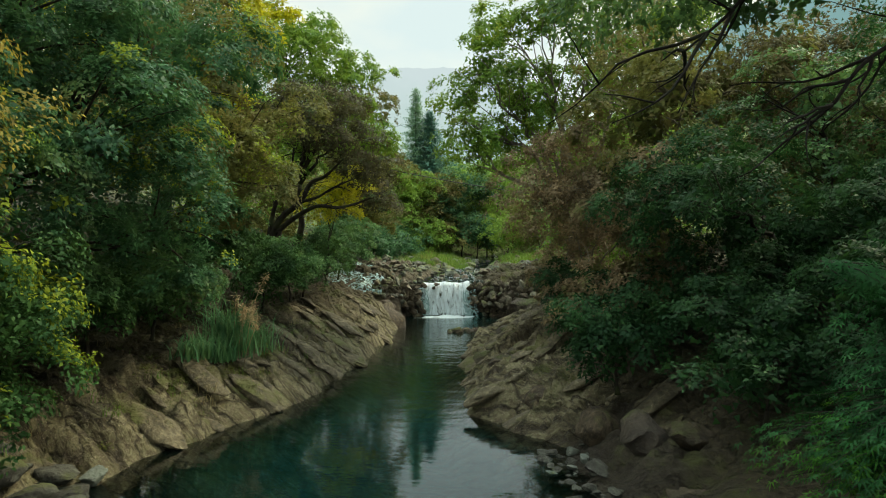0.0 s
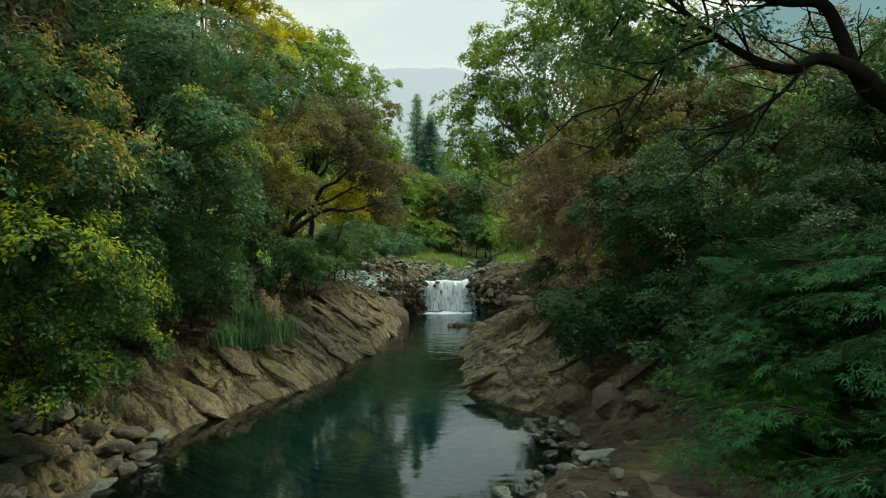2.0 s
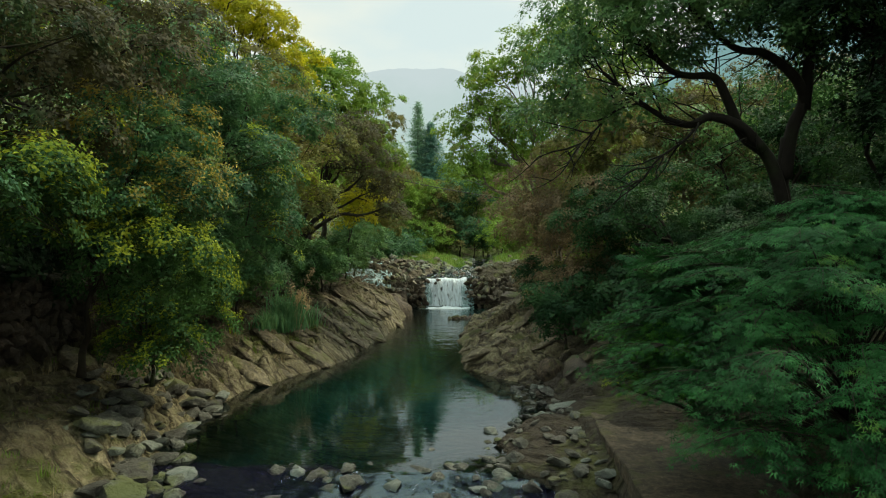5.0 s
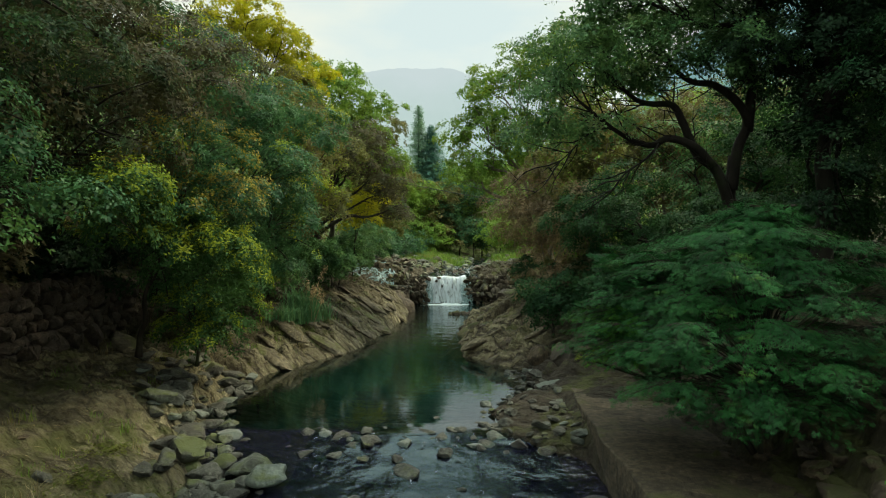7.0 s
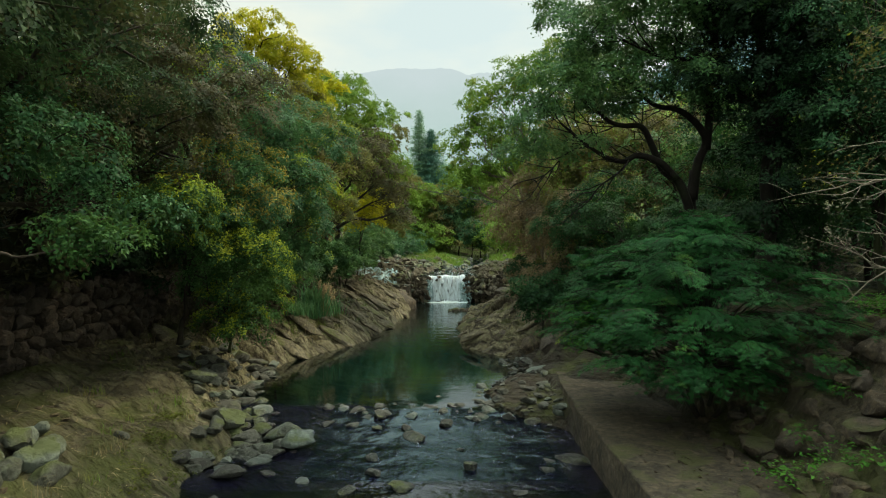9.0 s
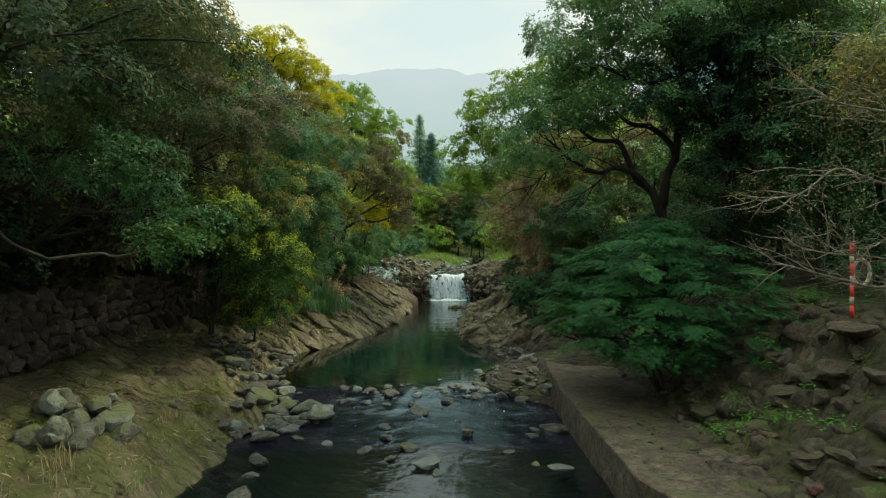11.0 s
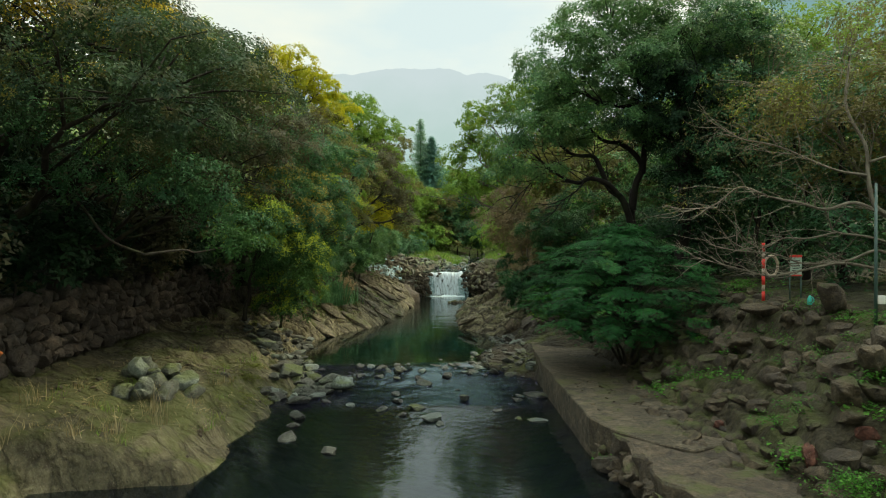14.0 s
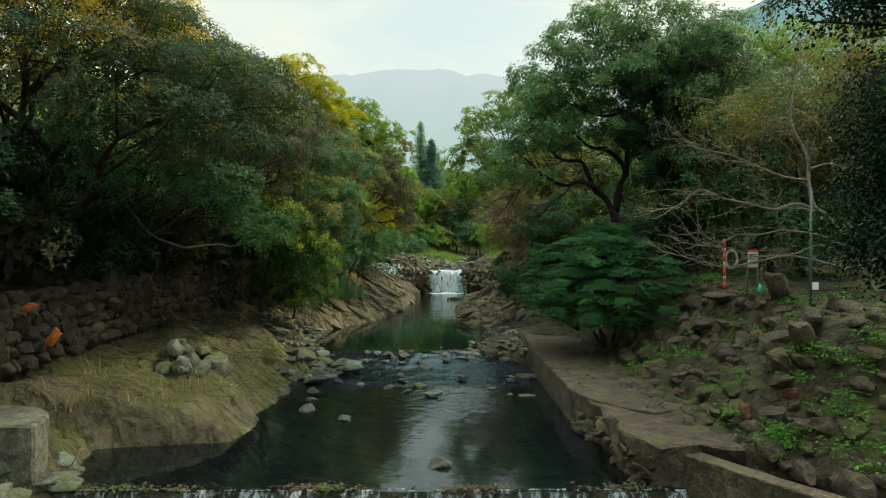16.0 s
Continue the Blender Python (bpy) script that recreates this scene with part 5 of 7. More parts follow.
add_limbs(arching, (
    (((-11.9, 40, 6.2), (-10.8, 39.8, 8.5), (-9.4, 39.5, 9.6), (-8.7, 39.3, 10.8), (-7.6, 39, 11.3), (-6.4, 38.8, 12.4)), 0.26, 0.06),
    (((-11.4, 40, 7.4), (-9.9, 39.6, 8.5), (-8.3, 39.3, 9.3), (-6.8, 39, 9.2), (-5.4, 39.4, 9.6), (-4.4, 40, 10.2)), 0.2, 0.04),
    (((-9.4, 39.5, 9.6), (-8.2, 39.2, 9.9), (-7.2, 39.2, 10.5), (-5.8, 39.6, 11.2)), 0.12, 0.04),
    (((-11.7, 40, 6.8), (-11.1, 39.6, 9.4), (-10.1, 39.2, 10.9), (-9.6, 38.6, 13.0)), 0.18, 0.06)), BARK_DARK, 231, 0.9, (0.5, 1.3), (0.2, 0, 0.1), 0.025)
T("broadleaf_tree", "green tree with flat layered crown", (-11.5, 46, 4.5),
  ((-8.8, 44, 17.6, 3, 3.2, 1.8), (-7.8, 48, 20.4, 2.8, 3, 1.4), (-10.4, 46, 22.6, 3.0, 3.2, 1.4), (-12, 43, 20, 4, 4, 3), (-7, 47, 15, 3, 3, 2.2), (-11, 48, 15, 3.4, 3.4, 3)),
  LEAF_BRIGHT, BARK_DARK, 0.32, 0.5, 0.28, 0.66, 20, seed=18, sub=1.2, dome=0.4)
T("broadleaf_tree", "green tree above the far bank", (-10.5, 58, 5),
  ((-8, 58, 20, 3, 3, 2.2), (-7, 60, 15, 3, 3, 3), (-9.5, 57, 12, 3, 3, 3), (-11, 60, 18, 4, 4, 3), (-7.5, 61, 10, 2.6, 2.6, 2.4)),
  LEAF_OLIVE, BARK_DARK, 0.3, 0.5, 0.3, 0.7, 20, seed=19)
# right side
camphor = T("camphor_tree", "large old spreading evergreen with dark crooked limbs", (9.9, 9.0, 4.9),
  ((3.7, 9.0, 12.5, 1.3, 2.0, 1.2), (4.9, 8.6, 14.5, 1.7, 2.4, 1.3), (6.3, 8.6, 16.6, 2.0, 2.6, 1.5), (8.3, 8.0, 18.2, 2.3, 3.0, 1.7), (11.0, 8.5, 19.3, 2.7, 3.2, 1.5), (13.6, 8.0, 18.2, 2.5, 3.0, 1.7),
   (10.0, 10.8, 17.0, 2.8, 3.0, 1.8), (7.2, 9.6, 14.4, 2.2, 2.6, 1.0), (12.0, 6.8, 16.4, 2.4, 2.6, 1.5), (14.8, 7.6, 15.6, 2.3, 2.8, 1.9), (5.3, 7.6, 12.6, 1.6, 2.0, 0.8), (9.2, 7.2, 15.6, 2.2, 2.0, 1.1), (8.0, 7.8, 13.0, 1.5, 1.6, 0.5),
   (3.4, 9.4, 10.9, 0.9, 1.6, 0.6), (11.0, 10.5, 14.4, 2.2, 2.2, 1.4), (6.3, 8.7, 12.2, 1.0, 1.0, 0.3), (9.6, 8.2, 12.6, 1.1, 1.0, 0.35), (5.0, 9.6, 10.6, 1.2, 1.2, 0.4)),
  LEAF_OAK, BARK_BLACK, 0.33, 0.50, 0.15, 0.48, 36, seed=21, under=0.3, sub=1.0, dome=0.45, limbs=False, lean=0.1)
add_limbs(camphor, (
    (((9.7, 9.0, 6.4), (9.7, 8.9, 7.8), (9.2, 8.8, 9.2), (8.5, 8.8, 9.8), (8.05, 8.8, 10.8), (7.65, 8.8, 11.5), (6.9, 8.8, 11.55), (6.3, 8.8, 11.75), (5.4, 8.8, 12.6)), 0.21, 0.06),
    (((9.0, 8.7, 9.4), (8.3, 8.6, 10.05), (7.4, 8.5, 10.3), (6.8, 8.4, 10.05), (6.15, 8.4, 10.2), (5.4, 8.5, 10.7), (4.4, 8.7, 11.6)), 0.16, 0.05),
    (((9.8, 9.0, 8.6), (9.95, 8.9, 10.0), (10.3, 8.9, 10.9), (9.9, 8.8, 11.6), (9.1, 8.8, 12.2), (8.4, 8.8, 12.3), (7.8, 8.7, 12.6), (6.8, 8.7, 13.6)), 0.20, 0.06),
    (((10.3, 8.9, 10.6), (10.4, 8.8, 12.2), (10.2, 8.7, 13.4), (10.6, 8.7, 15.0), (10.3, 8.7, 17.0)), 0.18, 0.07),
    (((11.4, 8.4, 13.4), (10.4, 8.4, 14.3), (9.2, 8.4, 14.1), (8.3, 8.4, 14.2), (6.8, 8.5, 14.9)), 0.14, 0.05),
    (((7.2, 8.5, 10.25), (6.6, 8.4, 9.6), (5.9, 8.4, 9.1), (5.4, 8.3, 8.5)), 0.05, 0.02),
    (((5.4, 8.5, 10.7), (4.6, 8.4, 10.4), (3.9, 8.3, 9.7), (3.3, 8.2, 9.2)), 0.04, 0.015)), BARK_BLACK, 31, 0.45, (0.5, 1.5), (-0.2, 0, 0.12), 0.02)
for i, (x, y, z) in enumerate(((13.5, 25.5, 12.6), (18.0, 27.0, 13.6), (22.5, 27.5, 13.8))):
    T("pale_woodland_tree", "pale olive tree of the wood on the slope", (x, y, 6.0), ((x, y, z, 2.6, 2.4, 2.4), (x + 1.6, y + 0.8, z + 2.6, 2.3, 2.2, 1.8), (x - 1.2, y, z - 3.0, 2.2, 2.2, 2.0)),
      LEAF_TWIGGY, BARK_PALE, 0.2, 0.6, 0.2, 0.6, 22, seed=330 + i, group="pale trees behind the terrace")
# Ivy leaves darkened in colour for the shade under the crowns.
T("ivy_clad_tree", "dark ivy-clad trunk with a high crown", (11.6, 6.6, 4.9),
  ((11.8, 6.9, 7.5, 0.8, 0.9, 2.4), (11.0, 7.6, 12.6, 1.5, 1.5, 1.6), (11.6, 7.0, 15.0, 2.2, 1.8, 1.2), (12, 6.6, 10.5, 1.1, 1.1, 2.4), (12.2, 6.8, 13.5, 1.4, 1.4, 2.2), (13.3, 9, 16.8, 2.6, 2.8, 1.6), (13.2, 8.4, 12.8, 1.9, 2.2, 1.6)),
  LEAF_SHADED, BARK_BLACK, 0.4, 0.7, 0.16, 0.5, 34, seed=22)
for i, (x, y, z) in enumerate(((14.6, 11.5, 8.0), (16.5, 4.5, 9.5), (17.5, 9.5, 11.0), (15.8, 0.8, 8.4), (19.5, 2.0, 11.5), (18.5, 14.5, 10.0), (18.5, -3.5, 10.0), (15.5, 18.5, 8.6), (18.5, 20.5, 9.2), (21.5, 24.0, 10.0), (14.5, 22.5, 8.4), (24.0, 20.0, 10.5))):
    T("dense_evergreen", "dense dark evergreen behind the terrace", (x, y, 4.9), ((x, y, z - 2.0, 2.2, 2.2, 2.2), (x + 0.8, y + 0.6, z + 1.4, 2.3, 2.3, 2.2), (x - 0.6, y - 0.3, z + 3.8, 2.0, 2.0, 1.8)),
      (LEAF_DEEP_SHADED, LEAF_TEAL, LEAF_OAK, LEAF_TEAL, LEAF_OLIVE, LEAF_DEEP_SHADED, LEAF_OLIVE, LEAF_DEEP_SHADED, LEAF_OAK, LEAF_DEEP_SHADED, LEAF_OAK, LEAF_DEEP_SHADED)[i], BARK_DARK, 0.22, 0.7, 0.2, 0.6, 20, 0.4, 0.0, seed=170 + i, group="evergreens behind the terrace")


def maple_shrub(base, middle, reach, low, high, seed, full_set=1.0, turning=0.76, young=None):
    """A many-stemmed shrub in flat tiers: fans of branchlets set with lobed leaves."""
    r = np.random.default_rng(seed)
    thing = root("maple_shrub", (0, 0, 0), "spreading green shrub with layered leaf sprays over the walk", "shrub")
    P, N, D, wood, yellow = [], [], [], [], []
    sprays = []
    for j, t in enumerate(np.linspace(0, 1, 9)):
        z = low + (high - low) * t
        full = float(np.interp(t, (0, 0.12, 0.4, 0.7, 0.9, 1), (0.74, 0.97, 1.0, 0.84, 0.62, 0.4)))
        ring = max(6, int(18 * full * full_set))
        for a in np.arange(ring) / ring * 2 * math.pi + r.uniform(0, 1):
            k = full * r.uniform(0.72, 1.0)
            sprays.append((a, k, z + r.normal(0, 0.14)))
        inner = int(11 * full_set)
        for a in np.arange(inner) / inner * 2 * math.pi + r.uniform(0, 1):
            sprays.append((a, full * r.uniform(0.5, 0.72), z + 0.25 + r.normal(0, 0.14)))
        if t > 0.45:
            for a in np.arange(4) / 4 * 2 * math.pi + r.uniform(0, 1):
                sprays.append((a, full * r.uniform(0.3, 0.5), z + 0.2 + r.normal(0, 0.12)))
    for a, k, z in sprays:
        out = np.array((math.cos(a), math.sin(a), 0))
        k = k / (abs(out[0]) ** 7 + abs(out[1]) ** 7) ** (1 / 7)
        tip = np.array((middle[0] + out[0] * reach[0] * k, middle[1] + out[1] * reach[1] * k, z))
        start = tip - out * r.uniform(1.5, 2.0)
        start[2] += 0.10
        wood.append([(p, 0.022 * (1.3 - 0.17 * q)) for q, p in enumerate(bend(r, np.array(base) + (0, 0, 0.5 + 0.4 * (z - base[2])), start, 6, 0.04, 0.05))])
        gold = fbm(np.array([tip * 0.5]), 2, 3)[0] > turning
        for w in r.uniform(-1.15, 1.15, 9):
            way = np.array((math.cos(a + w), math.sin(a + w), 0))
            long = r.uniform(0.8, 1.45) * (1.25 - 0.35 * abs(w))
            e = start + way * long - np.array((0, 0, 0.16 * long + r.uniform(0.0, 0.12)))
            line = bend(r, start, e, 5, 0.03, 0.06)
            wood.append([(p, 0.010 * (1.2 - 0.2 * q)) for q, p in enumerate(line)])
            n = 25
            u = r.uniform(0.15, 1.05, n)
            side = np.array((-way[1], way[0], 0))
            at = np.array([start + (e - start) * q for q in u]) + side * (r.normal(0, 0.13, n))[:, None]
            at[:, 2] += 0.06 * long * np.sin(np.pi * np.clip(u, 0, 1)) - 0.12 * np.abs(r.normal(0, 0.5, n)) + 0.05
            P.append(at)
            N.append(np.tile(np.array((way[0] * 0.6, way[1] * 0.6, 1.0)), (n, 1)))
            D.append(way + side * np.sign(r.normal(0, 1, n))[:, None] * 0.7 + np.array((0, 0, -0.6)))
            yellow.append(np.full(n, gold and r.random() < 0.7))
    P, N, D, yellow = np.concatenate(P), np.concatenate(N), np.concatenate(D), np.concatenate(yellow)
    for q in range(5):
        a = q * 1.26 + 0.4
        e = np.array(middle) + np.array((math.cos(a) * 1.5, math.sin(a) * 1.5, r.uniform(3.0, 4.6) - middle[2]))
        part("stem", mesh_of("stem", *tubes([[(p, 0.07 * (1.15 - 0.1 * i)) for i, p in enumerate(bend(r, np.array(base) - (0, 0, 0.3), e, 8, 0.04))]], 7), BARK_DARK), thing)
    part("branch_spray", mesh_of("branch_spray", *tubes(wood, 4), BARK_DARK), thing)["kind"] = "stuff"
    part("crown", mesh_of("crown", *palmate(r, P[~yellow], N[~yellow], D[~yellow], 0.13), LEAF_MAPLE, False), thing)
    if yellow.any():
        part("yellowing_leaves", mesh_of("yellowing_leaves", *palmate(r, P[yellow], N[yellow], D[yellow], 0.13), young or LEAF_LIME, False), thing, "yellowing lobed leaves")


maple_shrub((7.6, 3.0, 1.5), (7.4, 2.9, 0.0), (5.0, 4.7), 2.9, 7.2, 23, 0.72)
maple_shrub((7.0, 6.6, 2.2), (5.5, 6.0, 0.0), (2.3, 1.7), 3.4, 6.0, 29, 0.45, 0.47, LEAF_SPRING)
T("broadleaf_tree", "light olive tree leaning over the pool", (8, 37, 2.8),
  ((1.2, 35.5, 15.2, 1.4, 2, 1.3), (1.9, 35.5, 12.6, 1.9, 2.6, 1.6), (2.4, 35.5, 17.4, 1.7, 2.2, 1.5), (3.6, 35.5, 19.6, 1.6, 2.0, 1.3), (4.6, 36.5, 15.8, 2.6, 3, 2), (6.4, 35.5, 20.4, 2.4, 3.0, 2.0), (6, 38, 13, 3.0, 3.4, 2.4), (9.5, 36, 16, 3.4, 4, 3), (9.6, 35, 21.6, 2.8, 3.2, 2.2), (13, 36, 20, 3.2, 3.6, 2.6)),
  LEAF_BRIGHT, BARK_PALE, 0.3, 0.45, 0.24, 0.62, 21, seed=24, sub=1.0, tips=(LEAF_LIME, 0.30))
T("vine_thicket", "dry brown tangle of vines on the steep bank", (7, 28, 4),
  ((5.0, 28, 9.0, 2.0, 2.4, 2.2), (6.8, 26, 9, 2.4, 2.6, 3), (7.2, 31, 7.4, 2.0, 2.4, 2.2), (8.4, 24, 8, 2.6, 2.6, 2.8), (8.0, 35, 7.2, 1.8, 2.2, 2.0)),
  LEAF_DRY, BARK_PALE, 0.12, 0.3, 0.17, 0.5, 20, 0.3, seed=25, twigs=0.16, category="thicket")
T("broadleaf_tree", "olive-brown tree behind the thicket", (12, 24, 5.5),
  ((8.2, 24, 11.5, 2.4, 2.6, 2.2), (9.0, 26, 14.2, 2.6, 2.8, 2), (12, 26, 13.5, 2.8, 3, 2.2)),
  LEAF_OLIVE, BARK_PALE, 0.3, 0.45, 0.24, 0.62, 21, seed=26)
# Leaf colour of bushes and thicket is darkened for the camphor's shade.
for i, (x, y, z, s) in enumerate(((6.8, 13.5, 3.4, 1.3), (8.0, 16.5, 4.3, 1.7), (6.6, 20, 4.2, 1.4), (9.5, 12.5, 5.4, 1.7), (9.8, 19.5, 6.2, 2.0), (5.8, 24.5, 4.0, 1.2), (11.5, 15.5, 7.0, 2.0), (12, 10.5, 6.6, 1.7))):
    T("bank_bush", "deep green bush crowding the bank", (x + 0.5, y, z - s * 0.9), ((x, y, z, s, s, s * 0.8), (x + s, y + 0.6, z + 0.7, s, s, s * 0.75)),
      LEAF_DEEP_SHADED, BARK_DARK, 0.09, 0.4, 0.155, 0.4, 28, 0.27, seed=40 + i, category="bush", group="bushes on the bank", sub=0.8, dome=0.4)
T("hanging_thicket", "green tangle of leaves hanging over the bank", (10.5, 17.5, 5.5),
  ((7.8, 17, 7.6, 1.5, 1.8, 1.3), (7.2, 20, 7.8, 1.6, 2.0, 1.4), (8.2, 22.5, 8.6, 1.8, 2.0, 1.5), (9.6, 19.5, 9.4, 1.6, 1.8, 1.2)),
  LEAF_DEEP_SHADED, BARK_DARK, 0.16, 0.5, 0.155, 0.5, 30, seed=152, sub=0.9, category="thicket")
pale_tree = T("bare_tree", "pale crooked tree with fine olive-brown leaves", (14.9, -5.4, 4.4),
              ((8.2, -4.6, 7.9, 1.5, 1.2, 0.5), (9.7, -4.2, 9.2, 0.9, 0.9, 0.5), (9.2, -4.4, 10.3, 1.6, 1.4, 0.7), (11.4, -4.6, 10.6, 1.7, 1.6, 0.9), (13.4, -4.8, 11.0, 1.8, 1.6, 1.0), (15.4, -5.0, 10.6, 1.6, 1.6, 1.1), (12.4, -4.0, 12.6, 2.0, 1.8, 1.0), (15.0, -4.0, 12.8, 2.0, 1.8, 1.1), (10.2, -3.6, 12.0, 1.4, 1.4, 0.8)),
              LEAF_TWIGGY, BARK_PALE, 0.12, 0.12, 0.10, 0.5, 13, 0.6, twigs=0.22, seed=27, sub=1.1, core=False, slim=0.3, limbs=False, tips=(LEAF_LIME, 0.34))
add_limbs(pale_tree, (
    (((14.9, -5.4, 4.6), (14.3, -5.2, 5.5), (13.8, -5.2, 6.6), (13.1, -5.2, 7.5), (12.6, -5.2, 7.9), (12.4, -5.2, 8.8), (12.4, -5.1, 9.7), (12.0, -4.8, 11.0), (12.3, -4.5, 12.4)), 0.108, 0.03),
    (((13.1, -5.2, 7.5), (12.3, -4.8, 8.0), (11.5, -4.6, 7.8), (10.7, -4.6, 8.0), (9.7, -4.6, 8.2), (8.8, -4.6, 8.5), (7.9, -4.6, 7.9), (6.7, -4.6, 7.8)), 0.061, 0.012),
    (((14.9, -5.2, 5.1), (13.9, -4.6, 5.7), (12.3, -4.4, 6.1), (11.0, -4.4, 5.9), (9.9, -4.4, 5.7), (9.0, -4.4, 5.9), (7.4, -4.4, 6.3)), 0.061, 0.012),
    (((14.2, -5.2, 5.8), (13.4, -4.4, 6.5), (12.7, -4.0, 6.2), (11.9, -4.0, 6.1), (11.1, -4.0, 6.1), (10.2, -4.0, 6.4), (9.0, -4.0, 6.5), (8.1, -4.0, 6.7)), 0.050, 0.012),
    (((13.9, -5.2, 6.4), (13.2, -4.4, 6.9), (12.1, -4.2, 7.1), (11.9, -4.2, 7.4), (11.6, -4.2, 8.1), (11.0, -4.2, 8.5)), 0.043, 0.014),
    (((12.1, -4.2, 7.1), (11.2, -4.2, 6.9), (10.4, -4.2, 6.9), (9.7, -4.2, 6.6), (8.9, -4.2, 7.0)), 0.032, 0.012),
    (((12.4, -5.2, 8.8), (11.3, -5.2, 9.0), (9.8, -5.0, 9.7), (8.7, -4.8, 10.0), (7.8, -4.6, 10.6)), 0.043, 0.012),
    (((12.4, -5.2, 9.2), (13.2, -5.2, 9.4), (14.1, -5.2, 9.2), (15.4, -5.0, 10.2)), 0.043, 0.015),
    (((13.9, -5.2, 6.5), (14.2, -5.4, 7.3), (14.9, -5.4, 8.4), (15.4, -5.2, 10.0)), 0.086, 0.03)), BARK_PALE, 28, 0.30, (0.4, 1.3), (-0.05, 0, 0.10), 0.010)
T("broadleaf_tree", "slender tree with bluish green leaves on the terrace", (14.6, 5.0, 4.9),
  ((12.9, 4.6, 11.8, 1.2, 1.3, 1.1), (13.4, 4.4, 9.6, 1.2, 1.3, 1.0), (13.0, 4.8, 14.2, 1.4, 1.4, 1.0), (14.6, 4.2, 12.8, 1.5, 1.5, 1.2), (14.8, 5.8, 15.2, 1.9, 2.0, 1.4), (15.2, 6.6, 10.8, 1.7, 2.0, 1.6), (13.6, 5.2, 17.0, 1.6, 1.8, 1.2)),
  LEAF_TEAL, BARK_DARK, 0.14, 0.6, 0.15, 0.45, 30, seed=155, sub=0.8)
T("broadleaf_tree", "light olive-yellow tree behind the pale limbs", (18.0, 0.0, 4.9),
  ((15.4, -1.0, 11.6, 2.0, 2.0, 1.3), (17.6, -0.6, 12.4, 2.0, 2.2, 1.4), (13.4, 0.4, 12.2, 1.6, 1.8, 1.0), (19.6, 0, 11.6, 2.2, 2.2, 1.4), (16.4, 0, 9.4, 2.0, 2.0, 1.4)),
  LEAF_OLIVE, BARK_PALE, 0.24, 0.5, 0.17, 0.52, 26, seed=154, sub=1.0)
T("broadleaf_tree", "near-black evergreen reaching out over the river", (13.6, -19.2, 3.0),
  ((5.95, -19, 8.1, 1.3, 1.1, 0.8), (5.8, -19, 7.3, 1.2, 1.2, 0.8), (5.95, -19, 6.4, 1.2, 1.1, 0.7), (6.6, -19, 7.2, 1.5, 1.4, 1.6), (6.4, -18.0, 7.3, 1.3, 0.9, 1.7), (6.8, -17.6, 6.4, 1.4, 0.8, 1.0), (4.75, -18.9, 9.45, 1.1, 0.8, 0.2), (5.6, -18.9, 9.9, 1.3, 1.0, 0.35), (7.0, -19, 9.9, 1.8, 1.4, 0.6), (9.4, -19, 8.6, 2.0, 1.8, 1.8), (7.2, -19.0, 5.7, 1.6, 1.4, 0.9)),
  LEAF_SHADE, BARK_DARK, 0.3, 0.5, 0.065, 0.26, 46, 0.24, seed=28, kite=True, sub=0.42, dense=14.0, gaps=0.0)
T("broadleaf_tree", "bright green tree rising behind the terrace wood", (21, 14, 6),
  ((17.5, 12, 18.2, 2.6, 2.8, 2), (20.5, 12, 19.0, 3, 3, 2), (24.0, 12, 18.4, 3.0, 3, 2), (27.5, 12, 17.2, 3.0, 3, 2), (19, 12, 13.5, 3, 3, 2.4), (23, 12, 13.5, 3.2, 3, 2.4)),
  LEAF_BRIGHT, BARK_DARK, 0.34, 0.7, 0.2, 0.6, 22, seed=29)
# the wood behind on both sides and upstream
BACK = ((-24, -8, 20, 5), (-25, 6, 22, 6), (-23, 16, 22, 5.5), (-21, 26, 21, 5), (-24, 40, 25, 6), (-19, 52, 22, 5), (31, 16, 19, 6), (19, 31, 16, 5),
        (14, 44, 17, 5), (33, 24, 24, 6), (24, -9, 15, 5), (13, 54, 16, 4.5), (15, 64, 17, 5), (-18, 66, 19, 5.5),
        # These six stand out of view, added to cut low light from the sky.
        (18, -21, 18, 6), (19, -31, 20, 6), (-17, -16, 20, 6), (-18, -27, 21, 6), (5, -50, 18, 6), (-6, -52, 18, 6))
for i, (x, y, top, s) in enumerate(BACK):
    b = zat(x, y)
    T("woodland_tree", "tree of the dense wood behind the bank", (x, y, b), ((x - s * 0.4, y - s * 0.4, top - s * 0.7, s * 0.75, s * 0.75, s * 0.7), (x + s * 0.5, y, top - s * 1.1, s * 0.75, s * 0.75, s * 0.7), (x, y - s * 0.3, top - s * 1.9, s * 0.9, s * 0.9, s * 0.8), (x, y, b + 3.5, s * 0.8, s * 0.8, 3)),
      (LEAF_OAK, LEAF_OLIVE, LEAF_BRIGHT)[i % 3], BARK_DARK, 0.3, 0.5, 0.36, 0.95 if y > -12 else 1.4, 6, 0.6, 0.0, seed=60 + i, sub=1.7, group="woodland trees")
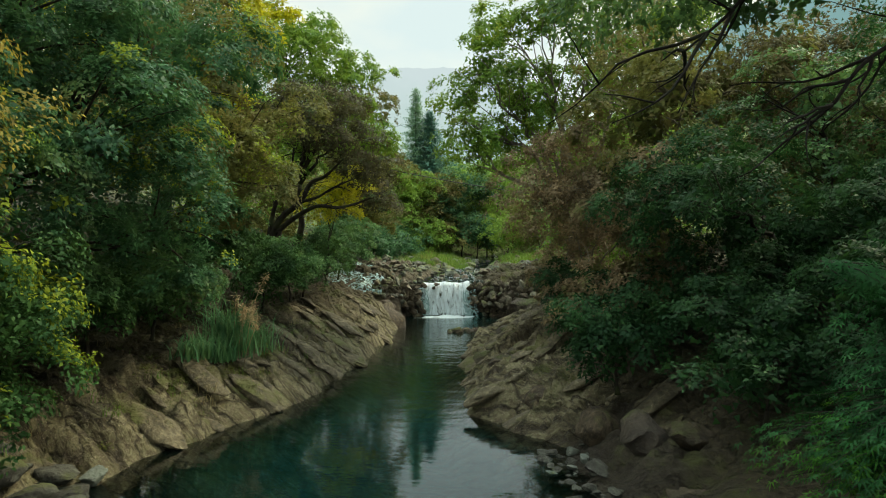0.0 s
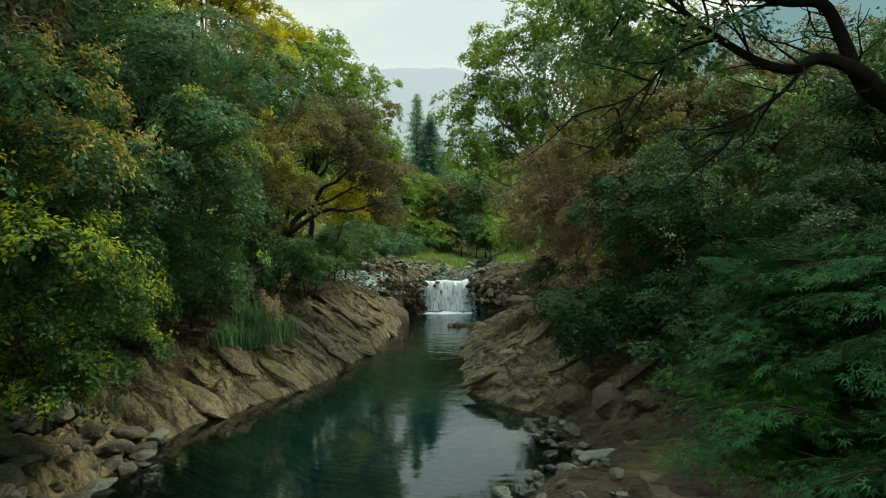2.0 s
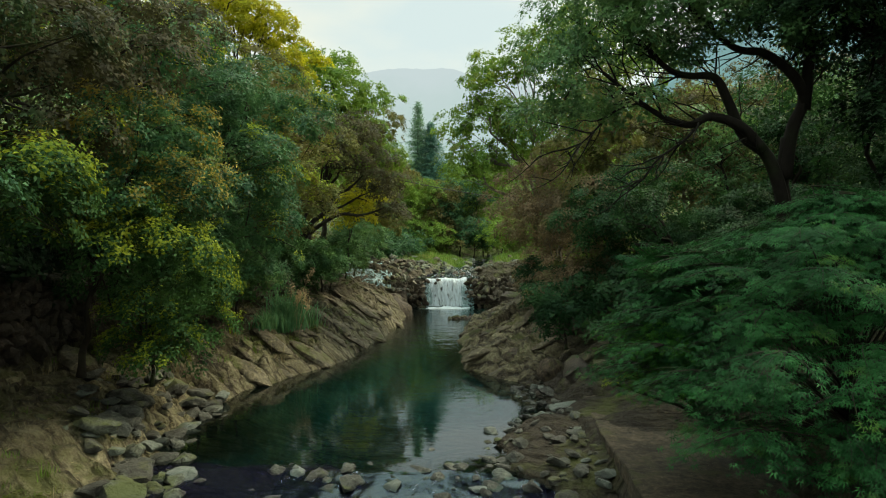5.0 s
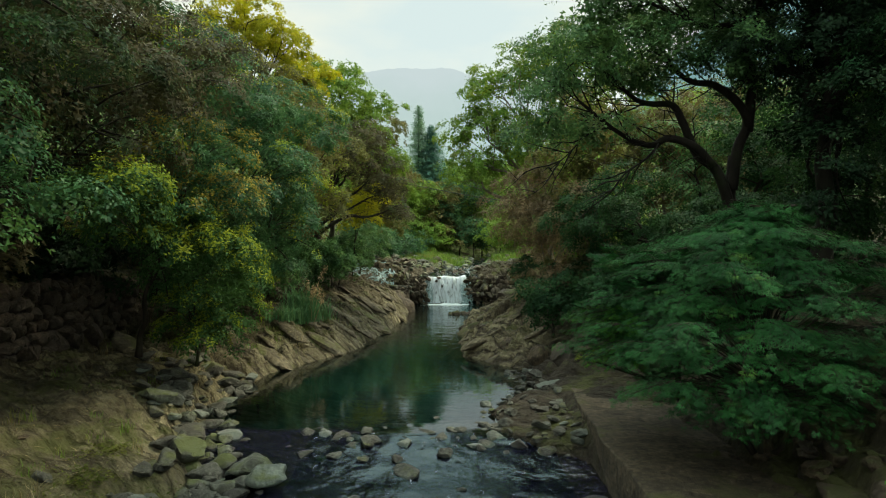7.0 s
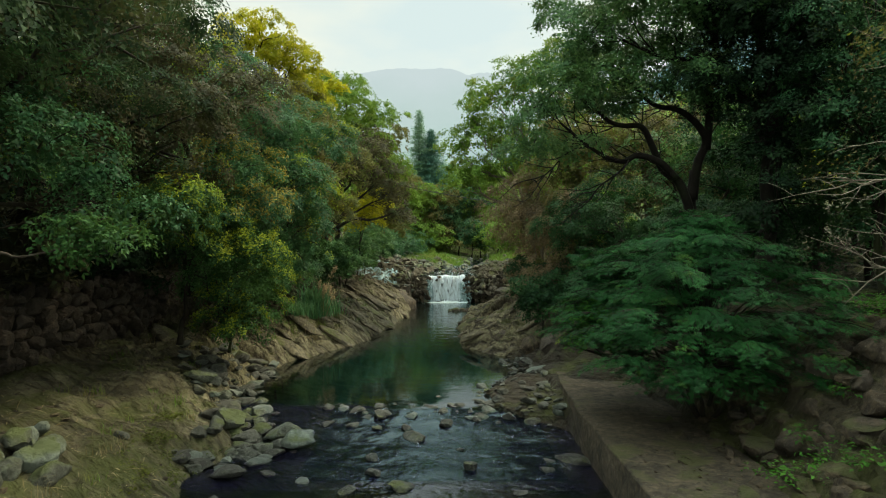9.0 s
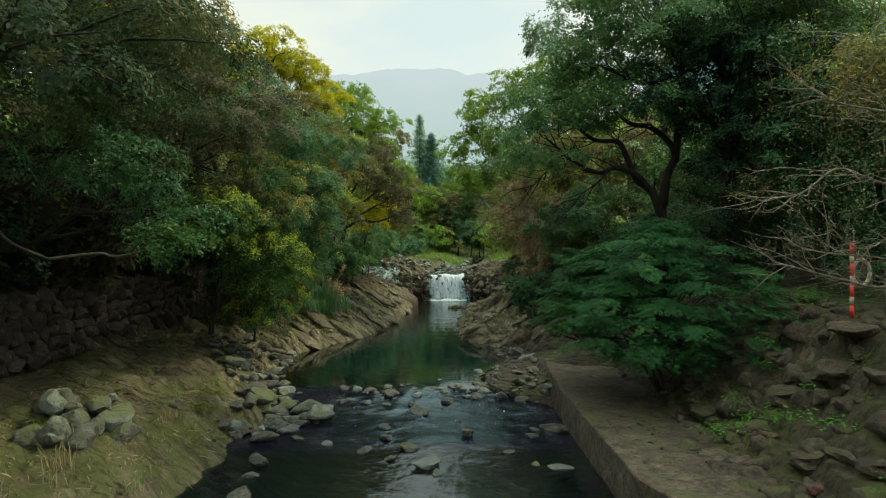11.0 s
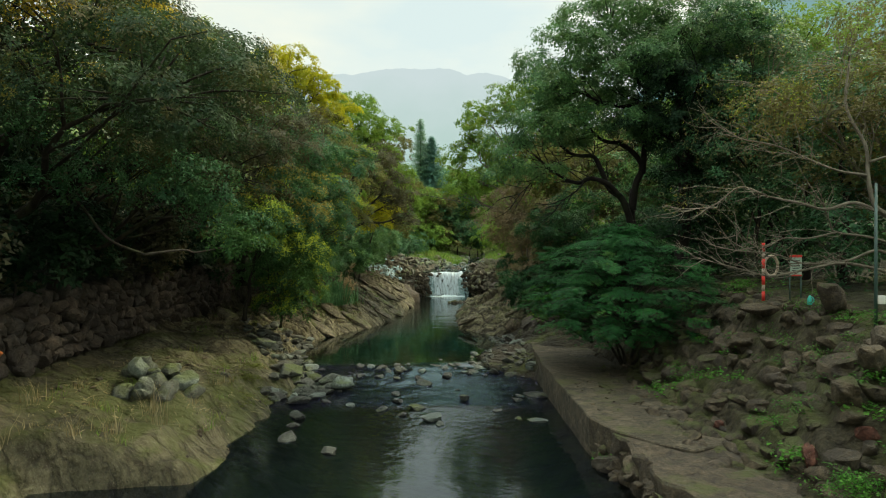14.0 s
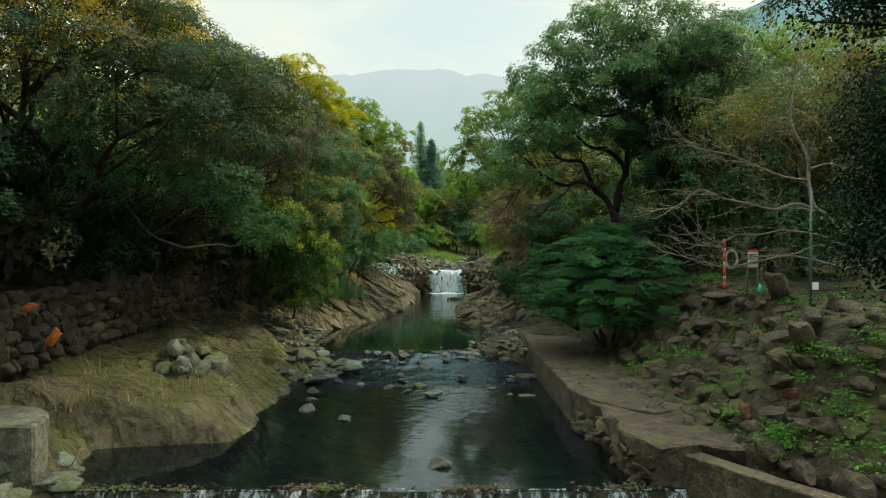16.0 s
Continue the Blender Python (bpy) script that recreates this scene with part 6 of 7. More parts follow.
for i, (x, y, z, s) in enumerate(((-5.2, 88, 17, 3.6), (-1.2, 90, 16.6, 3.4), (3.0, 92, 17.6, 3.6), (7.0, 96, 18.5, 4.0), (-9.5, 90, 19, 4.4), (-6.5, 80, 9, 3.2), (-3.5, 86, 10, 3.4), (1, 92, 11, 3.2), (5, 90, 10.5, 3), (9, 84, 10, 3.2), (12, 76, 10, 3.6), (-10, 74, 9, 3.6), (3, 104, 14, 4), (8, 104, 14, 4), (-8, 96, 13, 4), (-2, 110, 14.5, 4), (14, 94, 14, 4), (18, 84, 14, 5), (-14, 86, 14, 5))):
    T("valley_bush", "bright green bush upstream of the fall", (x, y, zat(x, y)), ((x, y, z - 1.5, s, s, s * 0.8), (x + s * 0.7, y + 1, z - 2.5, s * 0.8, s * 0.8, s * 0.7)) + (((x - 0.4 * s, y - 1, z - 5.5, s, s, s * 0.9), (x + 0.3 * s, y - 1.5, z - 9.0, s, s, s * 0.8)) if z > 16 else ()),
      (LEAF_BRIGHT, LEAF_OLIVE, LEAF_TEAL)[i % 3], BARK_DARK, 0.14, 0.4, 0.38, 0.9, 12, 0.5, 0.0, seed=90 + i, sub=1.3, category="bush", group="bushes upstream")


def conifer(x, y, base, top, radius, seed, leaf, gap, label):
    """A spire of whorled boughs, each tier a flat star of needles."""
    r = np.random.default_rng(seed)
    thing = root("conifer", (0, 0, 0), label, "conifer", "conifers in the valley")
    part("trunk", mesh_of("trunk", *tubes([[((x, y, base + (top - base) * t), 0.32 * (1 - t) + 0.03) for t in np.linspace(0, 1, 8)]], 8), BARK_DARK), thing)
    C, N = [], []
    z = base + 4.0
    while z < top - 0.2:
        t = (top - z) / (top - base)
        whole = radius * min(1.0, t * 1.5) * r.uniform(0.8, 1.05) + 0.05
        for a in np.arange(15) / 15 * 2 * math.pi + r.uniform(0, 1):
            reach, lift = whole * r.uniform(0.7, 1.15), r.normal(0, 0.16)
            for s in np.arange(0.2, reach + 0.2, 0.3):
                C.append((x + math.cos(a) * s, y + math.sin(a) * s, z + lift + 0.16 * s - 0.02 * s * s))
                N.append((math.cos(a) * 0.2, math.sin(a) * 0.2, 0.95))
        z += gap * (0.55 + 0.6 * t)
    v, f = leaves(r, np.array(C), np.array(N), 0.25, 9, 0.32, 0.35, slim=0.4, kite=False)
    LEAF_TOTAL[0] += len(f)
    part("crown", mesh_of("crown", v, f, leaf, False), thing)


conifer(-4.45, 98, 6.5, 32.9, 4.6, 1, LEAF_PINE, 0.95, "tall slim light green conifer with tiered boughs")
conifer(-2.2, 98.5, 6.5, 29.4, 7.0, 2, LEAF_SPRUCE, 0.6, "dense blue-green conifer beside a taller one")


T("yellow_bush", "yellow-leaved bush behind the twisted limbs", (-8.6, 44, 5), ((-8.2, 43.5, 9.5, 1.5, 1.6, 1.5), (-7.2, 45, 11, 1.4, 1.5, 1.3)), LEAF_YELLOW, BARK_DARK, 0.1, 0.4, 0.2, 0.5, 20, seed=150, category="bush")


# ---- undergrowth ----
def bushes(name, label, group, places, mats, size, seed, step=0.42, category="bush", count=22):
    for i, (x, y, z, s) in enumerate(places):
        tree(name, label, (x, y, z - s * 0.9), ((x, y, z, s, s, s * 0.8), (x + s * 0.7 * (-1) ** i, y + 0.6, z + 0.35 * s, s * 0.8, s * 0.8, s * 0.7)),
             mats[i % len(mats)], BARK_DARK, 0.08, 0.4, size, step, count, step * 0.62, 0.0, seed + i, category=category, group=group, sub=0.62 * s ** 0.5, limbs=False)


bushes("bank_bush", "dark green bush hanging over the rock bank", "bushes over the rock bank",
       ((-12.2, 16.5, 4.6, 1.4), (-11.6, 19.5, 4.8, 1.5), (-10.8, 22.2, 4.6, 1.2), (-11.4, 26.5, 5.2, 1.5), (-9.4, 31, 5.0, 1.5), (-8.8, 34.5, 5.2, 1.5), (-8.8, 37.5, 4.8, 1.2), (-8.6, 44, 5.6, 1.6), (-8.6, 49, 6.0, 1.8),
        (-12.4, 23.5, 6, 2), (-11.8, 29, 6.4, 2), (-11.6, 35, 6, 1.7), (-9.6, 53, 7, 2.2)), (LEAF_OAK, LEAF_BUSH, LEAF_OAK), 0.2, 200)
# Two in three get leaves darkened for the shade below the canopy.
bushes("wall_bush", "dim bush on top of the stone wall", "bushes on the wall",
       ((-16.6, -9, 6.2, 2), (-16.4, -5, 6.4, 1.9), (-16.6, -1, 6.2, 2), (-16.2, 3, 6.4, 1.9), (-16.4, 7, 6.4, 2), (-16.2, 11, 6.2, 2), (-16, 15, 6.2, 2), (-16, 19.5, 6.2, 2), (-18.5, -7, 8, 2.4), (-18.6, -2, 8, 2.4), (-18.4, 4, 8, 2.4), (-18.6, 9, 8, 2.4), (-18.4, 14, 8, 2.4), (-21, -4, 9.5, 2.8), (-21, 2, 9.5, 2.8), (-21, 8, 9.5, 2.8)),
       (LEAF_SHADED, LEAF_UMBER, LEAF_SHADED), 0.26, 240, 0.55, "bush", 15)
bushes("bank_bush", "dark bush rooted in the steep bank", "bushes on the steep bank",
       ((5.6, 24, 4.2, 1.2), (6.5, 28, 4.4, 1.3), (7.2, 32.5, 4.5, 1.3), (8.0, 37, 4.1, 1.5), (9.0, 42, 4.1, 1.6), (10.4, 47.5, 4.3, 1.8), (12.0, 52, 4.8, 2), (5.4, 18.5, 3.4, 1.1), (7, 22, 5, 1.6)), (LEAF_DRY, LEAF_DEEP_SHADED, LEAF_DRY), 0.18, 280)


def grass_tuft(name, label, x, y, z, n, height, width, material, seed, group="", spread=0.3, category="grass"):
    r = np.random.default_rng(seed)
    V, F = [], []
    for _ in range(n):
        a, h = r.uniform(0, 2 * math.pi), height * r.uniform(0.55, 1.1)
        out, o = r.uniform(0.2, 1.05) * h, r.normal(0, spread, 2)
        side = np.array((-math.sin(a), math.cos(a), 0)) * width
        b = len(V)
        for t in (0, 0.4, 0.75, 1.0):
            p = np.array((x + o[0] + math.cos(a) * out * t * t, y + o[1] + math.sin(a) * out * t * t, z + h * (t - 0.55 * t ** 3 * out / h)))
            V += [p - side * (1 - t * 0.9), p + side * (1 - t * 0.9)]
        F += [(b, b + 1, b + 3, b + 2), (b + 2, b + 3, b + 5, b + 4), (b + 4, b + 5, b + 7, b + 6)]
    return tagged(new(name, mesh_of(name, np.array(V), np.array(F), material)), label, category, group)


for i, (x, y, h) in enumerate(((-8.6, 24.6, 2.7), (-8.1, 25.8, 2.0), (-9.2, 25.2, 2.3), (-9.4, 22.6, 1.3), (-8.9, 23.7, 1.5))):
    grass_tuft("reed_clump", "tall arching green reed clump with pale plumes", x, y, zat(x, y), 160, h, 0.028, LEAF_REED, 300 + i, "reeds on the bank", 0.4, "reeds")
rg = np.random.default_rng(77)
PLUME = foliage("plume", (0.20, 0.15, 0.09), (0.32, 0.25, 0.16), (0.45, 0.37, 0.26), None)
for i in range(7):   # feathery heads above the reeds
    x, y = rg.normal(-8.4, 0.4), rg.normal(24.8, 0.4)
    z = zat(x, y)
    head = np.array((x + rg.uniform(0.1, 0.8), y + rg.normal(0, 0.4), z + rg.uniform(2.0, 2.8)))
    plume = root("reed_plume", (0, 0, 0), "pale feathery plume on a thin reed stem", "reeds", "plumes of the reeds")
    stem = bend(rg, (x, y, z), head, 6, 0.02, 0.08)
    part("stem", mesh_of("stem", *tubes([[(p, 0.014) for p in stem]], 4), PLUME), plume)
    C = np.array([stem[4] + (stem[6] - stem[4]) * t for t in np.linspace(0.1, 1.15, 9)])
    v, f = leaves(rg, C, np.tile((0.3, 0, 0.9), (9, 1)), 0.05, 12, 0.16, 0.8, 0.4, 0.22)
    part("head", mesh_of("head", v, f, PLUME, False), plume)


def joined(name, label, category, pieces, material, smooth=False):
    """Many small plants as one object of stuff."""
    V, F, n = [], [], 0
    for v, f in pieces:
        V.append(v), F.append(f + n)
        n += len(v)
    return tagged(new(name, mesh_of(name, np.concatenate(V), np.concatenate(F), material, smooth)), label, category, kind="stuff")


def blades(x, y, z, n, height, width, spread):
    V, F = [], []
    for _ in range(n):
        a, h = rg.uniform(0, 2 * math.pi), height * rg.uniform(0.5, 1.1)
        out, o = rg.uniform(0.15, 0.8) * h, rg.normal(0, spread, 2)
        side, b = np.array((-math.sin(a), math.cos(a), 0)) * width, len(V)
        for t in (0, 0.5, 1.0):
            p = np.array((x + o[0] + math.cos(a) * out * t * t, y + o[1] + math.sin(a) * out * t * t, z + h * t))
            V += [p - side * (1 - t * 0.9), p + side * (1 - t * 0.9)]
        F += [(b, b + 1, b + 3, b + 2), (b + 2, b + 3, b + 5, b + 4)]
    return np.array(V), np.array(F)


green, straw = [], []
for i in range(150):   # tufts on the bank and the mound
    y = rg.uniform(-6.5, 34)
    x = float(np.interp(y, Y_L, X_L)) - rg.uniform(0.8, 6.5)
    if x > -15:
        (green if i % 2 else straw).append(blades(x, y, zat(x, y) - 0.03, 18, rg.uniform(0.12, 0.5), 0.012, 0.16))
joined("grass", "small tufts of green grass on the rocky bank", "grass", green, LEAF_GRASS)
for x, y in ((-12.6, -7.0), (-10.4, -5.6), (-10.0, -3.6), (-11.0, -6.3), (-9.4, -4.6), (-13.4, -4.4)):
    straw.append(blades(x, y, zat(x, y) - 0.03, 26, 0.85, 0.014, 0.18))
    green.append(blades(x + 0.4, y + 0.3, zat(x + 0.4, y + 0.3) - 0.03, 16, 0.45, 0.014, 0.2))
STRAW = foliage("straw", (0.12, 0.105, 0.06), (0.22, 0.195, 0.12), (0.34, 0.30, 0.20), None)
joined("dry_grass", "dry straw-coloured grass stems on the bank", "grass", straw, STRAW)
meadow = []
for i in range(420):   # bright grass on the flats above the fall
    x, y = (rg.uniform(-4.5, 3.5), rg.uniform(70, 84)) if i % 3 else (rg.uniform(7, 12), rg.uniform(66, 80))
    meadow.append(blades(x, y, zat(x, y), 14, rg.uniform(0.5, 1.0), 0.035, 0.3))
joined("meadow_grass", "bright green grass beside the upper stream", "grass", meadow, LEAF_GRASS)
plants = []
for i in range(56):   # low plants between the boulders
    y, x = (rg.uniform(-15, 3), rg.uniform(7.0, 13)) if i % 3 else (rg.normal(-10.0, 1.2), rg.normal(10.2, 0.6))
    k = int(rg.integers(4, 14))
    C = np.array([(x, y, zat(x, y) + 0.3)]) + rg.normal(0, 0.25, (k, 3)) * np.array((1, 1, 0.3))
    plants.append(leaves(rg, C, np.tile((0, 0, 1.0), (k, 1)), 0.12, 9, 0.13, 0.5))
for i in range(34):   # bright herbs among the lower stones and beside the standing stones
    x, y, s = ((8.5, -10.5, 0.45), (10.3, -5.8, 0.4), (10.0, -7.6, 0.45), (10.9, -4.4, 0.4), (5.2, -6.0, 0.3), (8.2, -8.0, 0.3))[(0, 0, 1, 2, 3, 0, 4, 5)[i % 8]]
    x, y, k = x + rg.normal(0, s), y + rg.normal(0, s), 10
    C = np.array([(x, y, zat(x, y) + 0.28)]) + rg.normal(0, 0.2, (k, 3)) * np.array((1, 1, 0.4))
    plants.append(leaves(rg, C, np.tile((0, 0, 1.0), (k, 1)), 0.10, 9, 0.09, 0.5))
joined("ground_plants", "low leafy green plants between the boulders", "plants", plants, LEAF_HERB)
herbs = []
for i in range(110):   # small plants and moss cushions in the cracks of the bank
    if i % 2:
        y = rg.uniform(9, 33)
        x = float(np.interp(y, Y_L, X_L)) - rg.uniform(0.8, 4.0)
    else:
        x, y = ((-8.5, 2.6), (-8.3, 0.6), (-9.3, 3.8), (-9.6, 21.0), (-8.2, 24.0), (-7.4, 25.5))[i // 2 % 6]
        x, y = x + rg.normal(0, 0.35), y + rg.normal(0, 0.7)
    k = int(rg.integers(3, 9))
    C = np.array([(x, y, zat(x, y) + 0.08)]) + rg.normal(0, 0.16, (k, 3)) * np.array((1, 1, 0.25))
    herbs.append(leaves(rg, C, np.tile((0, 0, 1.0), (k, 1)), 0.09, 10, 0.10, 0.5))
joined("bank_herbs", "olive-green moss and small plants in cracks of the bank", "plants", herbs, LEAF_MOSS)
litter = []
for i in range(60):   # fallen twigs and leaves
    x, y = rg.uniform(-14.5, -8), rg.uniform(-6, 16)
    k = 14
    P = np.stack([x + rg.normal(0, 0.7, k), y + rg.normal(0, 0.7, k)], 1)
    C = np.concatenate([P, (ground_z(P[:, 0], P[:, 1]) + 0.03)[:, None]], 1)
    litter.append(leaves(rg, C, np.tile((0, 0, 1.0), (k, 1)), 0.02, 1, 0.26, 0.2, 0.0, 0.16))
for i in range(110):   # dry stems lying on the mound
    x, y = rg.uniform(-14.3, -7.9), rg.uniform(-6.6, 3.0)
    z = zat(x, y)
    if z > 0.25:
        k = 3
        C = np.array([(x, y, z + 0.035)]) + rg.normal(0, 0.2, (k, 3)) * np.array((1, 1, 0.05))
        litter.append(leaves(rg, C, np.tile((0, 0, 1.0), (k, 1)), 0.02, 1, 0.55, 0.2, 0.0, 0.045))
joined("litter", "pale fallen twigs and dry leaves", "litter", litter, STRAW)


# ---- falls and rocks upstream ----
for x, z, s in ((-1.7, 3.2, 0.7), (-0.85, 2.95, 0.42), (-0.6, 3.3, 0.5), (2.35, 2.1, 0.7), (2.2, 1.3, 0.6), (2.4, 3.0, 0.8), (-1.95, 1.9, 0.6)):
    stone(MOSSY, np.random.default_rng(int(z * 100)), x, FALL_Y - 0.12, z, s, "fall_stone", "dark wet stone in the face of the fall", "stones in the fall")
def bank_height(x, y):
    """The tilted stone apron beside the fall."""
    return 2.1 + 0.62 * (y - 52.6) + 0.14 * np.clip(-4.0 - x, 0, 8)


ax, ay = np.meshgrid(np.linspace(-11.5, -3.7, 60), np.linspace(52.2, 58.0, 36))
az = bank_height(ax, ay) + 0.5 * (fbm(np.stack([ax.ravel(), ay.ravel(), 0 * ax.ravel()], 1) * 1.1, 3, 61).reshape(ax.shape) - 0.5)
az = np.where((ay < 52.5) | (ay > 57.8) | (ax < -11.3) | (ax > -3.75), 0.0, az)
ai = np.arange(ax.size).reshape(ax.shape)
aq = np.stack([ai[:-1, :-1], ai[:-1, 1:], ai[1:, 1:], ai[1:, :-1]], -1).reshape(-1, 4)
tagged(new("stone_apron", mesh_of("stone_apron", np.stack([ax.ravel(), ay.ravel(), az.ravel()], 1), aq, STONE_SLOPE)), "sloping rubble apron beside the fall", "bank", kind="structure")
ra = np.random.default_rng(62)
for i in range(190):
    x, y = ra.uniform(-11.0, -3.5), 52.6 + 5.0 * ra.random()
    sz = ra.uniform(0.45, 0.95)
    if -9.6 < x < -5.9 and y < 55.6 and i % 4:
        continue
    stone(TAN if i % 3 else PALE, ra, x, y, float(bank_height(x, y)) + 0.05, sz, "apron_stone", "rounded pale stone of the rubble apron", "stones of the apron", tilt=25)
ax, ay = np.meshgrid(np.linspace(-10.3, -5.4, 90), np.linspace(52.4, 56.2, 60))
ap = np.stack([ax.ravel(), ay.ravel(), 0 * ax.ravel()], 1)
az = bank_height(ax, ay) + 0.30 + 0.75 * (fbm(ap * 1.5, 3, 63).reshape(ax.shape) - 0.5)
ai = np.arange(ax.size).reshape(ax.shape)
aq = np.stack([ai[:-1, :-1], ai[:-1, 1:], ai[1:, 1:], ai[1:, :-1]], -1).reshape(-1, 4)
tagged(new("cascade", mesh_of("cascade", np.stack([ax.ravel(), ay.ravel(), az.ravel()], 1), aq, LACE)), "lacy white strands of water over grey rocks", "waterfall", kind="stuff")
fall_sheet("side_spill", 1.9, 3.0, FALL_Y - 0.25, 0.45, 2.9, "lacy water spilling over dark stones beside the fall", 0.3, 0.3, 40, LACE)
fall_sheet("side_spill", -2.2, -1.4, FALL_Y - 0.2, 0.45, 3.0, "lacy water spilling over dark stones beside the fall", 0.3, 0.25, 41, LACE)
fall_sheet("small_fall", -8.2, -6.7, 86, 4.7, 6.3, "small white fall far up the stream", 0.3, 0.3, 20)
rb = np.random.default_rng(12)
for x, y, z, s in ((-4.9, 51.6, 1.5, 2.0), (-6.6, 51.4, 1.3, 2.2), (-5.4, 47.5, 1.0, 4.6), (-6.6, 43.0, 1.2, 4.8),
                   (2.6, 30, 0.9, 2.4), (2.9, 26.5, 0.9, 2.6), (4.2, 35, 1.4, 2.8), (6.2, 48.5, 1.6, 2.6), (3.8, 21.5, 1.0, 2.0), (5.4, 16.0, 1.5, 1.6), (6.3, 14.8, 1.8, 1.3), (4.6, 17.8, 1.2, 1.5)):
    stone(RIVER if y > 52 else MOSSY, rb, x, y, z, s, "rock_outcrop", "large brown rock outcrop at the pool's edge", "rock outcrops", tilt=22, stretch=0.2)
for i in range(13):
    x = 0.5 + 0.29 * i
    stone(MOSSY, rb, x, 44.0 + 0.13 * i + rb.normal(0, 0.25), 0.40, rb.uniform(0.55, 0.95), "mossy_islet_stone", "low moss-covered stone in the pool", "islet stones", tilt=6)
fall_sheet("weir_overflow", -10.6, 5.9, WEIR_Y - 0.45, -1.3, 0.0, "thin broken water running over the low weir", 0.12, 0.22, 30, TRICKLE)
prism("river_wall", ((5.75, -10.1), (5.85, -10.6), (7.0, -12.4), (8.8, -15.0), (12.6, -19), (13.0, -18.6), (9.3, -14.7), (7.45, -12.1), (6.35, -10.4), (6.2, -9.9)), -2.4, 0.9, CONCRETE, "grey curved concrete river wall", "wall")
rounded = [(-17.0, -8.5)] + [(-13.4 + 2.1 * math.sin(q), -10.6 + 2.1 * math.cos(q)) for q in np.linspace(0, 1.57, 9)] + [(-17.0, -10.7)]
prism("headwall", rounded, -1.4, 1.7, GREY_CONCRETE, "stained concrete headwall with a rounded end", "wall", 0.12, worn=0.08)
cable = tubes([[(p, 0.045) for p in bend(np.random.default_rng(1), (-14, 62, 16.6), (15, 62, 11.4), 14, 0.0, -0.015)]], 6)
tagged(new("overhead_cable", mesh_of("overhead_cable", *cable, BLACK)), "black cable strung across the stream", "cable")


RUSTY = [stone_mesh(97, ORANGE, 0.9, 0.45, 3, 9, 0.32)]
for x, y, z, w, h in ((-15.05, -4.0, 3.0, 0.5, 1.0), (-15.2, -5.1, 4.25, 0.65, 0.45)):
    ob = new("stained_stone", RUSTY[0])
    ob.matrix_basis = pose(x, y, z, 6, 8, 15) @ Matrix.Diagonal((0.5, w, h, 1))
    tagged(ob, "rust-orange stained stone in the wall", "stone", "stained stones")
for x, y, s in ((-11.4, -9.2, 0.8), (-10.9, -9.6, 0.6), (-11.8, -9.9, 0.9), (-11.1, -10.3, 0.7), (-12.4, -10.6, 0.9), (5.75, -9.3, 1.3), (5.3, -8.4, 0.8), (5.0, -7.6, 0.6), (4.6, -6.7, 0.9), (4.35, -5.6, 1.0), (5.2, -7.2, 0.8), (5.9, -7.7, 0.7), (6.4, -6.9, 0.8), (5.4, -6.2, 0.6), (6.3, -8.4, 0.8)):
    stone(MOSSY if y > -8.6 else PALE, rb, x, y, max(0.12, zat(x, y)), s, "shore_stone", "pale block at the end of the weir", "stones at the weir", tilt=10)
for i in range(46):   # rubble along the broken edge of the landing
    y = rb.uniform(-10.2, -4.8)
    x = float(np.interp(y, (-10.2, -9.3, -8.6, -7.8, -7.0, -6.2, -5.4, -4.6), (5.0, 4.6, 4.6, 4.6, 4.6, 4.6, 4.5, 4.4))) + rb.normal(0.0, 0.12)
    sz = float(np.clip(rb.lognormal(-0.8, 0.4), 0.25, 1.0))
    stone(SLAB, rb, x, y, rb.uniform(0.0, 0.78), sz, "edge_stone", "brown stone in the broken edge of the landing", "stones of the landing edge", tilt=35)
for x, y, w, h in ((-11.0, -10.2, 1.5, 0.8), (-10.5, -10.5, 1.0, 0.7), (-11.9, -11.2, 1.2, 0.9), (-12.4, -11.6, 1.0, 0.8), (-11.3, -11.3, 0.9, 0.7)):
    ob = new("ledge_stone", PALE[int(rb.integers(6))])
    ob.matrix_basis = pose(x, y, 0.12, 3, -4, rb.uniform(-20, 20)) @ Matrix.Diagonal((w, 0.8 * w, h, 1))
    tagged(ob, "pale flat stone below the rounded headwall", "stone", "ledge stones")
pole_v = tubes([[((-11.3, -9.4, -0.2), 0.03), ((-10.7, -9.5, 0.75), 0.022)]], 6)
tagged(new("driftwood_stick", mesh_of("driftwood_stick", *pole_v, BARK_PALE)), "bare pale stick leaning at the weir", "stick")
rd = np.random.default_rng(33)
for i in range(26):
    x = rd.uniform(-9.5, 5.5)
    c = np.array((x, WEIR_Y - 0.3 + rd.normal(0, 0.08), 0.03))
    tw = tubes([[(p, 0.016) for p in bend(rd, c, c + rd.normal(0, 1, 3) * np.array((0.45, 0.12, 0.10)), 4, 0.15)]], 4)
    tagged(new("drift_twig", mesh_of("drift_twig", *tw, BARK_DARK)), "dark twig caught on the weir crest", "twig", "twigs on the weir")


debris = []
for i in range(160):
    x = rd.uniform(-10.5, 5.8)
    if fbm(np.array([[x * 0.5, 2.0, 1.0]]), 2, 5)[0] > 0.46:
        C = np.array([(x, WEIR_Y - 0.3, 0.02)]) + rd.normal(0, 0.08, (5, 3)) * np.array((2.0, 1.0, 0.35))
        debris.append(leaves(rd, C, np.tile((0, 0, 1.0), (5, 1)), 0.05, 2, 0.14, 0.6, 0.0, 0.4))
joined("leaf_debris", "brown leaf debris caught along the weir crest", "debris", debris, LEAF_BROWN)


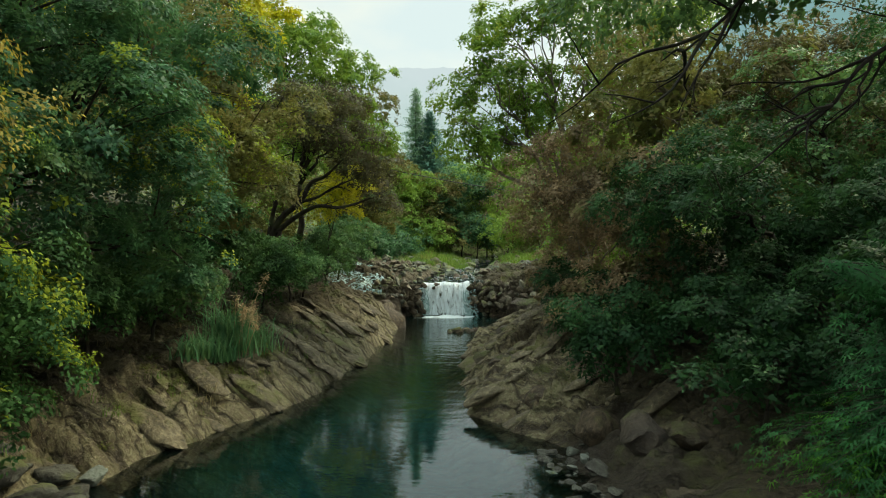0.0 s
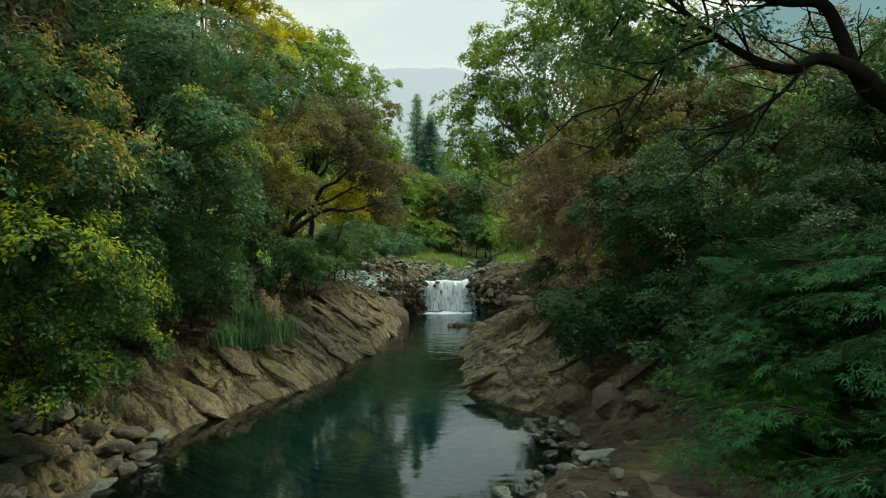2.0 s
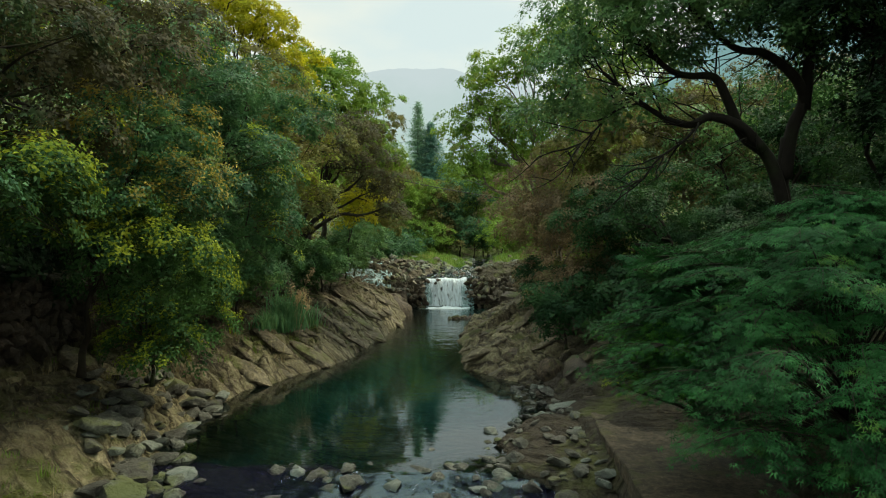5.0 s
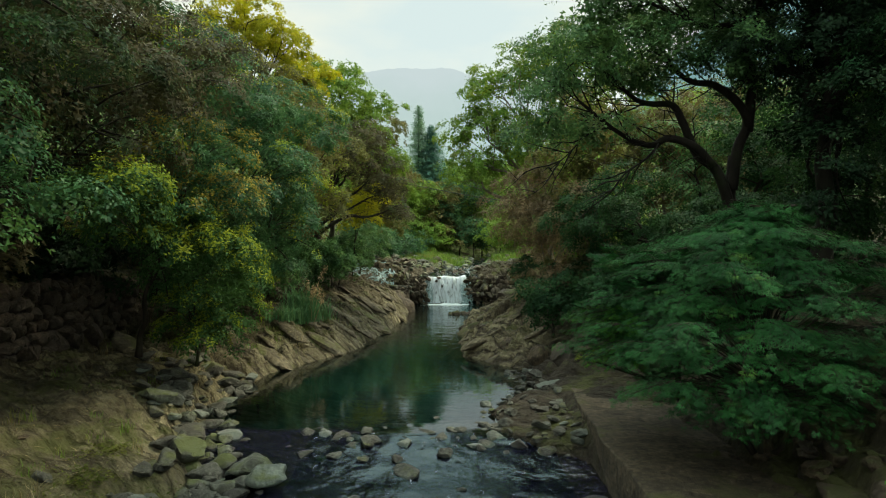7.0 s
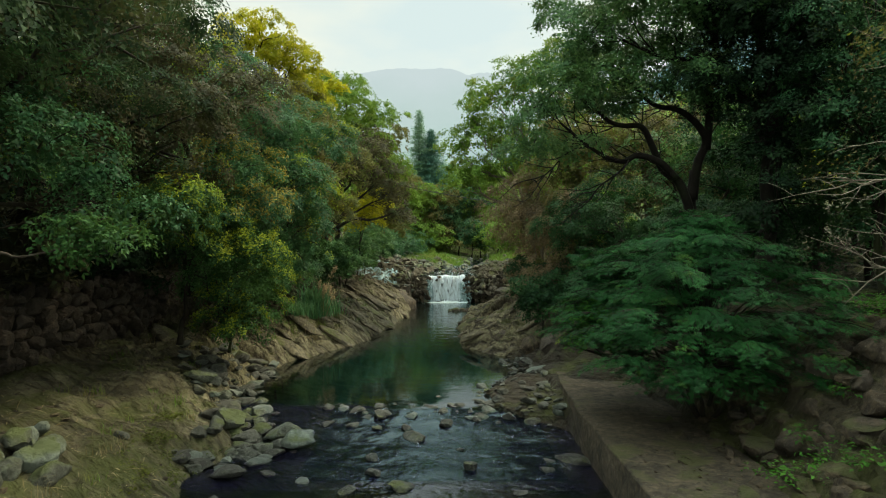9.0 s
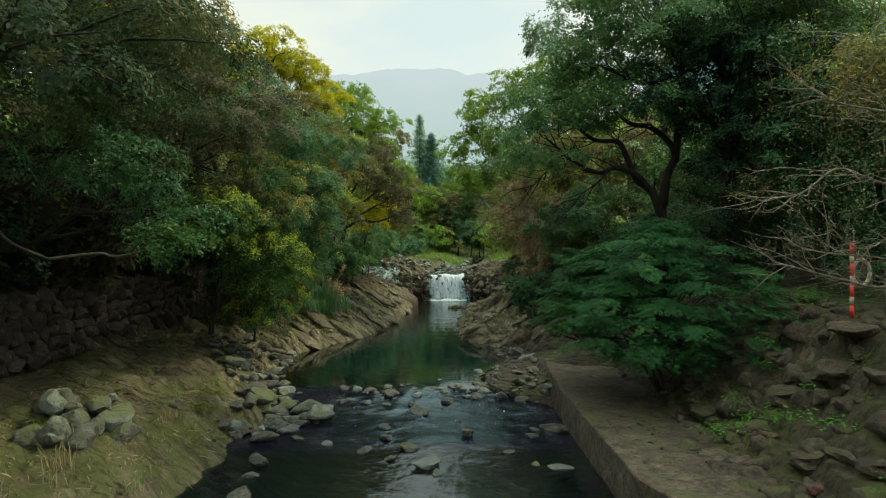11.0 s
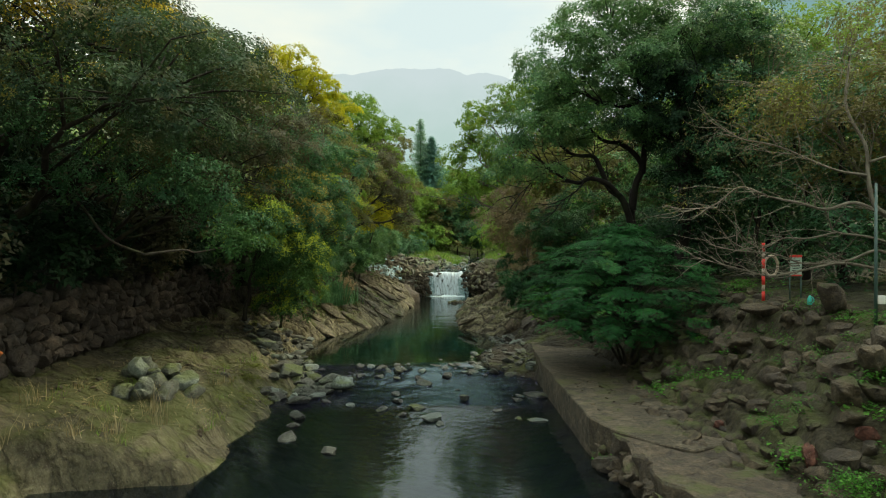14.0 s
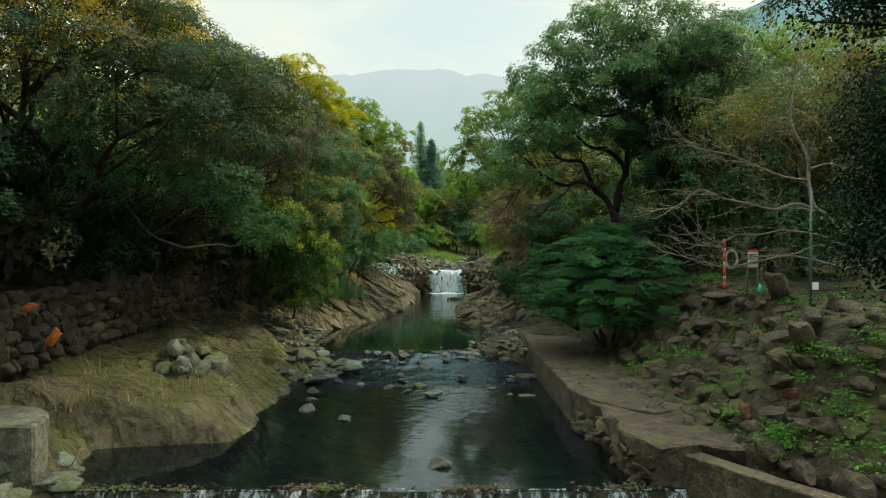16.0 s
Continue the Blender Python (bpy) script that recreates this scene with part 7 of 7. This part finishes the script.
# ---- posts and sign on the terrace ----
post = root("striped_post", (10.95, -2.0, 4.7), "red and white striped post by the path", "post")
z = 0.0
for i in range(7):
    h = (0.34, 0.24)[i % 2]
    part("band", mesh_of("band", *tubes([[((0, 0, z), 0.055), ((0, 0, z + h - 0.004), 0.055)]], 10), RED_PAINT if i % 2 == 0 else WEATHERED), post, "" if i % 2 == 0 else "weathered cream band")
    z += h
ring = root("life_ring", (11.28, -1.9, 5.95), "weathered cream life ring hung beside the striped post", "life ring")
part("ring", mesh_of("ring", *tubes([[((0.24 * math.cos(q), 0, 0.36 * math.sin(q)), 0.05) for q in np.linspace(0, 2 * math.pi, 25)]], 8), WEATHERED), ring)
part("hanger", mesh_of("hanger", *tubes([[((-0.33, -0.1, 0.33), 0.02), ((0.05, 0, 0.36), 0.02)]], 6), GREEN_PAINT), ring, "dark iron hanger")
sign = root("notice_board", (12.1, -2.0, 4.7), "small white notice board with red edge on posts", "sign")
for x in (-0.2, 0.2):
    part("leg", mesh_of("leg", *tubes([[((x, 0, 0), 0.025), ((x, 0, 1.0), 0.025)]], 6), GREEN_PAINT), sign)


def box_mesh(name, cx, cy, cz, sx, sy, sz, material, bevel=0.01):
    bm = bmesh.new()
    bmesh.ops.create_cube(bm, size=1.0, matrix=Matrix.Translation((cx, cy, cz)) @ Matrix.Diagonal((sx, sy, sz, 1)))
    bmesh.ops.bevel(bm, geom=bm.edges[:], offset=bevel, segments=2, affect="EDGES")
    me = bpy.data.meshes.new(name)
    bm.to_mesh(me), bm.free()
    me.materials.append(material)
    return me


zt = zat(11.0, -4.6)
flask = root("canister", (11.0, -4.6, zt + 0.30), "small turquoise plastic canister on a stone", "canister")
part("body", mesh_of("body", *tubes([[((0, 0, 0), 0.055), ((0, 0, 0.02), 0.07), ((0, 0, 0.2), 0.07), ((0, 0, 0.25), 0.035), ((0, 0, 0.3), 0.03)]], 12), TURQUOISE), flask)
part("handle", mesh_of("handle", *tubes([[(p, 0.014) for p in smooth_line(((0.06, 0, 0.06), (0.13, 0, 0.12), (0.11, 0, 0.22), (0.025, 0, 0.27)))]], 6), TURQUOISE), flask)
stone(MOSSY, rb, 11.0, -4.6, zt + 0.12, 0.7, "slope_stone", "brown stone carrying a small canister", "loose stones on the slope", tilt=4)
panel = part("panel", box_mesh("panel", 0, -0.03, 1.25, 0.42, 0.03, 0.62, SIGN_FACE), sign)
for i, w in enumerate((0.3, 0.26, 0.31, 0.22, 0.28)):
    part("text_bar", box_mesh("text_bar", -0.02, -0.05, 1.44 - i * 0.09, w, 0.006, 0.03, BLACK, 0.002), panel)
part("top_edge", box_mesh("top_edge", 0, -0.03, 1.6, 0.44, 0.04, 0.09, RED_PAINT), panel, "red painted edge")
part("lower_edge", box_mesh("lower_edge", 0, -0.03, 0.91, 0.44, 0.04, 0.05, RED_PAINT), panel, "red painted edge")
mast = root("lamp_post", (11.55, -6.7, 4.2), "slim green metal lamp post with a small box", "lamp post")
part("pole", mesh_of("pole", *tubes([[((0, 0, 0), 0.05), ((0, 0, 4.2), 0.035)]], 10), GREEN_PAINT), mast)
part("meter_box", box_mesh("meter_box", 0.1, -0.08, 0.95, 0.16, 0.12, 0.24, WHITE_PAINT), mast, "pale grey box")


# ---- far wooded hill ----
rf = np.random.default_rng(9)
hx, hy = rf.uniform(-70, 90, 900), rf.uniform(112, 260, 900)
C = np.stack([hx, hy, ground_z(hx, hy) + rf.uniform(0, 2.5, 900)], 1)
C = np.repeat(C, 14, axis=0) + rf.normal(0, 1, (900 * 14, 3)) * np.array((1.8, 1.8, 1.0))
v, f = leaves(rf, C, np.tile((0, -0.3, 0.9), (len(C), 1)), 0.6, 5, 1.3, 0.6, kite=False)
tagged(new("hill_wood", mesh_of("hill_wood", v, f, LEAF_BRIGHT, False)), "light green woodland on the far hill", "woodland", kind="stuff")


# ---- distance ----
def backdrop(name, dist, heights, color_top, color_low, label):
    """A glowing far ridge, haze painted in: bearing in degrees and height in metres."""
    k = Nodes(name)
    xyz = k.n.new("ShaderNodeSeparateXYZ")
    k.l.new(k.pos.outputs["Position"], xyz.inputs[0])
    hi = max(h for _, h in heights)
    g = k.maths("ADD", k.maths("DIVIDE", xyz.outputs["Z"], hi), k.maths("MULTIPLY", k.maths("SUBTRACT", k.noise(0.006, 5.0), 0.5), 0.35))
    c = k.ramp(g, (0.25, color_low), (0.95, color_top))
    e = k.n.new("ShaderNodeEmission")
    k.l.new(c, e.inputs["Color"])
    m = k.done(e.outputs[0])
    A, H = [a for a, _ in heights], [h for _, h in heights]
    V, F = [], []
    n = 400
    for i in range(n + 1):
        a = A[0] + (A[-1] - A[0]) * i / n
        h = np.interp(a, A, H) + (fbm(np.array([[a * 1.3, 0.5, dist * 0.01]]), 4, 41)[0] - 0.5) * hi * 0.02
        s, c0 = math.sin(radians(a)), math.cos(radians(a))
        V += [(s * dist, c0 * dist, -60), (s * dist * 1.05, c0 * dist * 1.05, h * 0.6), (s * dist * 1.12, c0 * dist * 1.12, h)]
        if i:
            b = 3 * i
            F += [(b - 3, b, b + 1, b - 2), (b - 2, b + 1, b + 2, b - 1)]
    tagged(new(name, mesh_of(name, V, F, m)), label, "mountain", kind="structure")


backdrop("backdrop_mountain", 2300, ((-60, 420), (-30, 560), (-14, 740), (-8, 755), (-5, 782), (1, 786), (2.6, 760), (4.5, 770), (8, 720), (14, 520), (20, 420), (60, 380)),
         (0.46, 0.515, 0.55), (0.31, 0.43, 0.40), "pale mountain ridge with painted haze")
backdrop("backdrop_mountain_near", 1400, ((14, 250), (18, 380), (24, 545), (30, 600), (40, 640), (60, 620)), (0.17, 0.275, 0.30), (0.16, 0.29, 0.275), "blue-grey mountainside with painted haze")
